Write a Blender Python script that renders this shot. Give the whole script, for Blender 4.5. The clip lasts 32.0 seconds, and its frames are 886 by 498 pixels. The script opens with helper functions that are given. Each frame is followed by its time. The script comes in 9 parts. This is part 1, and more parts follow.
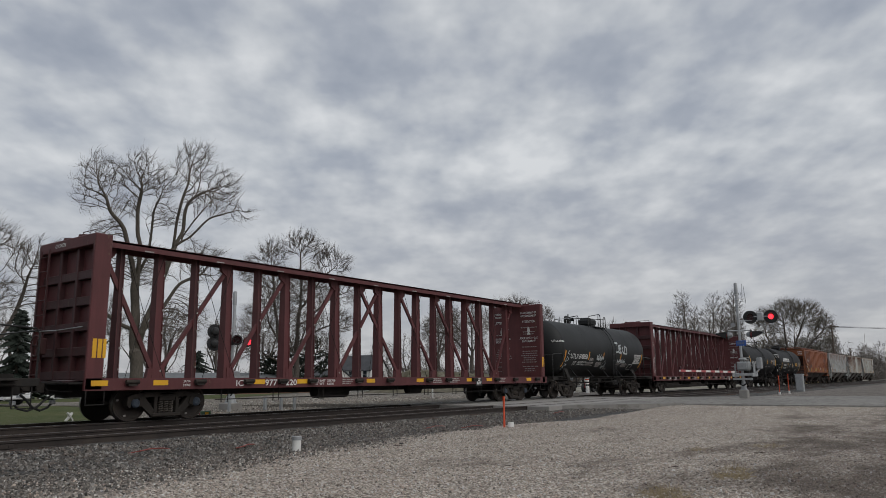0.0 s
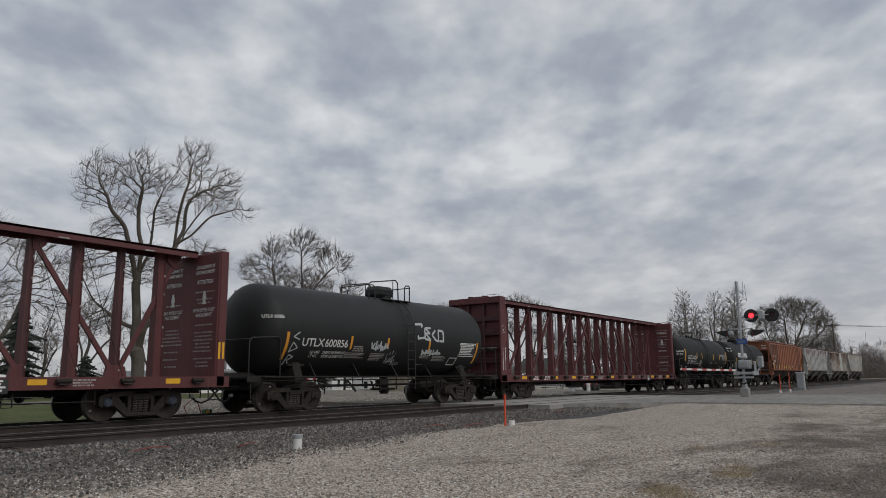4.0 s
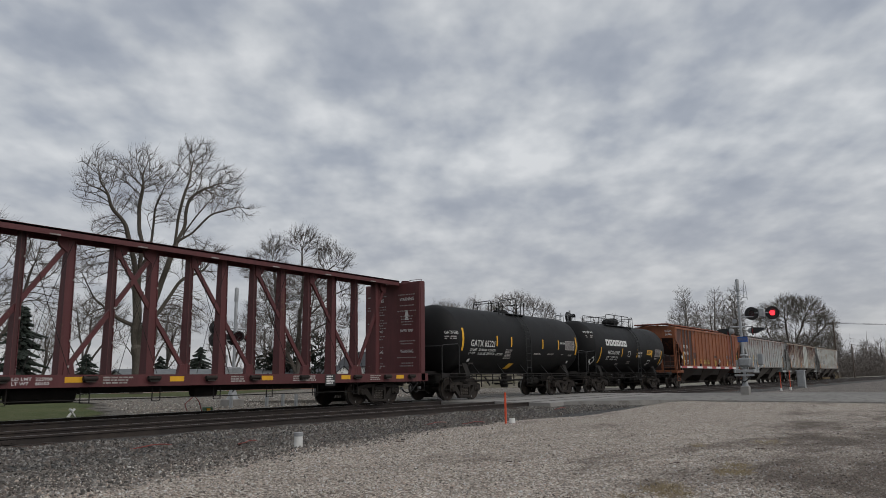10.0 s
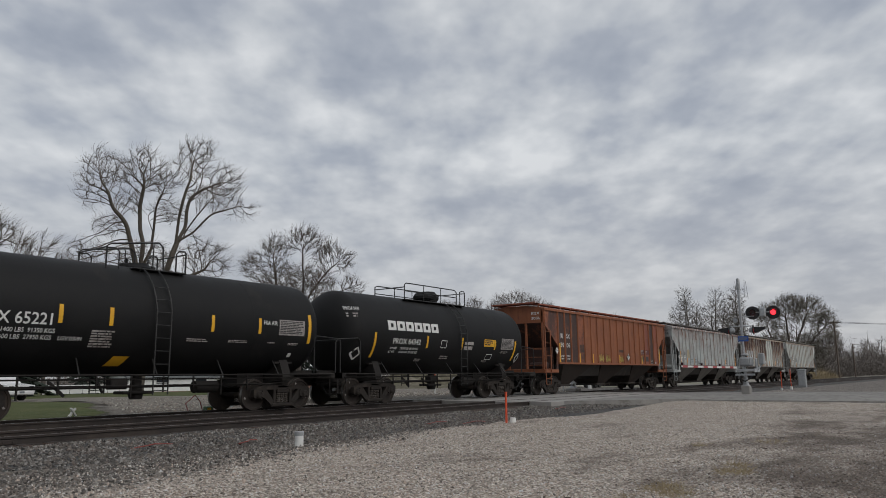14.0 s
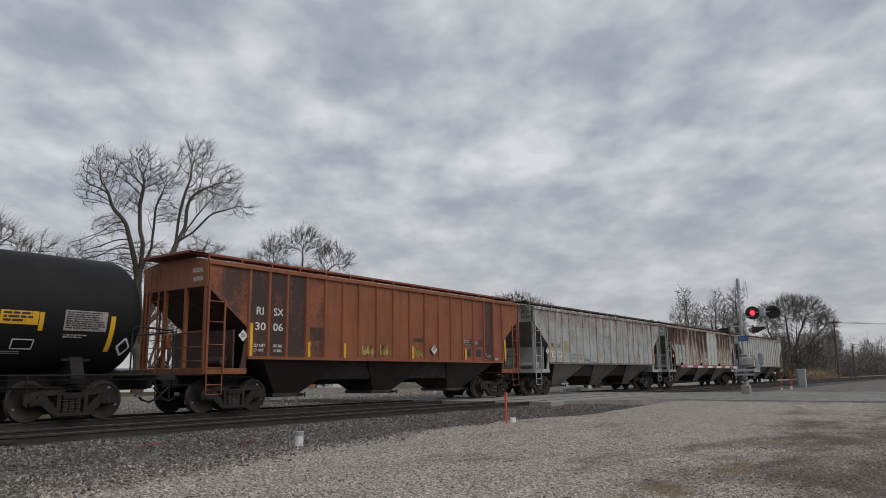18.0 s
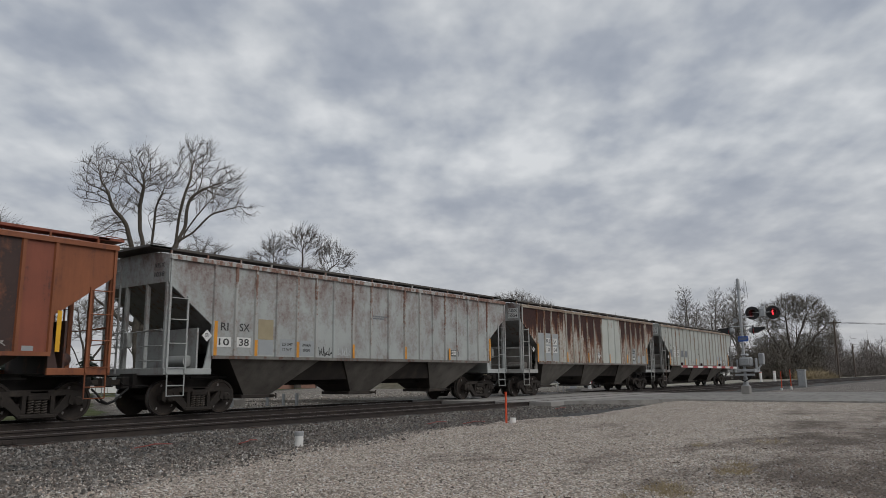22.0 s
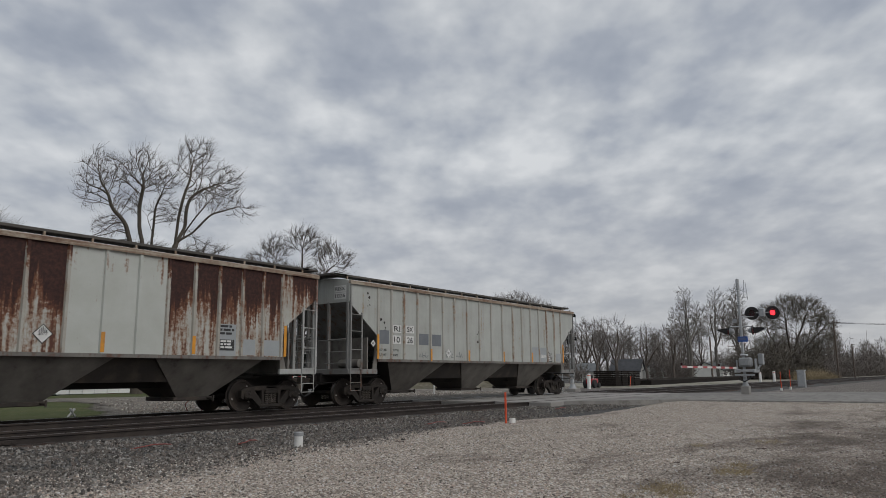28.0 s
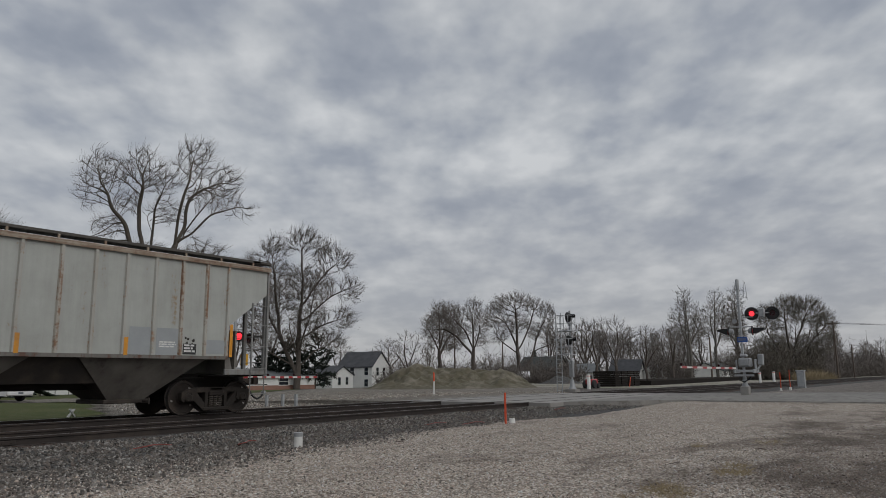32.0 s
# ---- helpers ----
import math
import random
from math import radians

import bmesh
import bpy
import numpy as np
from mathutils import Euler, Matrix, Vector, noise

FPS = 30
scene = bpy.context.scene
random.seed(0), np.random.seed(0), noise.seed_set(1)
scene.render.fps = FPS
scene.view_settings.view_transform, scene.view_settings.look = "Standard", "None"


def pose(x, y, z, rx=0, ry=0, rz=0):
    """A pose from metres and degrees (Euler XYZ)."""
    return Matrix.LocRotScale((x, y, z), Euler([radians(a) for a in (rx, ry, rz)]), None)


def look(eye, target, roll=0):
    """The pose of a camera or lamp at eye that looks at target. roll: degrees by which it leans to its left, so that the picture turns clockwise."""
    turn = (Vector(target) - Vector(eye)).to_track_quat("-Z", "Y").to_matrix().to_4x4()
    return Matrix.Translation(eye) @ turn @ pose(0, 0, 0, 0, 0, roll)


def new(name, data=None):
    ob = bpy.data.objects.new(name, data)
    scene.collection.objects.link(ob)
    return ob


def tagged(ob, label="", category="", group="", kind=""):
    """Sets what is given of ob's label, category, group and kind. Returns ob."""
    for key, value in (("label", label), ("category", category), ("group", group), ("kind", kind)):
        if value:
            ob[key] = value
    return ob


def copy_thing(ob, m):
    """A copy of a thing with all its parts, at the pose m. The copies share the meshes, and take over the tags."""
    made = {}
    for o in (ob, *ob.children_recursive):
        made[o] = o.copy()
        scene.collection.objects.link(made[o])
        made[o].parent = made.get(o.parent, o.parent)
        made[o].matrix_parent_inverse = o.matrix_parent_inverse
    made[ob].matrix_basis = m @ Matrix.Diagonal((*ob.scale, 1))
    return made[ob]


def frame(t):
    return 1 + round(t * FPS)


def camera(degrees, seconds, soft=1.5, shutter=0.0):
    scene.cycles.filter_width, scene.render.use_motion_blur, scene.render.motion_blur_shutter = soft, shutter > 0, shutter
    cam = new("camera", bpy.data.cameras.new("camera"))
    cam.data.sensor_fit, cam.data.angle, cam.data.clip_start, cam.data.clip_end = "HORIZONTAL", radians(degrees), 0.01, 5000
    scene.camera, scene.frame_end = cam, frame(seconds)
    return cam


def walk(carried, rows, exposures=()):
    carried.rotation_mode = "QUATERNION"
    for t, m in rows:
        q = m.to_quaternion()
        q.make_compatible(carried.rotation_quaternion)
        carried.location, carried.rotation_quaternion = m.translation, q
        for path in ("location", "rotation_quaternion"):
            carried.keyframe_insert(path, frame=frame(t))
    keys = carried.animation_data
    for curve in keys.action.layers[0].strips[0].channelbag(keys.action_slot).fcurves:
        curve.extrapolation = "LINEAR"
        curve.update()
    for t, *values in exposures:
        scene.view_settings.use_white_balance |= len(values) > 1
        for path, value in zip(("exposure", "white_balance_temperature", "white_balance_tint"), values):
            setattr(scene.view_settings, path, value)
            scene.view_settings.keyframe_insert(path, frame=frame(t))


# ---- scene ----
# Rail top is z = 0. The track runs along x; the camera stands on the gravel lot at y = 0.
FLOOR = -0.45
EYE = Vector((0.0, 0.0, 0.947))
TRAIN_Y, SIDING_Y = 18.36, 14.35


def aim(yaw, pitch):
    a, b = radians(yaw), radians(pitch)
    way = Vector((math.cos(a) * math.cos(b), math.sin(a) * math.cos(b), math.sin(b)))
    return look(EYE, EYE + way * 10, -0.59)


cam = camera(63.19, 32.0, soft=0.8, shutter=0.1)
walk(cam, [(t, aim(36.268 + dx * 0.045, 10.072 + dy * 0.045)) for t, dx, dy in (
    (0, -2.4, 6.1), (0.6, -2.3, 5.8), (1.0, -1.8, 4.8), (1.5, -0.5, 3.5), (2.0, 0.1, 2.7), (2.5, -0.2, 2.7), (3.0, -0.5, 3.2), (3.5, -0.8, 3.4),
    (5.5, -0.7, 3.6), (6.5, -0.5, 3.3), (7.5, -0.3, 2.4), (8.5, 0.0, 1.9), (9.5, 0.1, 0.4), (10.5, 0.4, -0.8), (12.0, 1.1, -1.2), (13.5, 1.4, -1.3),
    (18.0, 1.2, -1.4), (22.0, 1.2, -1.1), (25.0, 0.4, -1.1), (28.5, 0.6, -0.6), (30.0, 0.7, -0.5), (32.0, 0.0, 0.0))], exposures=[(0, 0.0), (10, 0.0), (14, 0.05), (17, 0.05), (20, 0.01), (28, -0.01), (29, -0.04), (30, -0.08), (32, -0.20)])


# ---- world and sun: an overcast sky with broken, streaky cloud ----
def link(tree, a, b):
    tree.links.new(a, b)


def node(tree, kind, **values):
    n = tree.nodes.new(kind)
    for key, value in values.items():
        if key in n.inputs.keys():
            n.inputs[key].default_value = value
    return n


def math_node(tree, op, a, b=None, c=None):
    n = tree.nodes.new("ShaderNodeMath")
    n.operation = op
    for i, v in enumerate((a, b, c)):
        if v is None:
            continue
        if isinstance(v, (int, float)):
            n.inputs[i].default_value = v
        else:
            tree.links.new(v, n.inputs[i])
    return n.outputs[0]


def ramp(tree, fac, stops):
    n = tree.nodes.new("ShaderNodeValToRGB")
    while len(n.color_ramp.elements) < len(stops):
        n.color_ramp.elements.new(0.5)
    for e, (p, c) in zip(n.color_ramp.elements, stops):
        e.position, e.color = p, (*c, 1) if len(c) == 3 else c
    tree.links.new(fac, n.inputs[0])
    return n.outputs[0]


def mixed(tree, fac, a, b, blend="MIX"):
    n = tree.nodes.new("ShaderNodeMix")
    n.data_type, n.blend_type = "RGBA", blend
    for i, v in ((0, fac), (6, a), (7, b)):
        if isinstance(v, (int, float)):
            n.inputs[i].default_value = v
        elif isinstance(v, tuple):
            n.inputs[i].default_value = (*v, 1)
        else:
            tree.links.new(v, n.inputs[i])
    return n.outputs[2]


def noise_node(tree, vec, scale, detail=4.0, rough=0.55, stretch=None, distortion=0.0):
    if stretch:
        m = tree.nodes.new("ShaderNodeMapping")
        m.inputs["Scale"].default_value = stretch
        tree.links.new(vec, m.inputs[0])
        vec = m.outputs[0]
    n = node(tree, "ShaderNodeTexNoise", Scale=scale, Detail=detail, Roughness=rough, Distortion=distortion)
    tree.links.new(vec, n.inputs["Vector"])
    return n.outputs[0]


SUN_AZIMUTH, SUN_HEIGHT = 266.0, 42.0
world = bpy.data.worlds.new("overcast")
scene.world = world
world.use_nodes = True
wt = world.node_tree
wt.nodes.clear()
sky = wt.nodes.new("ShaderNodeTexSky")
sky.sky_type, sky.sun_disc = "NISHITA", False
sky.sun_elevation, sky.sun_rotation = radians(SUN_HEIGHT), radians(90 - SUN_AZIMUTH)
place = wt.nodes.new("ShaderNodeTexCoord")
sep = wt.nodes.new("ShaderNodeSeparateXYZ")
link(wt, place.outputs["Generated"], sep.inputs[0])
up = math_node(wt, "MAXIMUM", sep.outputs[2], 0.0)
over = math_node(wt, "ADD", up, 0.24)
deck = wt.nodes.new("ShaderNodeCombineXYZ")
link(wt, math_node(wt, "DIVIDE", sep.outputs[0], over), deck.inputs[0])
link(wt, math_node(wt, "DIVIDE", sep.outputs[1], over), deck.inputs[1])
turned = wt.nodes.new("ShaderNodeMapping")
turned.inputs["Rotation"].default_value = (0, 0, radians(-36))
turned.inputs["Location"].default_value = (2.6, 7.35, 0)
link(wt, deck.outputs[0], turned.inputs[0])
big = noise_node(wt, turned.outputs[0], 2.2, 2.0, 0.5, (1.0, 0.95, 1))
mid = noise_node(wt, turned.outputs[0], 4.9, 3.0, 0.47, (0.95, 1.1, 1), 0.0)
fine = noise_node(wt, turned.outputs[0], 13.0, 3.0, 0.5, (0.95, 1.1, 1), 0.0)
heap = math_node(wt, "ADD", math_node(wt, "MULTIPLY", big, 0.34), math_node(wt, "MULTIPLY", mid, 0.48))
heap = math_node(wt, "ADD", heap, math_node(wt, "MULTIPLY", fine, 0.18))
cloud = ramp(wt, heap, [(0.34, (0.310, 0.342, 0.402)), (0.43, (0.378, 0.408, 0.462)), (0.52, (0.505, 0.530, 0.563)), (0.64, (0.690, 0.706, 0.722))])
low = ramp(wt, sep.outputs[2], [(0.0, (1, 1, 1)), (0.10, (0.75, 0.75, 0.75)), (0.30, (0, 0, 0))])
pale = mixed(wt, math_node(wt, "MULTIPLY", low, 0.66), cloud, (0.437, 0.432, 0.448))
blend = mixed(wt, 0.008, pale, sky.outputs[0])
bg = node(wt, "ShaderNodeBackground", Strength=0.945)
link(wt, blend, bg.inputs[0])
link(wt, bg.outputs[0], wt.nodes.new("ShaderNodeOutputWorld").inputs[0])

sun = new("sun", bpy.data.lights.new("sun", "SUN"))
sun.data.energy, sun.data.angle, sun.data.color = 1.3, radians(55), (1.0, 0.97, 0.93)
a, b = radians(SUN_AZIMUTH), radians(SUN_HEIGHT)
sun.matrix_basis = look((0, 0, 50), Vector((0, 0, 50)) - Vector((math.cos(a) * math.cos(b), math.sin(a) * math.cos(b), math.sin(b))))


# ---- materials ----
def start(name, rough=0.6, metal=0.0, spec=0.4):
    m = bpy.data.materials.new(name)
    m.use_nodes = True
    t = m.node_tree
    p = t.nodes["Principled BSDF"]
    p.inputs["Roughness"].default_value, p.inputs["Metallic"].default_value = rough, metal
    p.inputs["Specular IOR Level"].default_value = spec
    c = t.nodes.new("ShaderNodeTexCoord")
    return m, t, p, c.outputs["Object"]


def bumped(t, p, height, strength, distance):
    n = node(t, "ShaderNodeBump", Strength=strength, Distance=distance)
    t.links.new(height, n.inputs["Height"])
    t.links.new(n.outputs[0], p.inputs["Normal"])


def plain(name, c1, c2=None, scale=6.0, rough=0.6, metal=0.0, bump=0.15, dirt=None, dirt_at=0.6, spec=0.4, stretch=None, fleck=40.0):
    """Two tones at a coarse scale, grain at a fine one, and dirt in patches."""
    m, t, p, vec = start(name, rough, metal, spec)
    c2 = c2 or tuple(x * 0.72 for x in c1)
    n1 = noise_node(t, vec, scale, 5.0, 0.6, stretch)
    n2 = noise_node(t, vec, fleck, 3.0, 0.6, stretch)
    col = mixed(t, ramp(t, n1, [(0.35, (0, 0, 0)), (0.65, (1, 1, 1))]), c1, c2)
    col = mixed(t, math_node(t, "MULTIPLY", n2, 0.35), col, tuple(x * 0.6 for x in c2))
    if dirt:
        n3 = noise_node(t, vec, scale * 0.37, 6.0, 0.65)
        col = mixed(t, ramp(t, n3, [(dirt_at - 0.08, (0, 0, 0)), (dirt_at + 0.08, (0.85, 0.85, 0.85))]), col, dirt)
    t.links.new(col, p.inputs["Base Color"])
    rr = math_node(t, "ADD", math_node(t, "MULTIPLY", n1, 0.25), rough - 0.12)
    t.links.new(rr, p.inputs["Roughness"])
    if bump:
        bumped(t, p, n2, bump, 0.01)
    return m


def weathered(name, paint, paint2, rust, rust2, amount, top=0.0, rough=0.62, grime=0.25, soft=0.03, run=(5.5, 5.5, 0.42)):
    """Painted steel with rust that runs down in streaks; top: how much more of it there is towards the eaves."""
    m, t, p, vec = start(name, rough)
    coarse = noise_node(t, vec, 1.1, 6.0, 0.62)
    streak = noise_node(t, vec, 1.0, 6.0, 0.66, run)
    grain = noise_node(t, vec, 46.0, 4.0, 0.6)
    speck = noise_node(t, vec, 9.0, 7.0, 0.7)
    sp = t.nodes.new("ShaderNodeSeparateXYZ")
    t.links.new(vec, sp.inputs[0])
    base = mixed(t, ramp(t, coarse, [(0.35, (0, 0, 0)), (0.68, (1, 1, 1))]), paint, paint2)
    base = mixed(t, math_node(t, "MULTIPLY", ramp(t, streak, [(0.42, (0, 0, 0)), (0.75, (1, 1, 1))]), grime), base, tuple(x * 0.45 for x in paint2))
    level = math_node(t, "MULTIPLY", math_node(t, "SUBTRACT", sp.outputs[2], 2.9), top)
    mask = math_node(t, "ADD", math_node(t, "ADD", math_node(t, "MULTIPLY", streak, 0.6), math_node(t, "MULTIPLY", speck, 0.40)), math_node(t, "MULTIPLY", coarse, 0.22))
    mask = math_node(t, "ADD", mask, level)
    edge = 0.78 - amount * 0.25
    m1 = ramp(t, mask, [(edge - soft, (0, 0, 0)), (edge + soft, (1, 1, 1))])
    m2 = ramp(t, mask, [(edge + 0.04, (0, 0, 0)), (edge + 0.12, (1, 1, 1))])
    col = mixed(t, m1, base, rust)
    col = mixed(t, m2, col, mixed(t, ramp(t, speck, [(0.47, (0, 0, 0)), (0.64, (0.38, 0.38, 0.38))]), rust2, rust))
    col = mixed(t, math_node(t, "MULTIPLY", grain, 0.25), col, tuple(x * 0.5 for x in paint2))
    t.links.new(col, p.inputs["Base Color"])
    bumped(t, p, math_node(t, "ADD", grain, math_node(t, "MULTIPLY", m1, 0.6)), 0.25, 0.006)
    return m


def rust_fall(name, paint, paint2, level):
    """Pale paint eaten away from the eaves down: dark rust whose ragged edge hangs at another height on every panel, orange where it bleeds."""
    m, t, p, vec = start(name, 0.7, 0.0, 0.3)
    wide = noise_node(t, vec, 1.0, 2.0, 0.5, (1.7, 1.7, 0.12))
    drip = noise_node(t, vec, 1.0, 5.0, 0.62, (6.5, 6.5, 0.34))
    speck = noise_node(t, vec, 11.0, 6.0, 0.68)
    coarse = noise_node(t, vec, 1.4, 5.0, 0.6)
    grain = noise_node(t, vec, 46.0, 3.0, 0.6)
    own = t.nodes.new("ShaderNodeObjectInfo")
    sp = t.nodes.new("ShaderNodeSeparateXYZ")
    t.links.new(vec, sp.inputs[0])
    base = mixed(t, ramp(t, coarse, [(0.35, (0, 0, 0)), (0.68, (1, 1, 1))]), paint, paint2)
    base = mixed(t, math_node(t, "MULTIPLY", grain, 0.25), base, tuple(x * 0.5 for x in paint2))
    edge = math_node(t, "MULTIPLY", math_node(t, "SUBTRACT", sp.outputs[2], level), 0.42)
    edge = math_node(t, "ADD", edge, math_node(t, "MULTIPLY", math_node(t, "SUBTRACT", own.outputs["Random"], 0.5), 0.34))
    for layer, weight in ((wide, 1.3), (drip, 1.15), (speck, 0.6)):
        edge = math_node(t, "ADD", edge, math_node(t, "MULTIPLY", math_node(t, "SUBTRACT", layer, 0.5), weight))
    runs = noise_node(t, vec, 1.0, 4.0, 0.6, (9.0, 9.0, 0.9))
    foot = math_node(t, "MULTIPLY", math_node(t, "MAXIMUM", math_node(t, "SUBTRACT", 2.55, sp.outputs[2]), 0.0), 0.10)
    stain = math_node(t, "ADD", math_node(t, "MULTIPLY", edge, 0.24), math_node(t, "ADD", math_node(t, "MULTIPLY", runs, 0.95), math_node(t, "MULTIPLY", speck, 0.35)))
    stain = math_node(t, "ADD", stain, foot)
    col = mixed(t, ramp(t, stain, [(0.66, (0, 0, 0)), (0.80, (0.85, 0.85, 0.85))]), base, (0.20, 0.098, 0.050))
    col = mixed(t, ramp(t, stain, [(0.78, (0, 0, 0)), (0.86, (0.9, 0.9, 0.9))]), col, (0.075, 0.026, 0.017))
    col = mixed(t, ramp(t, edge, [(0.40, (0, 0, 0)), (0.51, (1, 1, 1))]), col, (0.150, 0.060, 0.030))
    deep = mixed(t, ramp(t, speck, [(0.42, (0, 0, 0)), (0.68, (1, 1, 1))]), (0.027, 0.0115, 0.010), (0.066, 0.025, 0.017))
    rusty = ramp(t, edge, [(0.48, (0, 0, 0)), (0.62, (1, 1, 1))])
    col = mixed(t, rusty, col, deep)
    t.links.new(col, p.inputs["Base Color"])
    bumped(t, p, math_node(t, "ADD", grain, math_node(t, "MULTIPLY", rusty, 0.5)), 0.3, 0.006)
    return m


def glow(name, colour, strength):
    m, t, p, vec = start(name, 0.3)
    p.inputs["Base Color"].default_value = (*colour, 1)
    p.inputs["Emission Color"].default_value, p.inputs["Emission Strength"].default_value = (*colour, 1), strength
    return m


MAROON = weathered("maroon_paint", (0.118, 0.033, 0.035), (0.090, 0.026, 0.027), (0.13, 0.065, 0.045), (0.06, 0.038, 0.031), 0.16, grime=0.45)
# grimier maroon, darkened: shade of narrow posts and end ribs is in the colour
MAROON_DARK = weathered("maroon_paint_grimy_shaded", (0.075, 0.025, 0.026), (0.052, 0.020, 0.021), (0.08, 0.048, 0.036), (0.04, 0.028, 0.024), 0.24, grime=0.5)
TANK_BLACK = plain("tank_black", (0.0095, 0.0095, 0.0100), (0.0140, 0.0138, 0.0138), 1.4, 0.58, bump=0.06, dirt=(0.024, 0.022, 0.020), dirt_at=0.66, spec=0.16)
TANK_GREEN = plain("tank_grey_black", (0.0150, 0.0158, 0.0160), (0.0195, 0.0202, 0.0202), 1.2, 0.55, bump=0.06, dirt=(0.036, 0.034, 0.032), dirt_at=0.68, spec=0.26)
IRON = plain("cast_iron_grime", (0.022, 0.019, 0.017), (0.034, 0.028, 0.024), 5.0, 0.8, bump=0.4, spec=0.25, dirt=(0.065, 0.052, 0.042), dirt_at=0.60)
SPRING = plain("spring_steel", (0.06, 0.05, 0.045), (0.09, 0.075, 0.06), 12.0, 0.6, bump=0.3)
WHEEL = plain("wheel_steel", (0.030, 0.025, 0.022), (0.046, 0.037, 0.032), 4.0, 0.7, 0.1, bump=0.25, dirt=(0.085, 0.064, 0.050), dirt_at=0.60, spec=0.25)
TREAD = plain("polished_tread", (0.24, 0.23, 0.22), (0.18, 0.17, 0.16), 8.0, 0.35, 0.8, bump=0.05)
CAP_BLUE = plain("bearing_blue", (0.05, 0.065, 0.09), (0.035, 0.045, 0.06), 9.0, 0.6)
UNDER = plain("underframe_black", (0.017, 0.0155, 0.015), (0.027, 0.024, 0.022), 3.0, 0.8, bump=0.25, dirt=(0.036, 0.031, 0.026), dirt_at=0.64, spec=0.22)
BLACKRAIL = plain("black_handrail", (0.011, 0.011, 0.011), (0.018, 0.017, 0.016), 8.0, 0.5, bump=0.1)
YELLOW = plain("reflective_yellow", (0.78, 0.43, 0.02), (0.66, 0.34, 0.02), 3.0, 0.45, bump=0.03, dirt=(0.35, 0.21, 0.05), dirt_at=0.7)
ORANGE_TAPE = plain("reflective_orange", (0.70, 0.30, 0.03), (0.58, 0.25, 0.03), 3.0, 0.5, bump=0.03, dirt=(0.3, 0.16, 0.06), dirt_at=0.66)
WHITE = plain("white_lettering", (0.70, 0.70, 0.68), (0.58, 0.58, 0.56), 4.0, 0.6, bump=0.0)
WHITE_WORN = plain("worn_white_lettering", (0.42, 0.40, 0.38), (0.22, 0.19, 0.18), 9.0, 0.7, bump=0.0)
CHALK = plain("spray_paint_pale", (0.50, 0.53, 0.53), (0.40, 0.43, 0.43), 6.0, 0.7, bump=0.0)
SPRAY_YELLOW = plain("spray_paint_yellow", (0.56, 0.45, 0.14), (0.46, 0.35, 0.10), 6.0, 0.7, bump=0.0)
INK = plain("black_lettering", (0.025, 0.025, 0.027), (0.04, 0.04, 0.04), 6.0, 0.6, bump=0.0)
ORANGE = weathered("oxide_orange_paint", (0.270, 0.092, 0.038), (0.215, 0.070, 0.030), (0.15, 0.052, 0.029), (0.055, 0.026, 0.021), 0.36, grime=0.5, run=(4.5, 4.5, 0.5))
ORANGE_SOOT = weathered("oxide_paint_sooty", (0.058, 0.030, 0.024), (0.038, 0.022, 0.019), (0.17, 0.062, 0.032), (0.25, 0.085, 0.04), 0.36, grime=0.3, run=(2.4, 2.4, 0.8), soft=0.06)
ORANGE_MIX = weathered("oxide_paint_half_sooty", (0.29, 0.095, 0.042), (0.22, 0.070, 0.034), (0.085, 0.038, 0.028), (0.045, 0.024, 0.020), 0.70, grime=0.4, run=(1.6, 1.6, 0.9), soft=0.05)
ORANGE_RED = weathered("oxide_red_paint", (0.25, 0.075, 0.042), (0.20, 0.06, 0.036), (0.11, 0.042, 0.03), (0.07, 0.032, 0.028), 0.3, grime=0.35)
GREY = weathered("grey_paint", (0.385, 0.405, 0.395), (0.325, 0.338, 0.328), (0.215, 0.160, 0.145), (0.125, 0.082, 0.074), 0.50, top=0.045, grime=0.22, soft=0.09, run=(2.0, 2.0, 1.1))
GREY_RUSTY = rust_fall("grey_paint_rusting", (0.43, 0.43, 0.395), (0.35, 0.335, 0.295), 1.72)
RIB_RUSTY = rust_fall("grey_rib_rust_runs", (0.40, 0.39, 0.35), (0.31, 0.285, 0.245), 2.9)
GREY_STREAKED = rust_fall("grey_paint_streaked", (0.47, 0.485, 0.455), (0.42, 0.43, 0.395), 4.6)
GREY_LIGHT = weathered("pale_grey_paint", (0.425, 0.437, 0.410), (0.350, 0.358, 0.332), (0.30, 0.22, 0.14), (0.13, 0.055, 0.035), 0.20, grime=0.24)
GREY_RIB = weathered("grey_rib_rusting", (0.41, 0.42, 0.405), (0.34, 0.33, 0.31), (0.20, 0.10, 0.068), (0.11, 0.05, 0.038), 0.52, top=0.05, grime=0.35)
CREAM_RIB_RUST = weathered("pale_rib_rusted", (0.42, 0.41, 0.37), (0.34, 0.30, 0.25), (0.22, 0.12, 0.07), (0.10, 0.055, 0.04), 0.66, grime=0.3)
CREAM_RIB = weathered("pale_rib_paint", (0.43, 0.43, 0.40), (0.36, 0.34, 0.30), (0.30, 0.18, 0.11), (0.2, 0.1, 0.06), 0.36, grime=0.3)
TOPRAIL_TAN = weathered("eave_rail_stained", (0.36, 0.315, 0.25), (0.25, 0.195, 0.145), (0.19, 0.115, 0.075), (0.11, 0.062, 0.045), 0.62, grime=0.35, soft=0.06, run=(0.8, 9.0, 16.0))
DULL_STEEL = weathered("dull_grey_steel", (0.25, 0.25, 0.24), (0.18, 0.175, 0.165), (0.17, 0.09, 0.06), (0.09, 0.045, 0.035), 0.40, grime=0.5)
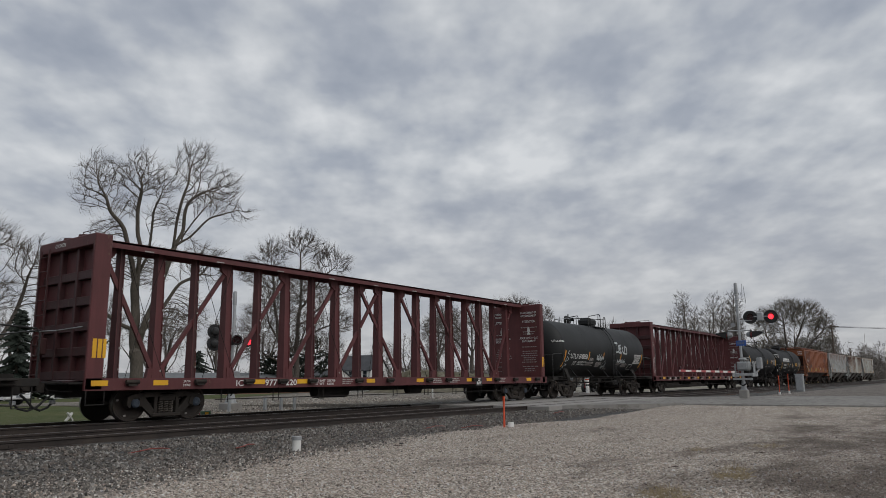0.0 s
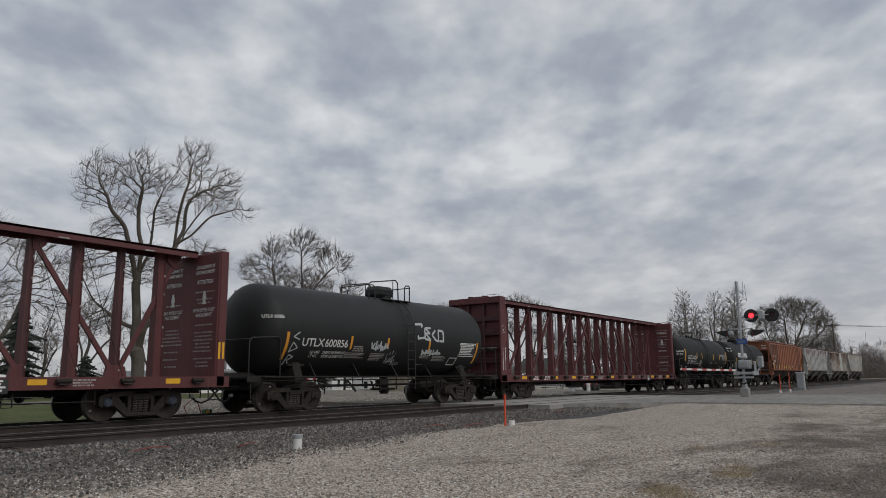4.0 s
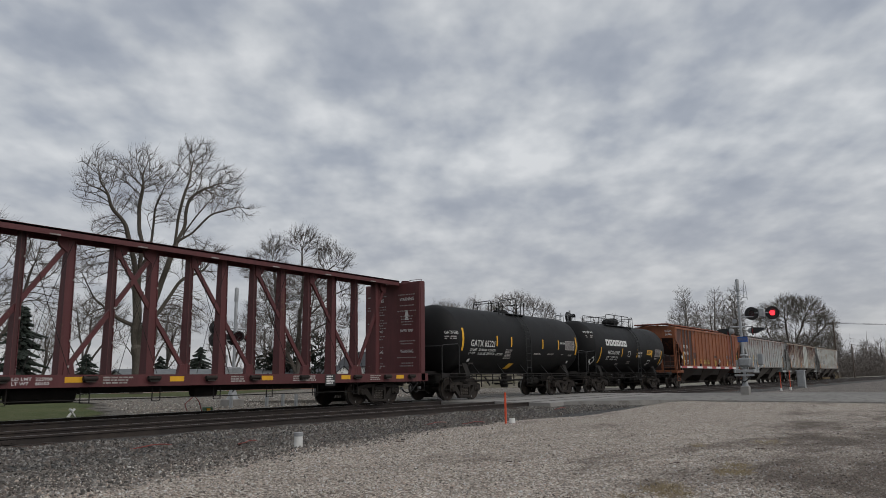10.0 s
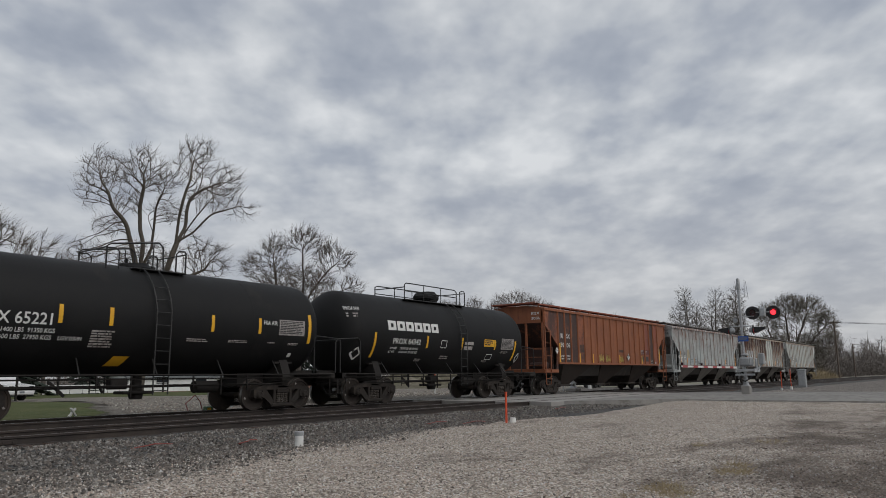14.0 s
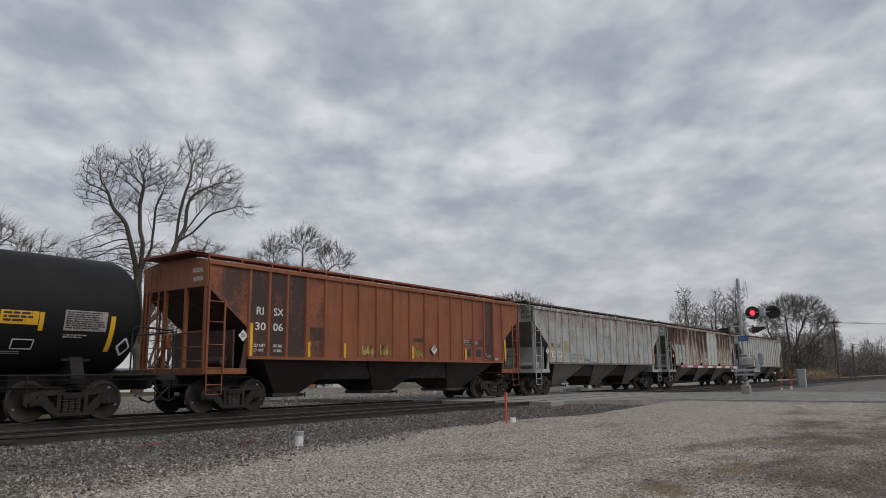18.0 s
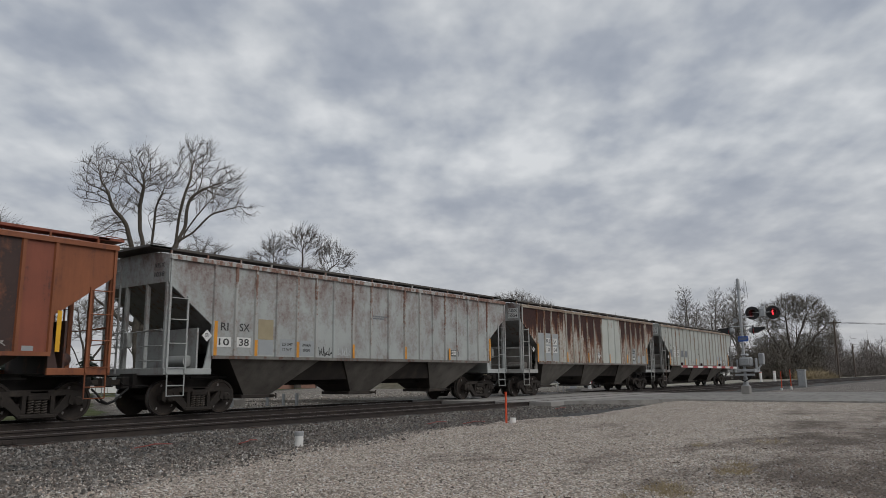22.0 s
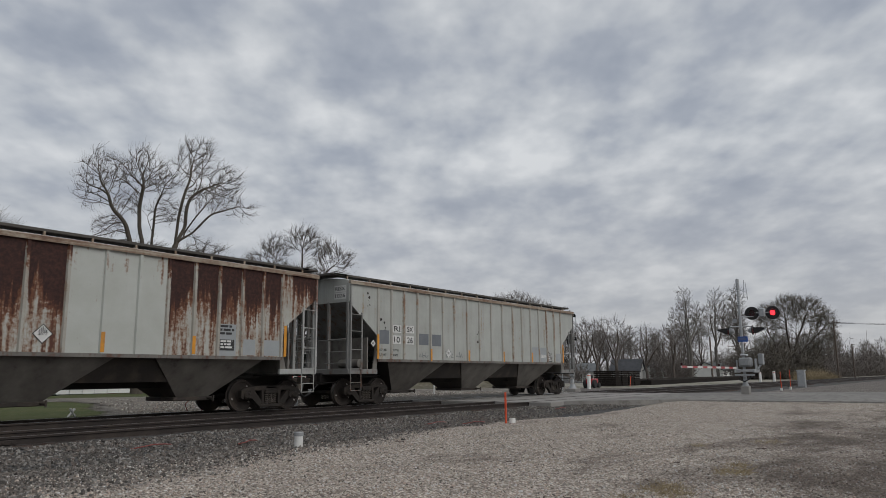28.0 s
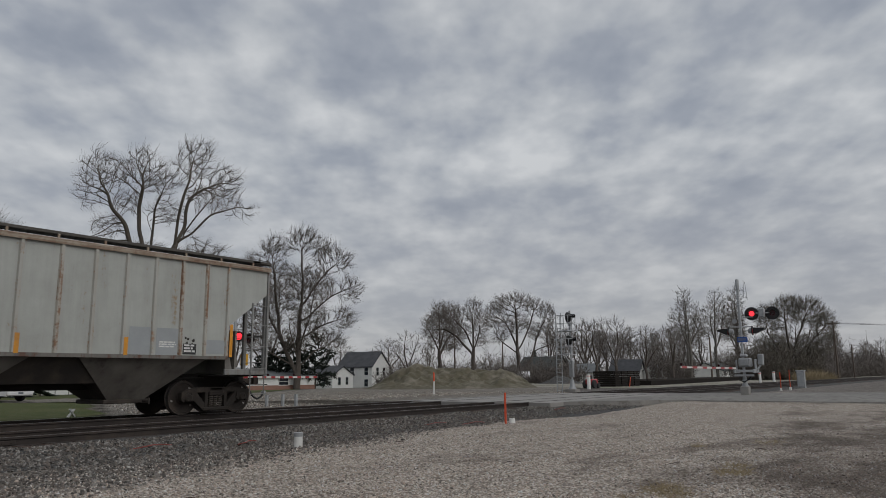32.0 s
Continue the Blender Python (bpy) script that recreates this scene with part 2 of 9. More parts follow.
SILL = weathered("sill_grimy", (0.20, 0.19, 0.17), (0.12, 0.11, 0.10), (0.12, 0.06, 0.04), (0.06, 0.035, 0.028), 0.5, grime=0.5)
SLATE = plain("dark_grey_repaint", (0.075, 0.078, 0.08), (0.055, 0.057, 0.06), 2.0, 0.6, bump=0.08, dirt=(0.13, 0.10, 0.08), dirt_at=0.7)
PATCH = plain("mid_grey_patch", (0.335, 0.355, 0.362), (0.30, 0.318, 0.325), 2.0, 0.6, bump=0.05)
PATCH_DARK = plain("blue_grey_patch", (0.17, 0.185, 0.20), (0.14, 0.15, 0.165), 2.0, 0.6, bump=0.05)
TAN_PATCH = plain("tan_patch", (0.36, 0.31, 0.20), (0.30, 0.25, 0.16), 2.0, 0.65, bump=0.05)
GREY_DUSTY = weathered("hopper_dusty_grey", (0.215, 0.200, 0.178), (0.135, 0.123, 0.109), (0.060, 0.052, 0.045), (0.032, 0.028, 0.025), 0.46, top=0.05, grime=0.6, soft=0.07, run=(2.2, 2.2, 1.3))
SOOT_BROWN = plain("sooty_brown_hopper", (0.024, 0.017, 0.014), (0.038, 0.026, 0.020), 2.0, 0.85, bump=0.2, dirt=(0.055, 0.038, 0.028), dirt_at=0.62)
# grimy, and darkened: the shade of slopes and belly is put into the colour
SHADE_GRIME = plain("shaded_grimy_hopper", (0.030, 0.026, 0.024), (0.050, 0.042, 0.036), 2.0, 0.8, bump=0.2, dirt=(0.09, 0.07, 0.055), dirt_at=0.62)
GRATE = plain("roof_walk_grating", (0.055, 0.05, 0.045), (0.085, 0.075, 0.065), 8.0, 0.7, bump=0.3)
RUSTY_STEEL = plain("rail_rust", (0.036, 0.027, 0.023), (0.026, 0.021, 0.019), 2.2, 0.8, bump=0.3, dirt=(0.055, 0.042, 0.034), dirt_at=0.62)
RAIL_HEAD = plain("rail_running_face", (0.30, 0.29, 0.29), (0.22, 0.21, 0.21), 3.0, 0.32, 0.85, bump=0.05)
RAIL_HEAD_DULL = plain("rail_head_dull", (0.24, 0.215, 0.205), (0.17, 0.15, 0.14), 3.0, 0.42, 0.6, bump=0.1)
TIE = plain("creosoted_timber", (0.046, 0.030, 0.023), (0.085, 0.052, 0.039), 3.0, 0.85, bump=0.6, stretch=(6, 0.8, 6))
OLD_TIE = plain("old_dark_timber", (0.014, 0.012, 0.011), (0.024, 0.020, 0.018), 3.0, 0.95, bump=0.6, spec=0.15)
CONCRETE = plain("concrete", (0.30, 0.285, 0.265), (0.24, 0.23, 0.215), 2.0, 0.85, bump=0.25, dirt=(0.22, 0.20, 0.18), dirt_at=0.62)
GALV = plain("galvanised_steel", (0.44, 0.455, 0.46), (0.36, 0.37, 0.38), 6.0, 0.45, 0.55, bump=0.06)
ALU = plain("grey_aluminium", (0.33, 0.34, 0.345), (0.27, 0.28, 0.285), 5.0, 0.5, 0.3, bump=0.08)
WHITE_PLASTIC = plain("white_plastic", (0.72, 0.72, 0.70), (0.62, 0.61, 0.58), 6.0, 0.5, bump=0.05, dirt=(0.42, 0.38, 0.32), dirt_at=0.66)
STAKE = plain("orange_stake_paint", (0.72, 0.10, 0.035), (0.60, 0.08, 0.03), 6.0, 0.5, bump=0.05)
RED_STRIPE = plain("red_stripe", (0.36, 0.035, 0.038), (0.30, 0.03, 0.033), 6.0, 0.4, bump=0.0)
BLACK_PLATE = plain("black_background_plate", (0.012, 0.012, 0.013), (0.018, 0.018, 0.018), 6.0, 0.55, bump=0.05)
BLUE_SIGN = plain("blue_sign", (0.035, 0.10, 0.36), (0.03, 0.085, 0.30), 5.0, 0.45, bump=0.0)
LENS_ON = glow("lit_red_lens", (1.0, 0.03, 0.045), 2.2)
LENS_OFF = plain("unlit_red_lens", (0.035, 0.006, 0.007), (0.025, 0.005, 0.006), 8.0, 0.25, bump=0.0)
BARK = plain("grey_brown_bark", (0.105, 0.088, 0.076), (0.070, 0.059, 0.051), 3.0, 0.9, bump=0.6, stretch=(5, 5, 1), fleck=30.0)
TWIG = plain("bare_twigs", (0.145, 0.123, 0.108), (0.100, 0.085, 0.076), 1.2, 0.9, bump=0.0)
# TWIG lightened for far trees; the paleness of distance is put into the colour
TWIG_HAZED = plain("hazed_far_twigs", (0.185, 0.163, 0.148), (0.128, 0.112, 0.102), 1.2, 0.9, bump=0.0)
TWIG_OLIVE = plain("olive_twigs", (0.185, 0.164, 0.136), (0.130, 0.115, 0.095), 1.2, 0.9, bump=0.0)
BARK_PALE = plain("pale_grey_bark", (0.20, 0.185, 0.165), (0.12, 0.108, 0.096), 2.0, 0.9, bump=0.4, stretch=(5, 5, 1), fleck=20.0)
TWIG_PALE = plain("pale_twigs", (0.17, 0.152, 0.135), (0.11, 0.097, 0.086), 1.2, 0.9, bump=0.0)
BARK_MOSS = plain("mossy_bark", (0.108, 0.092, 0.074), (0.070, 0.060, 0.049), 3.0, 0.9, bump=0.6, stretch=(5, 5, 1), fleck=30.0)
NEEDLE = plain("spruce_needles", (0.030, 0.040, 0.030), (0.020, 0.027, 0.021), 2.0, 0.85, bump=0.2)
BRUSH = plain("brush_twigs", (0.175, 0.152, 0.136), (0.118, 0.103, 0.093), 0.8, 0.95, bump=0.0)
SIDING = plain("white_clapboard", (0.74, 0.74, 0.72), (0.66, 0.66, 0.64), 1.0, 0.6, bump=0.05)
SIDING_TAN = plain("tan_clapboard", (0.235, 0.215, 0.175), (0.20, 0.18, 0.15), 1.0, 0.65, bump=0.05)
SHINGLE = plain("dark_shingles", (0.075, 0.078, 0.085), (0.055, 0.057, 0.062), 1.2, 0.85, bump=0.4)
SHINGLE_PALE = plain("pale_grey_shingles", (0.17, 0.18, 0.185), (0.13, 0.14, 0.145), 1.2, 0.85, bump=0.4)
SHINGLE_GREY = plain("grey_shingles", (0.068, 0.074, 0.071), (0.048, 0.053, 0.051), 1.2, 0.85, bump=0.4)
BRICKRED = plain("pinkish_brick", (0.30, 0.17, 0.13), (0.24, 0.13, 0.10), 3.0, 0.85, bump=0.3)
PANE, pt, pp, _v = start("window_glass", 0.08, 0.0, 0.6)
pp.inputs["Base Color"].default_value = (0.02, 0.024, 0.03, 1)
CARWHITE = plain("white_car_paint", (0.66, 0.66, 0.66), (0.60, 0.60, 0.60), 1.0, 0.25, bump=0.0, spec=0.6)
RUBBER = plain("tyre_rubber", (0.02, 0.02, 0.021), (0.03, 0.03, 0.03), 8.0, 0.8, bump=0.2)
CHROME = plain("bright_metal", (0.55, 0.55, 0.56), (0.45, 0.45, 0.46), 5.0, 0.2, 0.9, bump=0.0)
MAGENTA = plain("red_hose", (0.24, 0.055, 0.045), (0.17, 0.042, 0.036), 8.0, 0.6, bump=0.1)
DRYGRASS = plain("dry_grass", (0.36, 0.29, 0.18), (0.27, 0.215, 0.13), 3.0, 0.9, bump=0.1)
GREENBOX = plain("green_plastic", (0.05, 0.12, 0.05), (0.04, 0.09, 0.04), 6.0, 0.6)
POLEWOOD = plain("utility_pole_wood", (0.15, 0.12, 0.10), (0.105, 0.085, 0.07), 2.0, 0.9, bump=0.4, stretch=(6, 6, 0.6))


# ---- mesh helpers ----
class Shape:
    """Collects vertices and faces of one part."""

    def __init__(self):
        self.v, self.f = [], []

    def add(self, verts, faces):
        n = len(self.v)
        self.v.extend(tuple(p) for p in verts)
        self.f.extend(tuple(i + n for i in f) for f in faces)
        return self

    def box(self, x0, x1, y0, y1, z0, z1, c=0.0):
        if c <= 0:
            vs = [(x, y, z) for x in (x0, x1) for y in (y0, y1) for z in (z0, z1)]
            return self.add(vs, [(0, 1, 3, 2), (4, 6, 7, 5), (0, 4, 5, 1), (2, 3, 7, 6), (0, 2, 6, 4), (1, 5, 7, 3)])
        c = min(c, 0.45 * min(abs(x1 - x0), abs(y1 - y0), abs(z1 - z0)))
        lo, hi, vs, ix = (x0, y0, z0), (x1, y1, z1), [], {}
        for sx in (0, 1):
            for sy in (0, 1):
                for sz in (0, 1):
                    s = (sx, sy, sz)
                    for k in range(3):
                        p = [(hi[i] if s[i] else lo[i]) + (0 if i == k else (-c if s[i] else c)) for i in range(3)]
                        ix[s, k] = len(vs)
                        vs.append(p)
        fs = []
        for k in range(3):
            i, j = (k + 1) % 3, (k + 2) % 3
            for s in (0, 1):
                q = []
                for a, b in ((0, 0), (1, 0), (1, 1), (0, 1)):
                    key = [0, 0, 0]
                    key[k], key[i], key[j] = s, a, b
                    q.append(ix[tuple(key), k])
                fs.append(tuple(q) if s else tuple(q[::-1]))
            for a in (0, 1):
                for b in (0, 1):
                    k0, k1 = [0, 0, 0], [0, 0, 0]
                    k0[i] = k1[i] = a
                    k0[j] = k1[j] = b
                    k1[k] = 1
                    q = (ix[tuple(k0), i], ix[tuple(k1), i], ix[tuple(k1), j], ix[tuple(k0), j])
                    fs.append(q if a == b else q[::-1])
        for s in [(a, b, d) for a in (0, 1) for b in (0, 1) for d in (0, 1)]:
            q = (ix[s, 0], ix[s, 1], ix[s, 2])
            fs.append(q if sum(s) % 2 else q[::-1])
        return self.add(vs, fs)

    def prism(self, outline, a, b, axis="y"):
        """An outline extruded from a to b along an axis: (x, z) for y, (y, z) for x, (x, y) for z."""
        def at(p, s):
            return (p[0], s, p[1]) if axis == "y" else (s, p[0], p[1]) if axis == "x" else (p[0], p[1], s)
        n = len(outline)
        vs = [at(p, a) for p in outline] + [at(p, b) for p in outline]
        area = sum(outline[i][0] * outline[(i + 1) % n][1] - outline[(i + 1) % n][0] * outline[i][1] for i in range(n))
        flip = (area > 0) == (axis == "y")
        fs = [tuple(range(n - 1, -1, -1)), tuple(range(n, 2 * n))] + [(i, (i + 1) % n, n + (i + 1) % n, n + i) for i in range(n)]
        if flip != (b < a):
            fs = [f[::-1] for f in fs]
        return self.add(vs, fs)

    def tube(self, points, radius, n=8, closed=False):
        """A round bar through points; radius may be a list."""
        pts = [Vector(p) for p in points]
        rs = radius if isinstance(radius, (list, tuple)) else [radius] * len(pts)
        vs, fs = [], []
        last = None
        for i, p in enumerate(pts):
            d = (pts[min(i + 1, len(pts) - 1)] - pts[max(i - 1, 0)]).normalized()
            if last is None:
                u = d.orthogonal().normalized()
            else:
                u = (last - d * last.dot(d)).normalized()
            last = u
            w = d.cross(u)
            vs += [p + (u * math.cos(k * math.tau / n) + w * math.sin(k * math.tau / n)) * rs[i] for k in range(n)]
        for i in range(len(pts) - 1):
            fs += [(i * n + k, i * n + (k + 1) % n, (i + 1) * n + (k + 1) % n, (i + 1) * n + k) for k in range(n)]
        fs += [tuple(range(n - 1, -1, -1)), tuple(range((len(pts) - 1) * n, len(pts) * n))]
        return self.add(vs, fs)

    def bar(self, p, q, w, h=None):
        """A square bar from p to q."""
        h = h or w
        p, q = Vector(p), Vector(q)
        d = (q - p).normalized()
        u = d.cross(Vector((0, 0, 1)))
        u = u.normalized() if u.length > 1e-3 else Vector((1, 0, 0))
        k = u.cross(d)
        vs = [e + u * a * w / 2 + k * b * h / 2 for e in (p, q) for a, b in ((-1, -1), (1, -1), (1, 1), (-1, 1))]
        return self.add(vs, [(0, 1, 2, 3), (7, 6, 5, 4), (0, 4, 5, 1), (1, 5, 6, 2), (2, 6, 7, 3), (3, 7, 4, 0)])

    def lathe(self, profile, n=28, axis="y", centre=(0, 0, 0)):
        """Turns (along, radius) pairs about an axis through the centre."""
        vs, fs = [], []
        for s, r in profile:
            for k in range(n):
                a = k * math.tau / n
                c, d = r * math.cos(a), r * math.sin(a)
                p = {"y": (c, s, d), "x": (s, c, d), "z": (c, d, s)}[axis]
                vs.append((p[0] + centre[0], p[1] + centre[1], p[2] + centre[2]))
        for i in range(len(profile) - 1):
            fs += [(i * n + k, i * n + (k + 1) % n, (i + 1) * n + (k + 1) % n, (i + 1) * n + k) for k in range(n)]
        fs += [tuple(range(n - 1, -1, -1)), tuple(range((len(profile) - 1) * n, len(profile) * n))]
        if axis == "y":
            fs = [f[::-1] for f in fs]
        return self.add(vs, fs)

    def mesh(self, name, angle=32.0):
        me = bpy.data.meshes.new(name)
        me.from_pydata(self.v, [], self.f)
        me.shade_smooth()
        me.set_sharp_from_angle(angle=radians(angle))
        return me


def part(name, shape, material, parent=None, label="", at=None):
    """One mesh object under a thing or a part. shape: a Shape or mesh data that alike parts share."""
    me = shape.mesh(name) if isinstance(shape, Shape) else shape
    if not me.materials:
        me.materials.append(material)
    ob = new(name, me)
    if parent:
        ob.parent = parent
    if at is not None:
        ob.matrix_basis = at if isinstance(at, Matrix) else Matrix.Translation(at)
    if name == "small_print":
        return tagged(ob, label or "rows of print too small to read", kind="stuff")
    return tagged(ob, label) if label else ob


def thing(name, label, category, group="", kind="", at=None):
    ob = new(name)
    ob.empty_display_size = 0.3
    if at is not None:
        ob.matrix_basis = at if isinstance(at, Matrix) else Matrix.Translation(at)
    return tagged(ob, label, category, group, kind)


def fast_mesh(name, verts, faces, material, smooth=False):
    """A mesh from numpy arrays of vertices and equal-sided faces."""
    me = bpy.data.meshes.new(name)
    k = faces.shape[1]
    me.vertices.add(len(verts))
    me.vertices.foreach_set("co", np.ascontiguousarray(verts, dtype=np.float32).ravel())
    me.loops.add(faces.size)
    me.loops.foreach_set("vertex_index", np.ascontiguousarray(faces, dtype=np.int32).ravel())
    me.polygons.add(len(faces))
    me.polygons.foreach_set("loop_start", np.arange(0, faces.size, k, dtype=np.int32))
    me.polygons.foreach_set("loop_total", np.full(len(faces), k, dtype=np.int32))
    me.update(calc_edges=True)
    me.polygons.foreach_set("use_smooth", np.full(len(faces), smooth, dtype=bool))
    me.materials.append(material)
    return me


def on_shell(x, z, drum, lift):
    """A point on the near side of a tank shell; drum: radius and centre height, and the half length where the rounded end matters."""
    r, zc = drum[:2]
    if len(drum) > 2 and abs(x) > drum[2] - 0.72:
        c = max(0.0, min(1.0, 1 - (drum[2] - abs(x)) / 0.72))
        r = max(0.3, r * math.sin(math.acos(c)) ** 0.9)
    t = math.asin(max(-1, min(1, (z - zc) / r)))
    return (x, -(r + lift) * math.cos(t), zc + (r + lift) * math.sin(t))


# ---- lettering: outlines of the built-in font, laid on sides and shells ----
LETTERS = {}


def spell(words):
    obs = {}
    for w in words:
        cu = bpy.data.curves.new("letters", "FONT")
        cu.body, cu.size, cu.resolution_u, cu.offset = w, 1.0, 3, 0.012
        obs[w] = new("letters", cu)
    dg = bpy.context.evaluated_depsgraph_get()
    for w, ob in obs.items():
        me = bpy.data.meshes.new_from_object(ob.evaluated_get(dg))
        co = np.array([v.co[:2] for v in me.vertices])
        co[:, 0] -= co[:, 0].min()
        lo, hi = co[:, 1].min(), co[:, 1].max()
        co[:, 1] -= lo
        LETTERS[w] = (co / (hi - lo), [tuple(p.vertices) for p in me.polygons])
        bpy.data.meshes.remove(me)
    for ob in obs.values():
        cu = ob.data
        bpy.data.objects.remove(ob)
        bpy.data.curves.remove(cu)


spell(["UTLX600856", "UTLX", "600856", "LD LMT", "LT WT", "200300 LB 90900 KG", "62700 LB 28400 KG", "GATX 65221", "201400 LBS  91350 KGS", "61600 LBS  27950 KGS",
       "LGV 03-91", "FRA AIR", "PROX 64342", "196700 LB  89 250 KG", "66300 LB  30 050 KG", "RI", "SX", "30", "06", "10", "38", "04", "26", "RISX", "3006", "1038",
       "1004", "1026", "201500", "61500", "200800", "60000", "IC", "977", "220", "9772", "AOK", "28277", "225900", "60100", "223700", "62300", "JACK", "HERE",
       "CAUTION", "WARNING", "ATTENTION", "CHARGEMENT ET", "DECHARGEMENT", "POUR EVITER TOUT", "BASCULEMENT", "SAFETY FIRST", "C", "LD", "207700", "60300", "3077", "CU FT 4750"])


def lettered(name, word, material, parent, x, z, height, y=None, drum=None, width=None, mirror=False, lift=0.005, label="", end=None):
    """Words on the near side: flat at y, on a shell of (radius, centre height), or on an end face at x = end (then x is the place along y)."""
    co, faces = LETTERS[word]
    w = co[:, 0].max()
    k = (width / w) if width else height
    s = Shape()
    pts = []
    for u, v in co:
        a, b = x + u * k, z + v * height
        if end is not None:
            pts.append((end, -a, b))
        elif drum:
            pts.append(on_shell(a, b, drum, max(lift, 0.013)))
        else:
            pts.append((a, y - lift, b))
    s.add(pts, faces)
    return part(name, s, material, parent, label)


def strip(s, x0, x1, z0, z1, y=None, drum=None, lift=0.004, lean=0.0, n=6):
    """Adds a thin plate to a Shape, flat at y or bent round a shell."""
    if drum is None:
        return s.add([(x0, y - lift, z0), (x1, y - lift, z0), (x1 + lean, y - lift, z1), (x0 + lean, y - lift, z1)], [(0, 1, 2, 3)])
    vs, fs = [], []
    for i in range(n + 1):
        z = z0 + (z1 - z0) * i / n
        vs += [on_shell(x0 + lean * i / n, z, drum, lift), on_shell(x1 + lean * i / n, z, drum, lift)]
        if i:
            fs.append((2 * i - 2, 2 * i - 1, 2 * i + 1, 2 * i))
    return s.add(vs, fs)


def bars(x0, x1, z0, z1, rows, seed=0, **where):
    """Unreadable small print as rows of plain bars."""
    rng = random.Random(seed)
    s, step = Shape(), (z1 - z0) / rows
    for i in range(rows):
        x, top = x0, z1 - i * step
        stop = x1 - rng.random() * 0.3 * (x1 - x0)
        while x < stop:
            w = min(stop - x, step * rng.uniform(0.9, 3.2))
            strip(s, x, x + w, top - step * 0.62, top, n=1, **where)
            x += w + step * 0.35
    return s


def scrawl(points, width, **where):
    """A sprayed line through (x, z) points."""
    s = Shape()
    for (xa, za), (xb, zb) in zip(points, points[1:]):
        d = math.hypot(xb - xa, zb - za) or 1
        nx, nz = -(zb - za) / d * width / 2, (xb - xa) / d * width / 2
        q = [(xa + nx, za + nz), (xa - nx, za - nz), (xb - nx, zb - nz), (xb + nx, zb + nz)]
        drum, y = where.get("drum"), where.get("y")
        vs = []
        for a, b in q:
            if drum:
                vs.append(on_shell(a, b, drum, 0.014))
            else:
                vs.append((a, y - 0.006, b))
        s.add(vs, [(0, 1, 2, 3)])
    return s


def tag_strokes(x0, x1, z0, z1, letters, seed):
    """Points of a wild scribble of a few strokes that fills a box."""
    rng = random.Random(seed)
    pts, w = [], (x1 - x0) / letters
    for i in range(letters):
        a = x0 + i * w
        pts += [(a + rng.uniform(0, .2) * w, z1 - rng.uniform(0, .25) * (z1 - z0)), (a + rng.uniform(.1, .4) * w, z0 + rng.uniform(0, .2) * (z1 - z0)),
                (a + rng.uniform(.5, .9) * w, z0 + rng.uniform(.4, .8) * (z1 - z0)), (a + rng.uniform(.3, .6) * w, z0 + rng.uniform(.2, .5) * (z1 - z0)),
                (a + rng.uniform(.8, 1.1) * w, z0 + rng.uniform(0, .3) * (z1 - z0))]
    return pts
# ---- the ground ----
def smooth(a, b, x):
    t = np.clip((x - a) / (b - a), 0, 1)
    return t * t * (3 - 2 * t)


def ground_height(x, y):
    """Gravel lot on the near side, road level at the crossing, a slow fall beyond the tracks."""
    x, y = np.asarray(x, float), np.asarray(y, float)
    z = FLOOR + 0.10 * smooth(3, 10, y) + 0.10 * smooth(16, 40, x) * (1 - smooth(9, 21, y))
    z = z + 0.12 * smooth(19, 23, y)
    edge = np.interp(y, (-44, -6, 1.6, 4.4, 7.6, 10, 11.7, 13.1), (68, 40, 34.6, 32.6, 30.6, 29.6, 26.5, 23.6))
    k = smooth(-5.5, -0.2, x - edge) * (1 - smooth(24, 40, x - edge)) * (1 - smooth(9.8, 11.0, y))
    z = z * (1 - k) + (np.interp(y, (-60, 0, 8, 12.3), (-0.36, -0.27, -0.10, -0.012)) - 0.05) * k
    z = z - np.clip(0.02 * (y - 60), 0, 1.15) - 0.2 * smooth(120, 400, x)
    return z + 0.02 * np.sin(x * 0.9 + y * 0.6) * np.sin(y * 1.1 - x * 0.35) * (1 - smooth(40, 80, np.hypot(x, y)))


def mud(t, vec):
    """Where wheels have churned earth up through the stone: mostly the open middle of the lot, in streaks."""
    patch = noise_node(t, vec, 0.42, 5.0, 0.62, (0.75, 1.5, 1))
    smear = noise_node(t, vec, 1.5, 8.0, 0.78, (0.8, 1.3, 1))
    sp = t.nodes.new("ShaderNodeSeparateXYZ")
    t.links.new(vec, sp.inputs[0])
    wet = math_node(t, "ADD", math_node(t, "MULTIPLY", patch, 0.55), math_node(t, "MULTIPLY", smear, 0.45))
    lane = math_node(t, "SUBTRACT", math_node(t, "ADD", math_node(t, "MULTIPLY", sp.outputs[0], 0.16), 1.3), sp.outputs[1])
    lane = math_node(t, "MINIMUM", math_node(t, "MAXIMUM", math_node(t, "MULTIPLY", lane, 0.055), -0.075), 0.055)
    dry = math_node(t, "MINIMUM", math_node(t, "MAXIMUM", math_node(t, "MULTIPLY", math_node(t, "SUBTRACT", sp.outputs[0], 20.0), 0.012), 0.0), 0.08)
    wet = math_node(t, "SUBTRACT", math_node(t, "ADD", wet, lane), dry)
    return smear, sp, ramp(t, wet, [(0.455, (0, 0, 0)), (0.60, (1, 1, 1))])


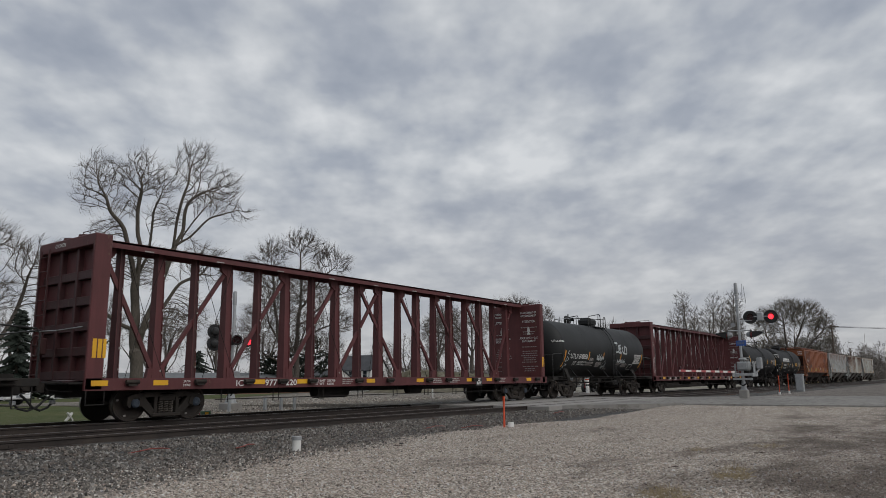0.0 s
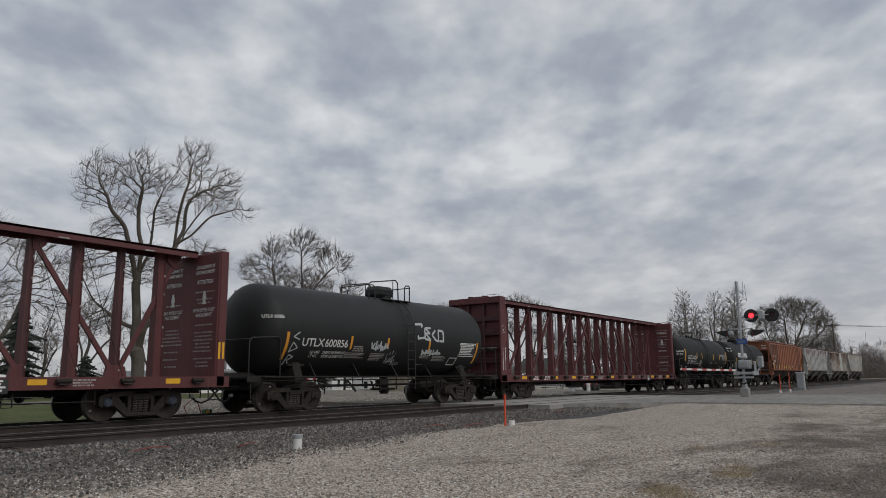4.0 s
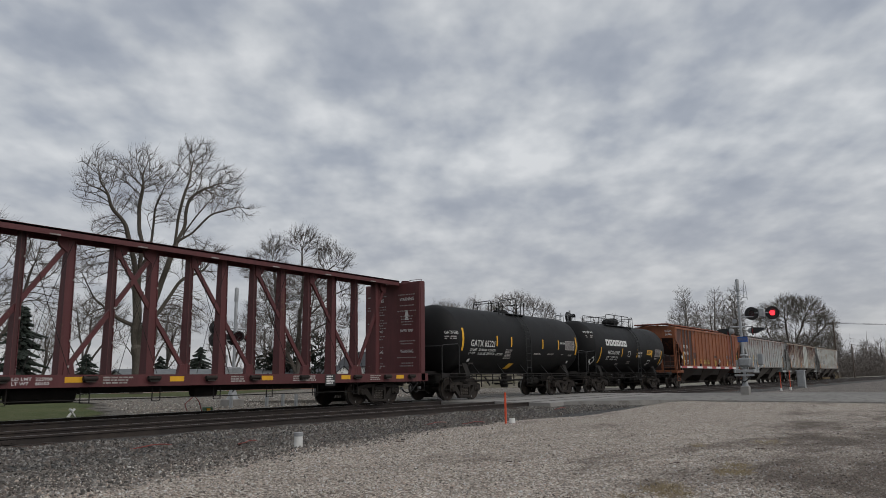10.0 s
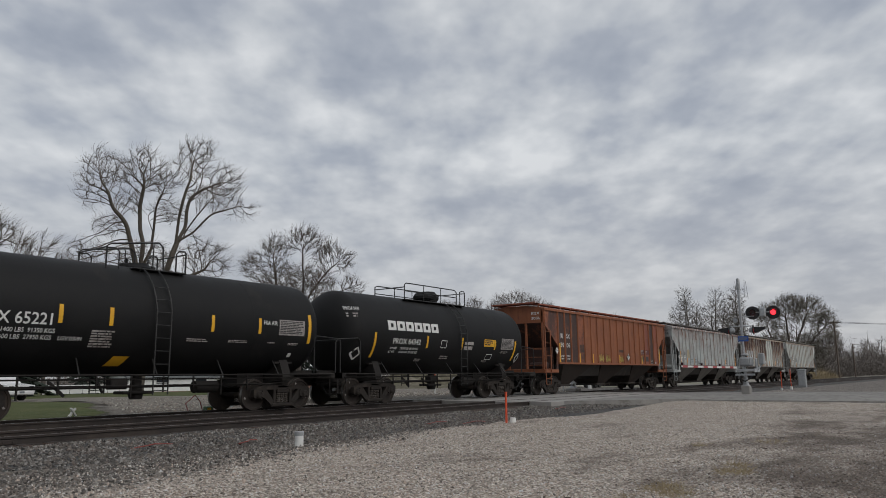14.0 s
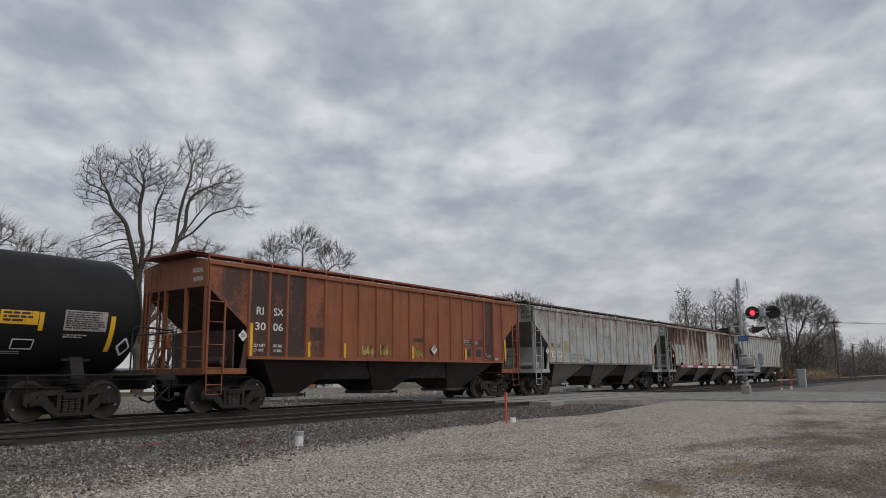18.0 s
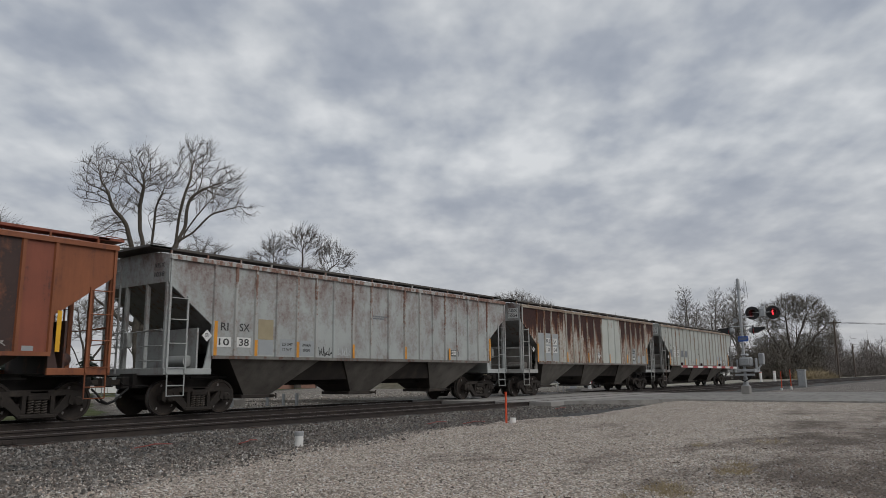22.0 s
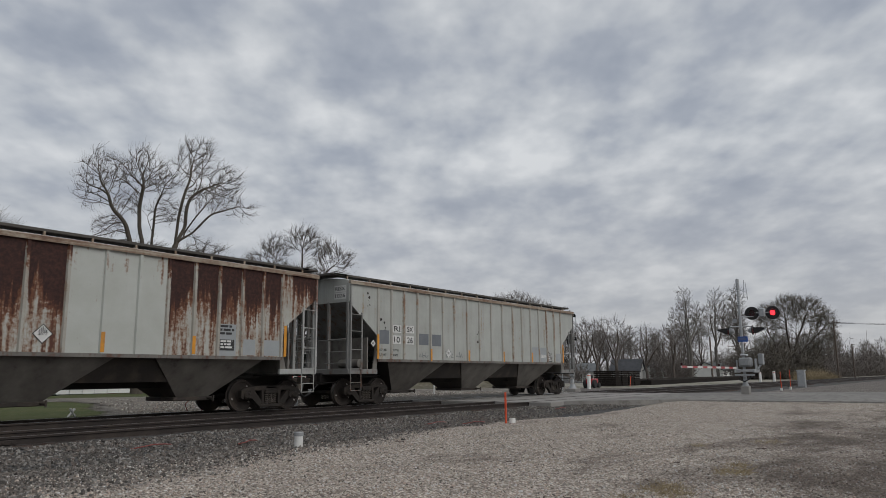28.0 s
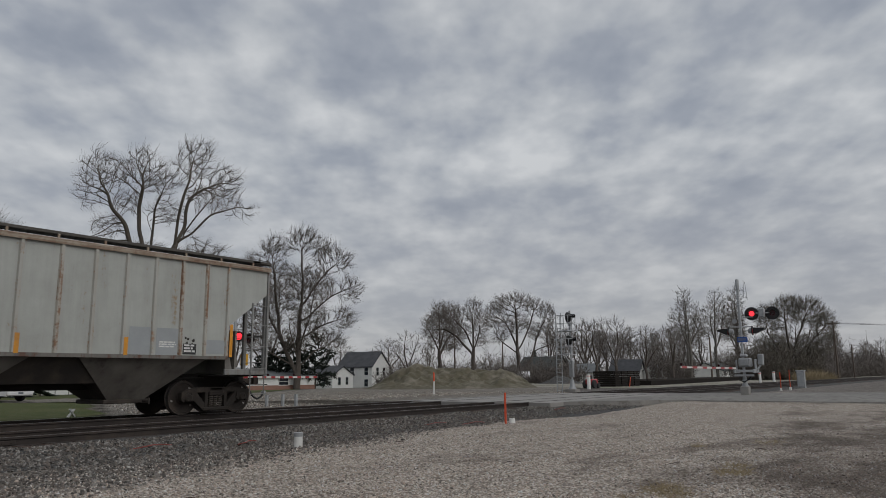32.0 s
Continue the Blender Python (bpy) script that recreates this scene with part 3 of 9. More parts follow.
def gravel_material():
    m, t, p, vec = start("crushed_limestone", 0.9, 0.0, 0.2)
    cell = node(t, "ShaderNodeTexVoronoi", Scale=27.0)
    t.links.new(vec, cell.inputs["Vector"])
    coarse = node(t, "ShaderNodeTexVoronoi", Scale=13.0)
    t.links.new(vec, coarse.inputs["Vector"])
    tone = ramp(t, cell.outputs["Color"], [(0.0, (0.12, 0.102, 0.09)), (0.28, (0.48, 0.438, 0.39)), (0.5, (0.66, 0.598, 0.535)), (0.75, (0.82, 0.78, 0.72)), (1.0, (0.88, 0.85, 0.80))])
    gaps = ramp(t, cell.outputs["Distance"], [(0.25, (1, 1, 1)), (0.68, (0.40, 0.36, 0.33))])
    tone = mixed(t, 1.0, tone, gaps, "MULTIPLY")
    tone = mixed(t, 1.0, tone, ramp(t, coarse.outputs["Color"], [(0.0, (0.70, 0.68, 0.66)), (0.35, (0.95, 0.93, 0.91)), (1.0, (1.12, 1.10, 1.07))]), "MULTIPLY")
    smear, sp, dirt = mud(t, vec)
    col = mixed(t, math_node(t, "MULTIPLY", dirt, 0.84), tone, mixed(t, smear, (0.050, 0.040, 0.034), (0.115, 0.088, 0.072)))
    dark = ramp(t, smear, [(0.36, (1, 1, 1)), (0.46, (0, 0, 0))])
    col = mixed(t, math_node(t, "MULTIPLY", dark, 0.5), col, (0.15, 0.13, 0.112))
    straw = ramp(t, smear, [(0.62, (0, 0, 0)), (0.70, (0.5, 0.5, 0.5))])
    col = mixed(t, straw, col, (0.22, 0.185, 0.13))
    # spilled ballast and soil spread from the foot of the bank
    bank = math_node(t, "SUBTRACT", sp.outputs[1], math_node(t, "MULTIPLY", sp.outputs[0], 0.24))
    bank = math_node(t, "ADD", math_node(t, "MULTIPLY", math_node(t, "SUBTRACT", bank, 7.3), 0.28), math_node(t, "MULTIPLY", smear, 0.9))
    col = mixed(t, math_node(t, "MULTIPLY", ramp(t, bank, [(0.40, (0, 0, 0)), (0.72, (1, 1, 1))]), 0.85), col, (0.135, 0.120, 0.104))
    far = ramp(t, math_node(t, "ADD", math_node(t, "MULTIPLY", math_node(t, "SUBTRACT", sp.outputs[0], 43.0), 0.12), math_node(t, "MULTIPLY", smear, 0.6)), [(0.25, (0, 0, 0)), (0.75, (0.8, 0.8, 0.8))])
    col = mixed(t, far, col, mixed(t, ramp(t, smear, [(0.42, (0, 0, 0)), (0.58, (1, 1, 1))]), (0.19, 0.176, 0.162), (0.115, 0.104, 0.095)))
    t.links.new(col, p.inputs["Base Color"])
    bumped(t, p, math_node(t, "ADD", math_node(t, "ADD", math_node(t, "MULTIPLY", cell.outputs["Distance"], -1.0), math_node(t, "MULTIPLY", coarse.outputs["Distance"], -1.0)), math_node(t, "MULTIPLY", smear, 1.2)), 1.0, 0.045)
    return m


def far_ground_material():
    m, t, p, vec = start("far_field", 0.95, 0.0, 0.1)
    n1, n2 = noise_node(t, vec, 0.06, 6.0, 0.6), noise_node(t, vec, 1.5, 5.0, 0.7)
    col = mixed(t, ramp(t, n1, [(0.4, (0, 0, 0)), (0.6, (1, 1, 1))]), (0.25, 0.235, 0.205), (0.145, 0.14, 0.095))
    col = mixed(t, ramp(t, n2, [(0.45, (0, 0, 0)), (0.62, (0.8, 0.8, 0.8))]), col, (0.36, 0.34, 0.305))
    t.links.new(col, p.inputs["Base Color"])
    bumped(t, p, n2, 0.6, 0.05)
    return m


def grass_material():
    m, t, p, vec = start("spring_lawn", 0.95, 0.0, 0.1)
    n1, n2, n3 = noise_node(t, vec, 0.25, 5.0, 0.6), noise_node(t, vec, 3.0, 5.0, 0.7), noise_node(t, vec, 40.0, 3.0, 0.6)
    col = mixed(t, ramp(t, n1, [(0.4, (0, 0, 0)), (0.62, (1, 1, 1))]), (0.072, 0.090, 0.036), (0.105, 0.110, 0.050))
    col = mixed(t, ramp(t, n2, [(0.52, (0, 0, 0)), (0.72, (0.8, 0.8, 0.8))]), col, (0.19, 0.165, 0.095))
    col = mixed(t, math_node(t, "MULTIPLY", n3, 0.5), col, (0.035, 0.05, 0.018))
    t.links.new(col, p.inputs["Base Color"])
    bumped(t, p, n3, 0.9, 0.03)
    return m


def ballast_material(name="ballast_stone", dark=0.85):
    m, t, p, vec = start(name, 0.9, 0.0, 0.25)
    cell = node(t, "ShaderNodeTexVoronoi", Scale=19.0)
    t.links.new(vec, cell.inputs["Vector"])
    tone = ramp(t, cell.outputs["Color"], [(0.0, tuple(dark * c for c in (0.080, 0.080, 0.080))), (0.55, tuple(dark * c for c in (0.146, 0.145, 0.143))), (1.0, tuple(dark * c for c in (0.24, 0.225, 0.21)))])
    tone = mixed(t, 1.0, tone, ramp(t, cell.outputs["Distance"], [(0.2, (1, 1, 1)), (0.6, (0.5, 0.5, 0.5))]), "MULTIPLY")
    n = noise_node(t, vec, 0.5, 6.0, 0.65)
    tone = mixed(t, ramp(t, n, [(0.5, (0, 0, 0)), (0.66, (0.7, 0.7, 0.7))]), tone, (0.125, 0.095, 0.075))
    # oil and soil packed between the rails
    sp = t.nodes.new("ShaderNodeSeparateXYZ")
    t.links.new(vec, sp.inputs[0])
    soil = math_node(t, "SUBTRACT", 3.2, math_node(t, "ABSOLUTE", math_node(t, "SUBTRACT", sp.outputs[1], 16.5)))
    soil = ramp(t, math_node(t, "ADD", math_node(t, "MULTIPLY", soil, 0.6), math_node(t, "MULTIPLY", n, 0.8)), [(0.25, (0, 0, 0)), (0.7, (0.85, 0.85, 0.85))])
    tone = mixed(t, soil, tone, (0.062, 0.052, 0.045))
    t.links.new(tone, p.inputs["Base Color"])
    bumped(t, p, cell.outputs["Distance"], 1.0, 0.05)
    return m


def stone_material(name, lo, mid, hi, muddy=False):
    m, t, p, vec = start(name, 0.9, 0.0, 0.2)
    g = t.nodes.new("ShaderNodeNewGeometry")
    tone = ramp(t, g.outputs["Random Per Island"], [(0.0, lo), (0.35, mid), (0.55, (mid[0] * 1.15, mid[1], mid[2] * 0.93)), (0.9, hi), (1.0, tuple(min(0.72, c * 1.25) for c in hi))])
    n = noise_node(t, vec, 25.0, 4.0, 0.6)
    tone = mixed(t, math_node(t, "MULTIPLY", n, 0.4), tone, tuple(c * 0.5 for c in lo))
    if muddy:
        tone = mixed(t, math_node(t, "MULTIPLY", mud(t, vec)[2], 0.62), tone, (0.085, 0.068, 0.057))
    t.links.new(tone, p.inputs["Base Color"])
    return m


def asphalt_material():
    m, t, p, vec = start("worn_pale_asphalt", 0.9, 0.0, 0.2)
    n1, n2, n3 = noise_node(t, vec, 0.35, 6.0, 0.65), noise_node(t, vec, 30.0, 4.0, 0.7), noise_node(t, vec, 1.6, 5.0, 0.6, (0.5, 2.0, 1))
    col = mixed(t, ramp(t, n1, [(0.35, (0, 0, 0)), (0.65, (1, 1, 1))]), (0.185, 0.178, 0.168), (0.255, 0.244, 0.226))
    col = mixed(t, ramp(t, n3, [(0.52, (0, 0, 0)), (0.7, (0.6, 0.6, 0.6))]), col, (0.33, 0.315, 0.29))
    col = mixed(t, ramp(t, noise_node(t, vec, 2.4, 7.0, 0.72, (0.5, 1.6, 1)), [(0.52, (0, 0, 0)), (0.62, (0.75, 0.75, 0.75))]), col, (0.115, 0.103, 0.090))
    col = mixed(t, math_node(t, "MULTIPLY", n2, 0.4), col, (0.11, 0.105, 0.10))
    t.links.new(col, p.inputs["Base Color"])
    bumped(t, p, n2, 0.4, 0.01)
    return m


def lane_material():
    m, t, p, vec = start("lane_gravel", 0.95, 0.0, 0.15)
    n1, n2, n3 = noise_node(t, vec, 0.22, 7.0, 0.68, (0.6, 1.5, 1)), noise_node(t, vec, 1.3, 7.0, 0.75, (0.5, 1.8, 1)), noise_node(t, vec, 9.0, 5.0, 0.75, (0.6, 1.4, 1))
    col = mixed(t, ramp(t, n1, [(0.40, (0, 0, 0)), (0.60, (1, 1, 1))]), (0.37, 0.342, 0.300), (0.27, 0.247, 0.215))
    col = mixed(t, ramp(t, n2, [(0.50, (0, 0, 0)), (0.62, (0.85, 0.85, 0.85))]), col, (0.125, 0.112, 0.096))
    col = mixed(t, ramp(t, n3, [(0.50, (0, 0, 0)), (0.66, (0.8, 0.8, 0.8))]), col, (0.40, 0.38, 0.345))
    t.links.new(col, p.inputs["Base Color"])
    n4 = noise_node(t, vec, 26.0, 3.0, 0.7)
    col = mixed(t, ramp(t, n4, [(0.46, (0.85, 0.85, 0.85)), (0.60, (0, 0, 0))]), col, (0.155, 0.138, 0.118))
    t.links.new(col, p.inputs["Base Color"])
    bumped(t, p, math_node(t, "ADD", math_node(t, "ADD", n3, n2), n4), 1.0, 0.08)
    return m


LANE = lane_material()
GRAVEL, FIELD, LAWN, BALLAST, ASPHALT = gravel_material(), far_ground_material(), grass_material(), ballast_material(), asphalt_material()
STONES = stone_material("loose_ballast", (0.050, 0.045, 0.041), (0.136, 0.128, 0.118), (0.27, 0.258, 0.24))
PEBBLES = stone_material("loose_limestone", (0.11, 0.092, 0.080), (0.46, 0.42, 0.372), (0.70, 0.67, 0.62), True)


def sheet(name, xs, ys, height, material):
    X, Y = np.meshgrid(np.asarray(xs, float), np.asarray(ys, float), indexing="ij")
    Z = height(X, Y)
    nx, ny = X.shape
    i = (np.arange(nx - 1)[:, None] * ny + np.arange(ny - 1)[None, :]).ravel()
    faces = np.stack([i, i + ny, i + ny + 1, i + 1], 1)
    return new(name, fast_mesh(name, np.stack([X.ravel(), Y.ravel(), Z.ravel()], 1), faces, material, True))


xs = np.concatenate([[-4000, -1500, -600, -250, -120, -60, -30], np.arange(-18, 60, 0.75), [64, 70, 78, 90, 105, 125, 150, 190, 250, 350, 600, 1200, 2500, 4500]])
ys = np.concatenate([[-4000, -1500, -600, -250, -120, -60, -30, -18], np.arange(-10, 30, 0.75), [32, 36, 40, 46, 52, 60, 70, 85, 100, 120, 150, 200, 300, 600, 1500, 4500]])
ground = tagged(sheet("ground", xs, ys, ground_height, GRAVEL), "pale crushed limestone lot with muddy patches", "gravel ground", kind="structure")


def drape(name, outline, material, lift, label, category, step=2.0):
    """A surface over the ground inside a polygon: a grid of cells whose middles lie inside, thick at its edge."""
    poly = np.array(outline, float)
    x0, y0 = poly.min(0)
    x1, y1 = poly.max(0)
    gx, gy = np.arange(x0, x1 + step, step), np.arange(y0, y1 + step, step)
    X, Y = np.meshgrid(gx, gy, indexing="ij")

    def inside(px, py):
        hit = np.zeros(px.shape, bool)
        for (ax, ay), (bx, by) in zip(poly, np.roll(poly, -1, 0)):
            cross = ((ay > py) != (by > py)) & (px < (bx - ax) * (py - ay) / (by - ay + 1e-12) + ax)
            hit ^= cross
        return hit
    ok = inside((X[:-1, :-1] + step / 2), (Y[:-1, :-1] + step / 2))
    ny = len(gy)
    i, j = np.nonzero(ok)
    k = i * ny + j
    faces = np.stack([k, k + ny, k + ny + 1, k + 1], 1)
    wob = 0.25 * step
    Xw = X + wob * np.sin(Y * 1.7 + X * 0.6)
    Yw = Y + wob * np.sin(X * 1.3 - Y * 0.8)
    Z = ground_height(Xw, Yw) + lift
    me = fast_mesh(name, np.stack([Xw.ravel(), Yw.ravel(), Z.ravel()], 1), faces, material, True)
    return tagged(new(name, me), label, category, kind="structure")


drape("lawn", [(-160, 48.6), (23.5, 48.6), (27.6, 46.4), (30, 43.4), (36.5, 46.8), (52, 58), (90, 78), (120, 120), (60, 220), (-160, 220)], LAWN, 0.03, "mown green lawn round the houses", "lawn", 1.0)
drape("lawn", [(-80, 22.3), (12.2, 22.3), (14.3, 26), (15.4, 29.2), (18, 33.5), (19.6, 38), (19.6, 40.6), (17.6, 43.0), (-80, 43.8)], LAWN, 0.03, "green and straw-coloured grass verge beside the tracks", "grass verge", 0.4)
drape("lane", [(-80, 44), (17.8, 43.2), (19.9, 40.8), (19.9, 38), (18.3, 33.2), (15.6, 28.8), (14.5, 26), (12.4, 22.3), (42, 22.3), (70, 34), (60, 60), (37, 46.6), (30, 43.2), (27.4, 46.2), (23.3, 48.4), (-80, 48.4)], LANE, 0.045, "pale gravelled lane beyond the tracks", "lane", 0.5)
drape("field", [(62, 24), (420, 24), (420, 240), (120, 240), (80, 80), (66, 50)], FIELD, 0.03, "rough stony field with dry grass", "field", 4.0)

# ---- ballast, with the two tracks on it ----
END_W, END_E = -70.0, 420.0


def bed_height(y):
    return np.interp(y, (10.7, 11.3, 12.3, 12.9, 13.35, 13.8, 19.9, 20.6, 22.0, 22.8), (-0.40, -0.34, -0.222, -0.165, -0.148, -0.165, -0.165, -0.19, -0.33, -0.40))


def bed(x, y):
    k = smooth(18, 23, x) * (1 - smooth(38, 43, x))
    return bed_height(y) * (1 - 0.35 * k * (y < 12.6)) + 0.02 * np.sin(x * 2.1 + y) * np.sin(y * 3 - x * 0.7) - 0.08 * ((y < 10.8) | (y > 22.7))


bx = np.concatenate([[END_W, -40, -20], np.arange(-8, 46, 0.5), np.arange(48, 100, 3.0), np.arange(105, END_E + 1, 20.0)])
tagged(sheet("ballast", bx, np.concatenate([[10.5], np.arange(10.9, 23, 0.3)]), bed, BALLAST), "grey crushed-stone ballast under both tracks", "ballast", kind="structure")


def scatter(name, count, xr, yr, size, height, material, seed, label, thin=None):
    """Loose stones: squashed, twisted lumps of eight corners, joined as one."""
    rng = np.random.default_rng(seed)
    x, y = rng.uniform(*xr, count * 3), rng.uniform(*yr, count * 3)
    if thin is not None:
        keep = rng.random(count * 3) < thin(x, y)
        x, y = x[keep], y[keep]
    x, y = x[:count], y[:count]
    n = len(x)
    lump = np.array([(1, 0, 0), (-1, 0, 0), (0, 1, 0), (0, -1, 0), (0, 0, 1), (0, 0, -1)], float)
    v = lump[None] * rng.uniform(0.75, 1.25, (n, 6, 1)) + rng.normal(0, .22, (n, 6, 3))
    v *= (size[0] + (size[1] - size[0]) * rng.random(n) ** 2)[:, None, None] * rng.uniform(0.6, 1.0, (n, 1, 3))
    q = rng.normal(size=(n, 4))
    q /= np.linalg.norm(q, axis=1)[:, None]
    w, a, b, c = q.T
    R = np.stack([1 - 2 * (b * b + c * c), 2 * (a * b - c * w), 2 * (a * c + b * w), 2 * (a * b + c * w), 1 - 2 * (a * a + c * c), 2 * (b * c - a * w),
                  2 * (a * c - b * w), 2 * (b * c + a * w), 1 - 2 * (a * a + b * b)], 1).reshape(n, 3, 3)
    v = np.einsum("nij,nkj->nki", R, v)
    v[:, :, 0] += x[:, None]
    v[:, :, 1] += y[:, None]
    v[:, :, 2] += (height(x, y) + size[0] * 0.25)[:, None]
    tri = np.array([(0, 2, 4), (2, 1, 4), (1, 3, 4), (3, 0, 4), (2, 0, 5), (1, 2, 5), (3, 1, 5), (0, 3, 5)])
    faces = (tri[None] + (np.arange(n) * 6)[:, None, None]).reshape(-1, 3)
    return tagged(new(name, fast_mesh(name, v.reshape(-1, 3), faces, material)), label, "stones", kind="stuff")


scatter("ballast_stones", 27000, (-3, 42), (10.7, 13.15), (0.02, 0.048), bed, STONES, 3, "loose grey ballast stones on the shoulder",
        lambda x, y: np.exp(-np.clip(x - 12, 0, 60) / 18) * np.where((x > 23.3) & (x < 37.5) & (y > 12.2), 0, 1))
scatter("ballast_stones", 5000, (-3, 24), (15.3, 17.4), (0.02, 0.045), bed, STONES, 4, "loose grey stones between the tracks", lambda x, y: np.exp(-np.clip(x - 8, 0, 60) / 14))
scatter("lot_gravel", 66000, (2, 34), (0.2, 11.0), (0.009, 0.026), ground_height, PEBBLES, 5, "loose pale limestone chips on the lot",
        lambda x, y: np.exp(-np.clip(np.hypot(x, y) - 6, 0, 60) / 7))
scatter("ballast_stones", 9000, (2, 15), (7.2, 11.0), (0.018, 0.042), ground_height, STONES, 8, "dark stones spilled from the ballast over the lot",
        lambda x, y: np.clip((y - 0.24 * x - 6.9) * .45, 0, 1) ** 1.5)
scatter("lot_gravel", 800, (3, 40), (0.2, 11.5), (0.018, 0.035), ground_height, PEBBLES, 6, "larger pale stones strewn over the lot", lambda x, y: np.exp(-np.clip(np.hypot(x, y) - 7, 0, 60) / 10))


# ---- the road over the crossing ----
def road_height(x, y):
    return np.interp(y, (-60, 0, 8, 12.3, 24.4, 30, 60), (-0.36, -0.27, -0.10, -0.012, -0.012, -0.16, -0.30)) + 0 * x


def road_piece(name, left, right, n, label, surface=None):
    """A strip between two edge lines, thick enough to bury its sides."""
    l, r = np.array(left, float), np.array(right, float)
    t = np.linspace(0, 1, n)
    lt = np.stack([np.interp(t, np.linspace(0, 1, len(l)), l[:, k]) for k in (0, 1)], 1)
    rt = np.stack([np.interp(t, np.linspace(0, 1, len(r)), r[:, k]) for k in (0, 1)], 1)
    w = np.linspace(0, 1, 15)
    P = lt[:, None] * (1 - w[None, :, None]) + rt[:, None] * w[None, :, None]
    Z = road_height(P[..., 0], P[..., 1])
    V = np.concatenate([np.dstack([P, Z]).reshape(-1, 3), np.dstack([P, Z - 0.25]).reshape(-1, 3)])
    m = 15
    F, o = [], n * m
    for i in range(n - 1):
        for j in range(m - 1):
            k = i * m + j
            F.append((k, k + 1, k + m + 1, k + m))
        F += [(i * m, i * m + m, o + i * m + m, o + i * m), (i * m + m - 1, o + i * m + m - 1, o + i * m + 2 * m - 1, i * m + 2 * m - 1)]
    for j in range(m - 1):
        F += [(j, o + j, o + j + 1, j + 1)]
        e = (n - 1) * m + j
        F += [(e, e + 1, o + e + 1, o + e)]
    s = Shape()
    s.add(V.tolist(), F)
    return tagged(part(name, s, surface or ASPHALT), label, "road", kind="structure")


road_piece("road", [(23.6, 13.1), (26.5, 11.7), (29.6, 10.0), (30.6, 7.6), (32.6, 4.4), (34.6, 1.6), (40, -6), (68, -44)], [(37.5, 13.1), (39.5, 11.6), (42, 9.9), (45, 7.6), (48.5, 4.4), (51.5, 1.6), (58, -6), (86, -44)], 56, "worn pale asphalt road that climbs to the crossing")
road_piece("road", [(23.0, 34), (23.2, 19.6)], [(37.5, 36), (37.5, 19.6)], 14, "worn gravelled road beyond the tracks", LANE)
scatter("lane_gravel", 9000, (6, 46), (22.6, 42), (0.018, 0.055), lambda x, y: np.where((x > 23.1) & (x < 37.5) & (y < 34), road_height(x, y), ground_height(x, y) + .05), stone_material("lane_chips", (0.10, 0.088, 0.075), (0.30, 0.275, 0.24), (0.56, 0.53, 0.48)), 15, "loose pale stones on the lane beyond the tracks",
        lambda x, y: np.where(x > 13.2 + (y - 22) * .45, np.exp(-np.clip(y - 23, 0, 60) / 9), 0))
# crossing panels, flush with the rail heads
for y0, y1 in ((12.6, 13.5), (13.72, 14.98), (15.2, 17.51), (17.73, 18.99), (19.2, 19.7)):
    for k in range(6):
        x0 = 23.6 + k * 2.3
        s = Shape().box(x0, x0 + 2.28, y0, y1, -0.2, -0.008 + 0.004 * (k % 2), 0.012)
        tagged(part("crossing_panel", s, CONCRETE), "grey concrete panel between the rails at the crossing", "crossing panel", "crossing panels", "structure")


# ---- rails and sleepers ----
def rail_shape(head):
    w = 0.036
    return [(-0.07, -0.171), (0.07, -0.171), (0.07, -0.158), (0.012, -0.140), (0.009, -0.048), (w, -0.038), (w, -0.010), (0.028, -0.001), (-0.028, -0.001), (-w, -0.010), (-w, -0.038), (-0.009, -0.048), (-0.012, -0.140), (-0.07, -0.158)]


for yc, head, words in ((SIDING_Y, RAIL_HEAD_DULL, "nearer"), (TRAIN_Y, RAIL_HEAD, "train's")):
    track = thing("railway_track", f"rusty steel rails of the {words} track on dark timber sleepers", "railway track", "tracks", "structure", (0, yc, 0))
    for side in (-0.753, 0.753):
        r = part("rail", Shape().prism([(side + y, z) for y, z in rail_shape(0)], END_W, END_E, "x"), RUSTY_STEEL, track)
        part("running_face", Shape().box(END_W, END_E, side - 0.026, side + 0.026, -0.002, 0.001), head, r, "worn bright strip on the rail head")
    tie = Shape().box(-0.115, 0.115, -1.3, 1.3, -0.30, -0.150, 0.02).mesh("sleeper")
    plate = Shape().box(-0.09, 0.09, -0.17, 0.17, -0.152, -0.140, 0.004).mesh("tie_plate")
    rng = random.Random(int(yc * 10))
    for k in range(150):
        x = -14 + k * 0.50
        if 23.3 < x < 37.6:
            continue
        o = part("sleeper", tie, TIE, track, at=pose(x + rng.uniform(-.03, .03), rng.uniform(-.06, .06), rng.uniform(-.015, .01), 0, 0, rng.uniform(-1.5, 1.5)))
        if -6 < x < 24:
            part("tie_plate", plate, RUSTY_STEEL, o, at=(0, -0.753, 0))
    far = Shape()
    for k in range(160):
        for x in (61.5 + k * 0.55, -14.5 - k * 0.35):
            far.box(x - .11, x + .11, -1.3, 1.3, -0.3, -0.155)
    tagged(part("sleepers", far, TIE, track), kind="stuff")
    side = -0.753
    joint = Shape().box(-0.45, 0.45, side - 0.045, side - 0.012, -0.135, -0.055, 0.006)
    for k in range(6):
        joint.lathe([(side - 0.06, 0.014), (side - 0.045, 0.016)], 8, "y", (-0.38 + k * 0.152, 0, -0.095))
    part("joint_bar", joint, RUSTY_STEEL, track, "bolted rusty joint bar", at=(5.5, 0, 0))
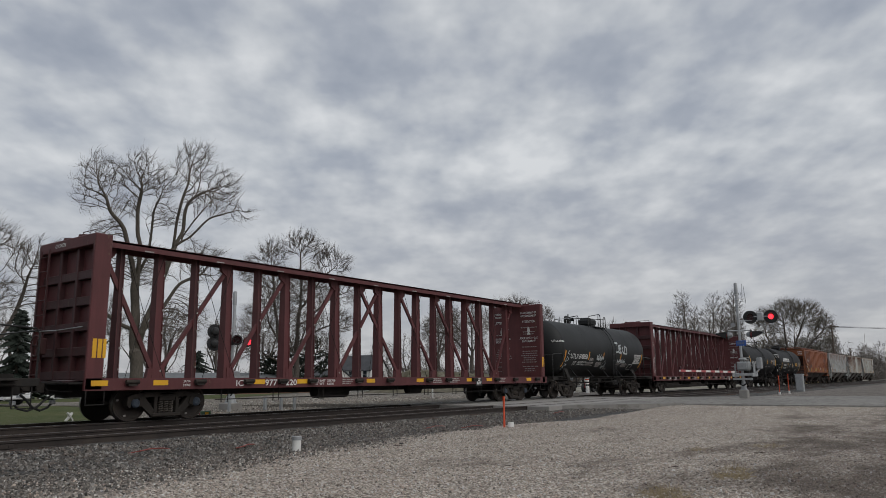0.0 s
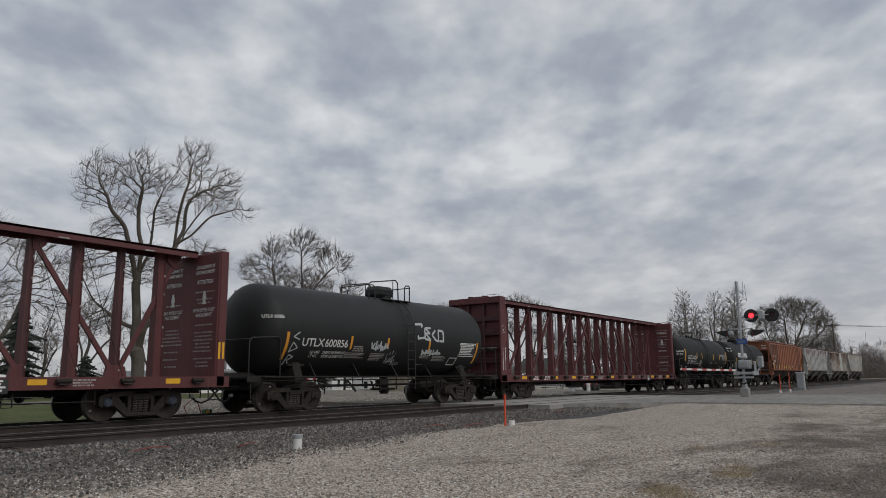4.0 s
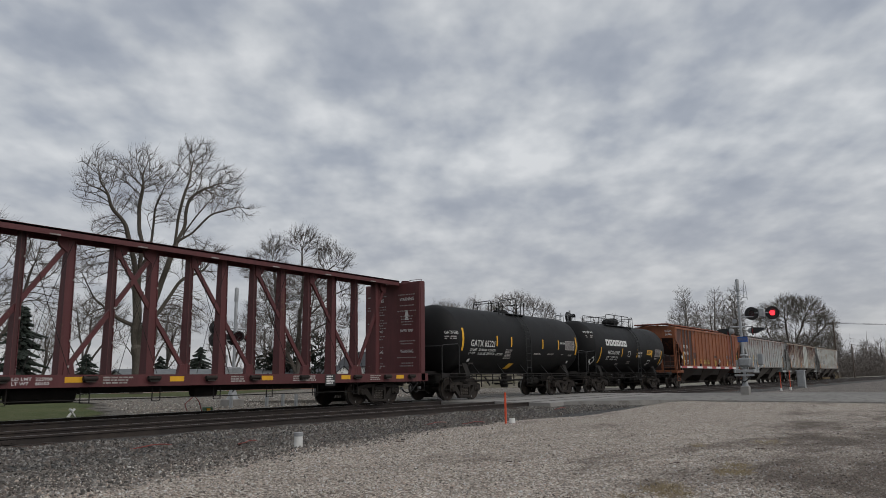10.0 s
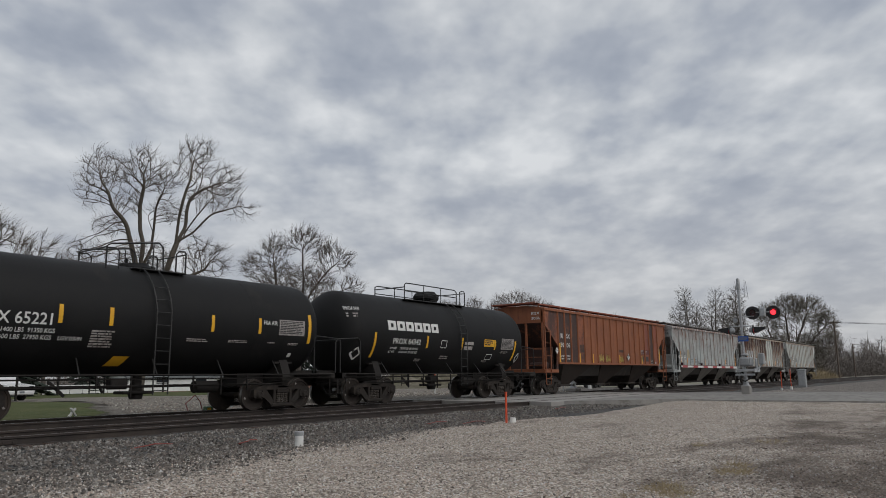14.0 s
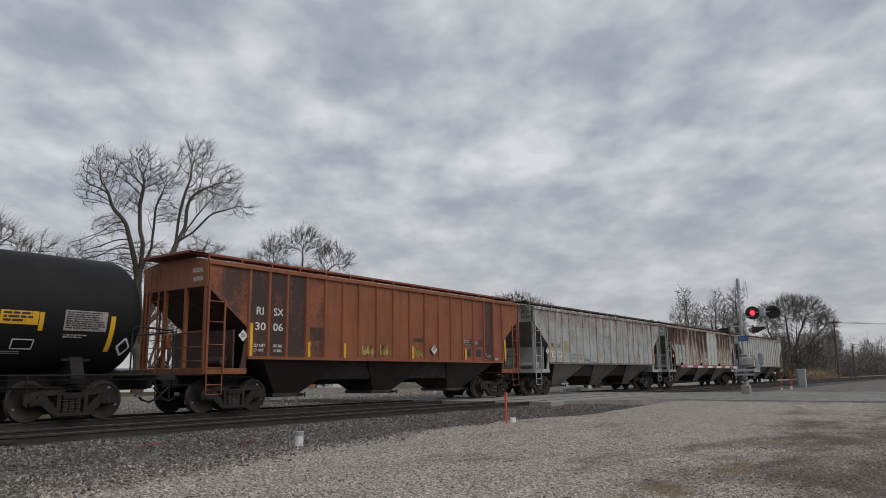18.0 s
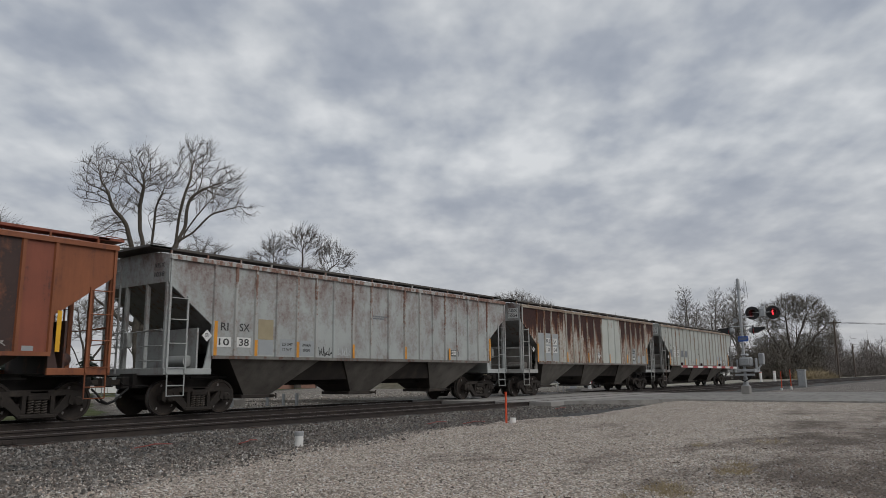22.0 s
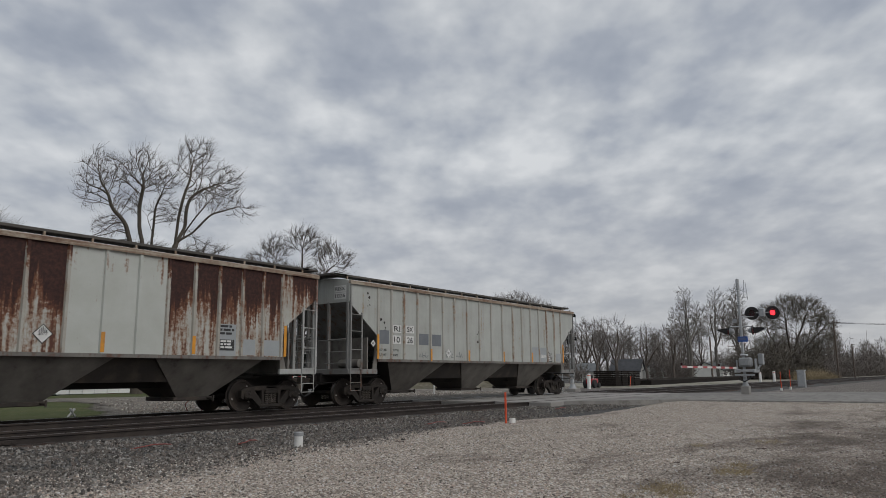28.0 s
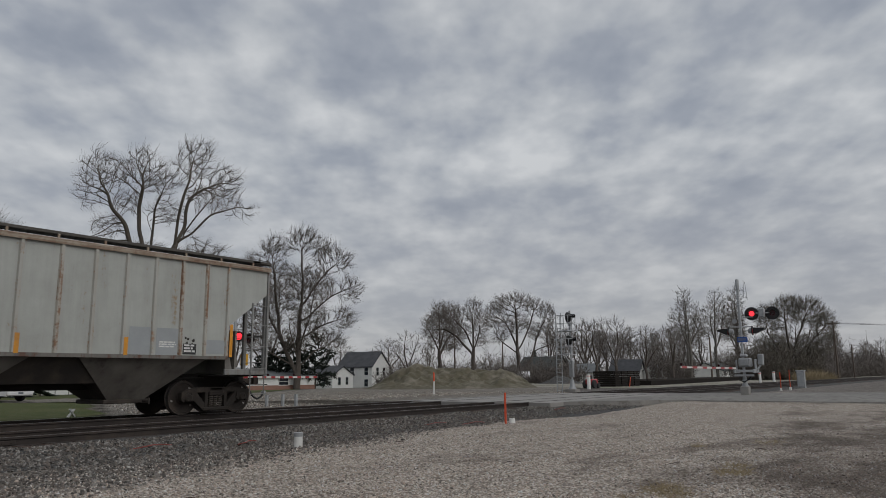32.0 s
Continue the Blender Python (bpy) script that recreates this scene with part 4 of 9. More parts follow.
# ---- rolling stock: each car's own space has its middle at x = 0, the rail top at z = 0 and the near side at -y ----
WHEEL_R = 0.457
MOVING = []      # (car, its place along the track at the start)
TURNING = []     # (wheelset, x, its car's start)


def wheel_meshes():
    """The outer face of a wheel looks along -y; the far wheel is the same mesh turned about."""
    prof = [(0.683, 0.10), (0.683, 0.475), (0.70, 0.484), (0.715, 0.470), (0.722, 0.459), (0.815, 0.455), (0.818, 0.452), (0.818, 0.395), (0.795, 0.385), (0.775, 0.30), (0.765, 0.18), (0.80, 0.135), (0.835, 0.125), (0.835, 0.02)]
    w = Shape().lathe([(-a, r) for a, r in prof[::-1]], 36)
    axle = Shape().lathe([(-1.06, 0.075), (-0.9, 0.085), (-0.68, 0.085), (-0.3, 0.078), (0.3, 0.078), (0.68, 0.085), (0.9, 0.085), (1.06, 0.075)], 14)
    tread = Shape().lathe([(-0.810, 0.4565), (-0.724, 0.4600)], 36)
    tread.f = tread.f[:-2]
    cap = Shape().lathe([(-a, r) for a, r in ((1.13, 0.01), (1.13, 0.085), (1.10, 0.115), (1.02, 0.115))], 16)
    for k in range(3):
        a = k * math.tau / 3
        cap.box(math.cos(a) * 0.06 - .018, math.cos(a) * 0.06 + .018, -1.145, -1.12, math.sin(a) * 0.06 - .018, math.sin(a) * 0.06 + .018, .004)
    spots = Shape()
    for a in (0.6, 2.9, 4.4):
        c, d = math.cos(a) * 0.33, math.sin(a) * 0.33
        spots.box(c - .035, c + .03, -0.792, -0.787, d - .02, d + .025, .002)
    return w.mesh("wheel"), axle.mesh("wheelset"), tread.mesh("tread"), cap.mesh("bearing_cap"), spots.mesh("chalk_mark")


WHEELS, AXLE, TREADS, CAPS, SPOTS = wheel_meshes()
CAPS_BLUE = CAPS.copy()


def side_frame_shape():
    s = Shape()
    y0, y1 = -0.075, 0.075
    s.prism([(-1.10, .60), (-1.02, .66), (-.62, .73), (.62, .73), (1.02, .66), (1.10, .60), (1.10, .50), (1.0, .49), (.72, .60), (-.72, .60), (-1.0, .49), (-1.10, .50)], y0, y1)
    for e in (-1, 1):
        s.prism([(e * 1.10, .50), (e * 1.10, .40), (e * 1.02, .34), (e * .98, .50)], y0, y1)
        s.prism([(e * .78, .62), (e * .64, .62), (e * .30, .22), (e * .30, .10), (e * .40, .12), (e * .78, .44)], y0 + .01, y1 - .01)
        s.prism([(e * .36, .62), (e * .27, .62), (e * .27, .20), (e * .36, .20)], y0, y1)
        s.prism([(e * .80, .60), (e * .70, .60), (e * .66, .42), (e * .78, .36)], y0 - .02, y1)
    s.box(-.42, .42, y0 - .02, y1 + .02, .09, .20, .03)
    s.box(-.24, .24, y0 - .03, y1, .50, .63, .02)
    for k in range(2):
        s.box(-.20, .20, y0 - .01, y1, .655 + .0 * k, .715, .015)
    return s.mesh("side_frame")


SIDE_FRAME = side_frame_shape()


SPRING_COIL = Shape().tube([(.058 * math.cos(a * .9), -.02 + .058 * math.sin(a * .9), .20 + .30 * a / 36) for a in range(37)], .017, 5).mesh("spring")
BOLSTER = Shape().box(-.20, .20, -1.02, 1.02, .40, .60, .03).box(-.22, .22, -.45, .45, .42, .70, .03).mesh("bolster")
BRAKE = Shape().box(-.06, .06, -.95, .95, .34, .44, .01).mesh("brake_beam")


def truck(car, xc, start, caps=None):
    """A two-axle truck: bolster, side frames with springs, wheelsets that roll."""
    part("bolster", BOLSTER, IRON, car, at=(xc, 0, 0))
    for s in (-1, 1):
        f = part("side_frame", SIDE_FRAME, IRON, car, at=pose(xc, s * 1.0, 0, 0, 0, 0 if s < 0 else 180))
        for k in (-.15, 0, .15):
            part("spring", SPRING_COIL, SPRING, f, at=(k, 0, 0))
        part("brake_beam", BRAKE, IRON, car, at=(xc + s * 0.38, 0, 0.0))
    for s in (-1, 1):
        w = part("wheelset", AXLE, IRON, car, at=(xc + s * 0.889, 0, WHEEL_R))
        for turn in (0, 180):
            part("wheel", WHEELS, WHEEL, w, at=pose(0, 0, 0, 0, 0, turn))
            part("tread", TREADS, TREAD, w, "wheel tread polished by the rail", at=pose(0, 0, 0, 0, 0, turn))
            part("bearing_cap", CAPS_BLUE if caps else CAPS, caps or IRON, w, at=pose(0, 0, 0, 0, 0, turn))
        tagged(part("chalk_mark", SPOTS, WHITE_WORN, w, "pale chalk marks on the wheel plate"), kind="stuff")
        TURNING.append((w, xc + s * 0.889))


def coupler(car, x, e, hose=True):
    """Draft gear, knuckle and air hose at the end x, pointing to e."""
    s = Shape().box(min(x - e * .5, x + e * .18), max(x - e * .5, x + e * .18), -.17, .17, .70, 1.02, .03)
    part("draft_gear", s, UNDER, car)
    k = Shape().box(min(x + e * .1, x + e * .62), max(x + e * .1, x + e * .62), -.07, .07, .80, .95, .02)
    k.prism([(x + e * .55, -.16), (x + e * .72, -.17), (x + e * .78, -.05), (x + e * .72, .13), (x + e * .56, .14)], .76, .99, "z")
    part("knuckle_coupler", k, IRON, car, "rusty knuckle coupler")
    if hose:
        pts = [(x + e * .1, -.35, .72), (x + e * .25, -.34, .60), (x + e * .42, -.30, .42), (x + e * .62, -.26, .34), (x + e * .80, -.22, .40), (x + e * .92, -.20, .52)]
        h = part("air_hose", Shape().tube(pts, .028, 8), RUBBER, car, "drooping black air brake hose")
        part("hose_fitting", Shape().box(min(x + e * .86, x + e * .98), max(x + e * .86, x + e * .98), -.25, -.14, .48, .58, .015), GALV, h)
    lever = Shape().tube([(x + e * .12, -1.3, .78), (x + e * .16, -1.2, .78), (x + e * .2, -.3, .80), (x + e * .2, -.1, .9)], .014, 6)
    part("uncoupling_lever", lever, UNDER, car)


def ladder(parent, p, q, width_axis, width, rungs, material, name="ladder", rail=0.02):
    """Two stiles from p to q and rungs between, spread along x or y."""
    o = Vector((width, 0, 0)) if width_axis == "x" else Vector((0, width, 0))
    p, q = Vector(p), Vector(q)
    s = Shape().bar(p, q, rail * 2.2, rail * 1.6)
    if width:
        s.bar(p + o, q + o, rail * 2.2, rail * 1.6)
    L = part(name, s, material, parent)
    for i in range(rungs):
        a = p.lerp(q, (i + 0.5) / rungs)
        part("rung", Shape().tube([a, a + o], rail * 0.7, 6), material, L)
    return L


def brake_wheel(car, x, y, z, e, material):
    ring = [(x, y + .26 * math.cos(a * math.tau / 20), z + .26 * math.sin(a * math.tau / 20)) for a in range(21)]
    s = Shape().tube(ring, .017, 6)
    for k in range(4):
        a = k * math.tau / 4
        s.tube([(x - e * .04, y, z), (x, y + .26 * math.cos(a), z + .26 * math.sin(a))], .012, 5)
    w = part("brake_wheel", s, material, car, "hand brake wheel")
    part("brake_box", Shape().box(min(x - e * .05, x - e * .22), max(x - e * .05, x - e * .22), y - .13, y + .13, z - .22, z + .2, .03), material, car)


# ---- centerbeam flatcars ----
def centerbeam(start, winches, seed, stripes, label):
    L = 11.36
    car = thing("centerbeam_flatcar", label, "railway flatcar", "train cars")
    MOVING.append((car, start))
    for s in (-1, 1):
        sill = part("side_sill", Shape().prism([(s * 1.42, .79), (s * 1.42, 1.08), (s * 1.32, 1.08), (s * 1.30, 1.04), (s * 1.39, 1.02), (s * 1.39, .82), (s * 1.30, .80)], -L, L, "x"), MAROON, car)
        for x in winches:
            part("winch", Shape().box(x - .13, x + .13, s * 1.43, s * 1.52, .90, 1.04, .02).lathe([(x - .17, .055), (x + .17, .055)], 12, "x", (0, s * 1.5, .99)), IRON, sill, "grimy load winch on the sill")
    part("deck", Shape().prism([(-1.32, 1.05), (-1.32, 1.07), (-.4, 1.03), (.4, 1.03), (1.32, 1.07), (1.32, 1.05), (.4, .99), (-.4, .99)], -L + .1, L - .1, "x"), MAROON_DARK, car)
    part("center_sill", Shape().prism([(-.38, .62), (.38, .62), (.38, 1.0), (-.38, 1.0)], -L + .2, L - .2, "x"), UNDER, car)
    for k in range(9):
        x = -8.8 + k * 2.2
        part("cross_bearer", Shape().prism([(-1.38, .82), (1.38, .82), (1.38, .98), (-1.38, .98)], x - .06, x + .06, "x"), UNDER, car)
    R0, R1 = -L + .35, L - .50
    chord = part("top_chord", Shape().prism([(-.42, 4.60), (.42, 4.60), (.42, 4.65), (.10, 4.68), (-.10, 4.68), (-.42, 4.65)], R0, R1, "x"), MAROON, car)
    for s in (-1, 1):
        part("chord_lip", Shape().prism([(s * .42, 4.47), (s * .42, 4.66), (s * .39, 4.66), (s * .39, 4.47)], R0 + .01, R1 - .01, "x"), MAROON, chord)
    # posts: tapered, spread at the foot, wide and narrow by turns
    n, step = 18, 1.165
    xs = [-9.9 + i * step for i in range(n)]
    for i, x in enumerate(xs):
        w0, w1 = (.122, .098) if i % 2 else (.064, .052)
        y0, y1 = .15, .10
        # narrow posts take the darker maroon, which carries the shade of their sides
        web = part("post", Shape().add([(x - w0, -y0, 1.03), (x + w0, -y0, 1.03), (x + w0, y0, 1.03), (x - w0, y0, 1.03), (x - w1, -y1, 4.62), (x + w1, -y1, 4.62), (x + w1, y1, 4.62), (x - w1, y1, 4.62)],
                                       [(0, 1, 5, 4), (1, 2, 6, 5), (2, 3, 7, 6), (3, 0, 4, 7), (3, 2, 1, 0), (4, 5, 6, 7)]), MAROON if i % 2 else MAROON_DARK, car)
        for e in (-1, 1):
            part("flange", Shape().add([(x + e * w0 - .008, -y0 - .03, 1.03), (x + e * w0 + .008, -y0 - .03, 1.03), (x + e * w0 + .008, y0, 1.03), (x + e * w0 - .008, y0, 1.03), (x + e * w1 - .008, -y1 - .03, 4.62), (x + e * w1 + .008, -y1 - .03, 4.62), (x + e * w1 + .008, y1, 4.62), (x + e * w1 - .008, y1, 4.62)],
                                       [(0, 1, 5, 4), (1, 2, 6, 5), (2, 3, 7, 6), (3, 0, 4, 7), (3, 2, 1, 0), (4, 5, 6, 7)]), MAROON, web)
        spots = Shape()
        rng = random.Random(seed * 50 + i)
        for k in range(6):
            z = 1.3 + k * .52 + rng.uniform(-.08, .08)
            y = -.18 + (z - 1.03) / 3.6 * .05
            xr = x + w0 + (w1 - w0) * (z - 1.03) / 3.6
            if rng.random() < .7:
                spots.add([(xr - .03, y - .004, z), (xr + .012, y - .004, z), (xr + .012, y - .004, z + .06), (xr - .03, y - .004, z + .05)], [(0, 1, 2, 3)])
        if spots.v:
            tagged(part("worn_spot", spots, WHITE_WORN, web, "paint worn to bright metal"), kind="stuff")
        if i % 2 == 0:
            part("worn_edge", Shape().box(x + .45, x + .72, -.424, -.420, 4.475, 4.51), WHITE_WORN, chord, "paint worn to bright metal by straps")
    # braces lean towards the middle, and cross there
    def brace(a, b):
        s = Shape()
        s.bar((a, -.10, 1.10), (b, -.05, 4.45), .08, .115)
        br = part("brace", s, MAROON, car)
        d = 1 if b > a else -1
        g = Shape().prism([(b, 4.6), (b - d * .36, 4.6), (b - d * .32, 4.30), (b - d * .12, 4.14), (b, 4.16)], -.13, -.03)
        part("gusset", g, MAROON, br)
        g = Shape().prism([(a, 1.05), (a + d * .30, 1.05), (a + d * .24, 1.35), (a, 1.40)], -.17, -.03)
        part("gusset", g, MAROON, br)
    brace(xs[1], xs[0] - .55)
    for i in (1, 3, 5):
        brace(xs[i], xs[i + 2])
    brace(xs[7], xs[9])
    brace(xs[10], xs[8])
    for i in (10, 12, 14):
        brace(xs[i + 2], xs[i])
    brace(xs[16], xs[17] + .5)
    for i in (0, 2, 6, 8, 10, 12, 14, 15):
        x = xs[i]
        part("tie_cable", Shape().tube([(x, -.62, 1.1), (x + .5, -.42, 2.7), (x + 1.1, -.34, 4.4)], .008, 4), UNDER, car, "thin slack tie-down cable")
        part("tie_cable", Shape().tube([(x + 1.1, -.62, 1.1), (x + .6, -.44, 2.6), (x + .0, -.34, 4.4)], .008, 4), UNDER, car)
    # end bulkheads
    for e, E in ((-1, L), (1, L - .16)):
        a, b = sorted((e * (E - .24), e * (E - .30)))
        bulk = part("bulkhead", Shape().box(a, b, -1.38, 1.38, 1.05, 4.55, .01), MAROON, car)
        deep = .44 if e < 0 else .26
        for s in (-1, 1):
            c, d = sorted((e * E, e * (E - deep)))
            part("corner_post", Shape().box(c, d, min(s * 1.42, s * 1.32), max(s * 1.42, s * 1.32), .80, 4.58, .02), MAROON, car)
        c, d = sorted((e * (E - .12), e * (E - .28)))
        # ribs and stiffeners: the end wall's shade is put into the darker maroon
        for z in (1.05, 1.62, 2.22, 2.85, 3.5):
            part("rib", Shape().box(c, d, -1.32, 1.32, z, z + .22, .015), MAROON_DARK, bulk)
        c, d = sorted((e * E, e * (E - .28)))
        part("top_beam", Shape().box(c, d, -1.415, 1.415, 4.30, 4.59, .02), MAROON, bulk)
        c, d = sorted((e * (E - .10), e * (E - .28)))
        for y in (-.42, .42):
            part("stiffener", Shape().box(c, d, y - .06, y + .06, 1.05, 4.32, .015), MAROON_DARK, bulk)
        for y in (-.55, .2):
            part("lifting_lug", Shape().prism([(y - .22, 4.58), (y + .22, 4.58), (y + .15, 4.68), (y - .15, 4.65)], e * (E - .1), e * (E - .16), "x"), MAROON, bulk)
        part("grab_hoop", Shape().tube([(e * (E - .05), -1.3, 4.58), (e * (E - .05), -1.3, 4.68), (e * (E - .05), -.7, 4.68), (e * (E - .05), -.7, 4.58)], .012, 5), MAROON_DARK, bulk)
        part("end_platform", Shape().box(min(e * (E - .2), e * (E + .32)), max(e * (E - .2), e * (E + .32)), -1.3, 1.3, .94, .99, .01), UNDER, car)
        ladder(car, (e * (E + .06), .72, 1.0), (e * (E + .06), .72, 4.4), "y", .45, 9, MAROON_DARK)
        part("end_handrail", Shape().tube([(e * (E + .06), -1.2, 2.30), (e * (E + .10), 0, 2.26), (e * (E + .06), 1.2, 2.30)], .014, 6), GALV, car)
        brake_wheel(car, e * (E + .28), .55, 1.9, e, MAROON_DARK) if e < 0 else None
        coupler(car, e * (L + .1), e)
        st = Shape().tube([(e * (E - .05), -1.40, .80), (e * (E - .05), -1.42, .46), (e * (E - .50), -1.42, .46), (e * (E - .50), -1.40, .80)], .018, 6)
        part("stirrup_step", st, UNDER, car)
        truck(car, e * 8.95, start, CAP_BLUE if seed == 1 else None)
    # underframe gear
    part("air_reservoir", Shape().lathe([(-.8, .05), (-.75, .2), (.75, .2), (.8, .05)], 16, "x", (-2.4, -.5, .62)), UNDER, car)
    part("brake_cylinder", Shape().lathe([(-.4, .05), (-.36, .16), (.36, .16), (.4, .05)], 14, "x", (2.0, -.6, .62)), UNDER, car)
    for k in range(9):
        x = -7.4 + k * 1.85
        s = Shape().tube([(x, -1.28, .80), (x, -1.28, .42), (x + .22, -1.28, .42), (x + .22, -1.28, .80)], .016, 5)
        part("hanger", s, UNDER, car)
    part("brake_rod", Shape().tube([(-7.6, -1.28, .50), (0, -1.28, .49), (7.6, -1.28, .50)], .014, 5), UNDER, car)
    for x in stripes:
        part("reflector", strip(Shape(), x - .21, x + .21, .90, 1.03, y=-1.42), YELLOW, car, "yellow reflective strip")
    return car


def bulkhead_print(car, e, french):
    """White lettering in two columns on the inner face of the end wall, seen through the frame."""
    rows = [("CHARGEMENT ET", 4.14, .10), ("DECHARGEMENT", 3.99, .10), ("ATTENTION", 3.70, .12), ("POUR EVITER TOUT", 2.90, .10), ("BASCULEMENT", 2.76, .10)] if french else [("WARNING", 3.86, .13), ("SAFETY FIRST", 2.66, .10), ("WARNING", 1.86, .12)]
    rng = random.Random(7 if french else 9)
    small = Shape()
    for mid in (-.76, .76):
        for w, z, h in rows:
            co, fs = LETTERS[w]
            k = h * .8
            width = co[:, 0].max() * k
            part("lettering", Shape().add([(e, mid - u * k + width / 2, z + v * h) for u, v in co], fs), WHITE, car)
        for k in range(27):
            z = 1.35 + k * .105
            if any(abs(z - r[1]) < .15 for r in rows) or rng.random() < .22:
                continue
            half = rng.uniform(.25, .50)
            y = mid + half
            while y > mid - half:
                w = rng.uniform(.03, .12)
                small.add([(e, y, z), (e, y - w, z), (e, y - w, z + .04), (e, y, z + .04)], [(0, 1, 2, 3)])
                y -= w + .03
        s = Shape()
        for a, b in ((3.25, 3.5), (3.12, 3.25)):
            s.add([(e, mid + .10, a), (e, mid - .10, a), (e, mid - .03, b), (e, mid + .05, b)], [(0, 1, 2, 3)])
        part("pictogram", s, WHITE, car)
    part("small_print", small, WHITE_WORN, car)


ic = centerbeam(20.24, (-10.2, -8.25, -6.62, -5.36, -4.15, -2.0, -.4, 1.9, 3.15, 5.0, 6.75, 8.3, 10.3), 1, (-11.0, -9.38, -6.2, -4.52, -1.36, 1.4, 4.7, 6.2, 9.6), "dark red centerbeam flatcar running empty, with crossed braces and end walls")
for w, x, z, h, wd in (("IC", -7.02, .85, .17, .26), ("977", -5.98, .85, .18, .45), ("220", -5.19, .85, .18, .44), ("LD LMT", -3.95, .95, .07, .42), ("223700", -3.45, .95, .07, .36), ("LT WT", -3.95, .85, .07, .36), ("62300", -3.45, .85, .07, .30), ("JACK", -8.72, .96, .06, .22), ("HERE", -8.72, .87, .06, .22)):
    lettered("lettering", w, WHITE, ic, x, z, h, y=-1.42, width=wd)
for x0, x1, i in ((-2.75, -2.2, 1), (2.2, 2.9, 2), (3.3, 4.0, 3), (7.0, 7.6, 4)):
    part("small_print", bars(x0, x1, .84, 1.03, 3, i, y=-1.42), WHITE_WORN, ic)
part("reflector", strip(Shape(), -11.24, -11.14, 1.56, 2.02, y=-1.42), YELLOW, ic)
part("reflector", strip(Shape(), -11.11, -11.01, 1.56, 2.02, y=-1.42), YELLOW, ic)
part("reflector", strip(Shape(), -10.98, -10.90, 1.56, 2.02, y=-1.42), YELLOW, ic)
part("reflector", strip(Shape(), 10.95, 11.02, 1.56, 2.02, y=-1.42), YELLOW, ic)
part("reflector", strip(Shape(), 11.08, 11.15, 1.56, 2.02, y=-1.42), YELLOW, ic)
for w, z, h in (("IC", 3.72, .16), ("9772", 3.50, .16)):
    co, fs = LETTERS[w]
    part("lettering", Shape().add([(-11.375 + .32, -.95 + .0 - u * -h * .7 + .0, z + v * h) for u, v in co * np.array([-1, 1])], [f[::-1] for f in fs]), WHITE, ic)
co, fs = LETTERS["CAUTION"]
for car_ in (ic,):
    part("lettering", Shape().add([(-11.365, .55 - u * .085, 4.40 + v * .1) for u, v in co], fs), WHITE, car_)
bulkhead_print(ic, 10.894, True)
panel = part("data_panel", strip(Shape(), 5.15, 5.6, .72, 1.05, y=-1.432), INK, ic, "black data panel with white lines")
part("small_print", bars(5.2, 5.55, .75, 1.02, 4, 5, y=-1.437), WHITE, panel)

aok = centerbeam(57.42, (-10.2, -8.85, -7.8, -6.7, -5.3, -3.7, -1.75, -.1, 1.6, 3.1, 5.0, 7.4, 8.95, 10.3), 2, (-9.4, -6.3, -4.3, -2.1, 0.6, 3.6, 6.9, 9.7), "dark red centerbeam flatcar with warning notices on its end wall")
for w, x, z, h, wd in (("AOK", -8.6, .85, .18, .55), ("28277", -7.55, .85, .18, .62), ("225900", -2.95, .95, .07, .36), ("60100", -2.95, .85, .07, .30), ("LD LMT", -3.45, .95, .07, .42), ("LT WT", -3.45, .85, .07, .36)):
    lettered("lettering", w, WHITE, aok, x, z, h, y=-1.42, width=wd)
for x0, x1, i in ((-1.4, -.6, 1), (2.3, 2.9, 2), (4.6, 5.6, 3), (8.1, 8.7, 4)):
    part("small_print", bars(x0, x1, .84, 1.03, 3, i, y=-1.42), WHITE_WORN, aok)
for x in (-11.22, -11.02):
    part("stripe", strip(Shape(), x - .015, x + .015, 1.30, 2.30, y=-1.42), WHITE, aok)
sq = part("plate_mark", strip(Shape(), -11.28, -10.98, 2.95, 3.27, y=-1.42), WHITE_WORN, aok, "square white stencil frame")
part("plate_ground", strip(Shape(), -11.26, -11.0, 2.97, 3.25, y=-1.424), MAROON, sq)
lettered("lettering", "C", WHITE, sq, -11.17, 3.02, .1, y=-1.424)
panel = part("data_panel", strip(Shape(), 5.95, 6.4, .70, 1.06, y=-1.432), INK, aok, "black data panel with white lines")
part("small_print", bars(6.0, 6.35, .73, 1.02, 4, 5, y=-1.437), WHITE, panel)
bulkhead_print(aok, 10.894, False)


# ---- tank cars ----
def tank_shape(half, r, zc, head=0.72, n=48):
    ring = []
    for i in range(1, 11):
        a = i / 10 * math.pi / 2
        ring.append((-half + head * (1 - math.sin(math.pi / 2 - a)), r * math.sin(a) ** 0.9))
    prof = [(-half, 0.01)] + ring + [(x, r) for x in (-half * .6, -half * .2, half * .2, half * .6)] + [(-x, q) for x, q in ring[::-1]] + [(half, 0.01)]
    return Shape().lathe(prof, n, "x", (0, 0, zc))


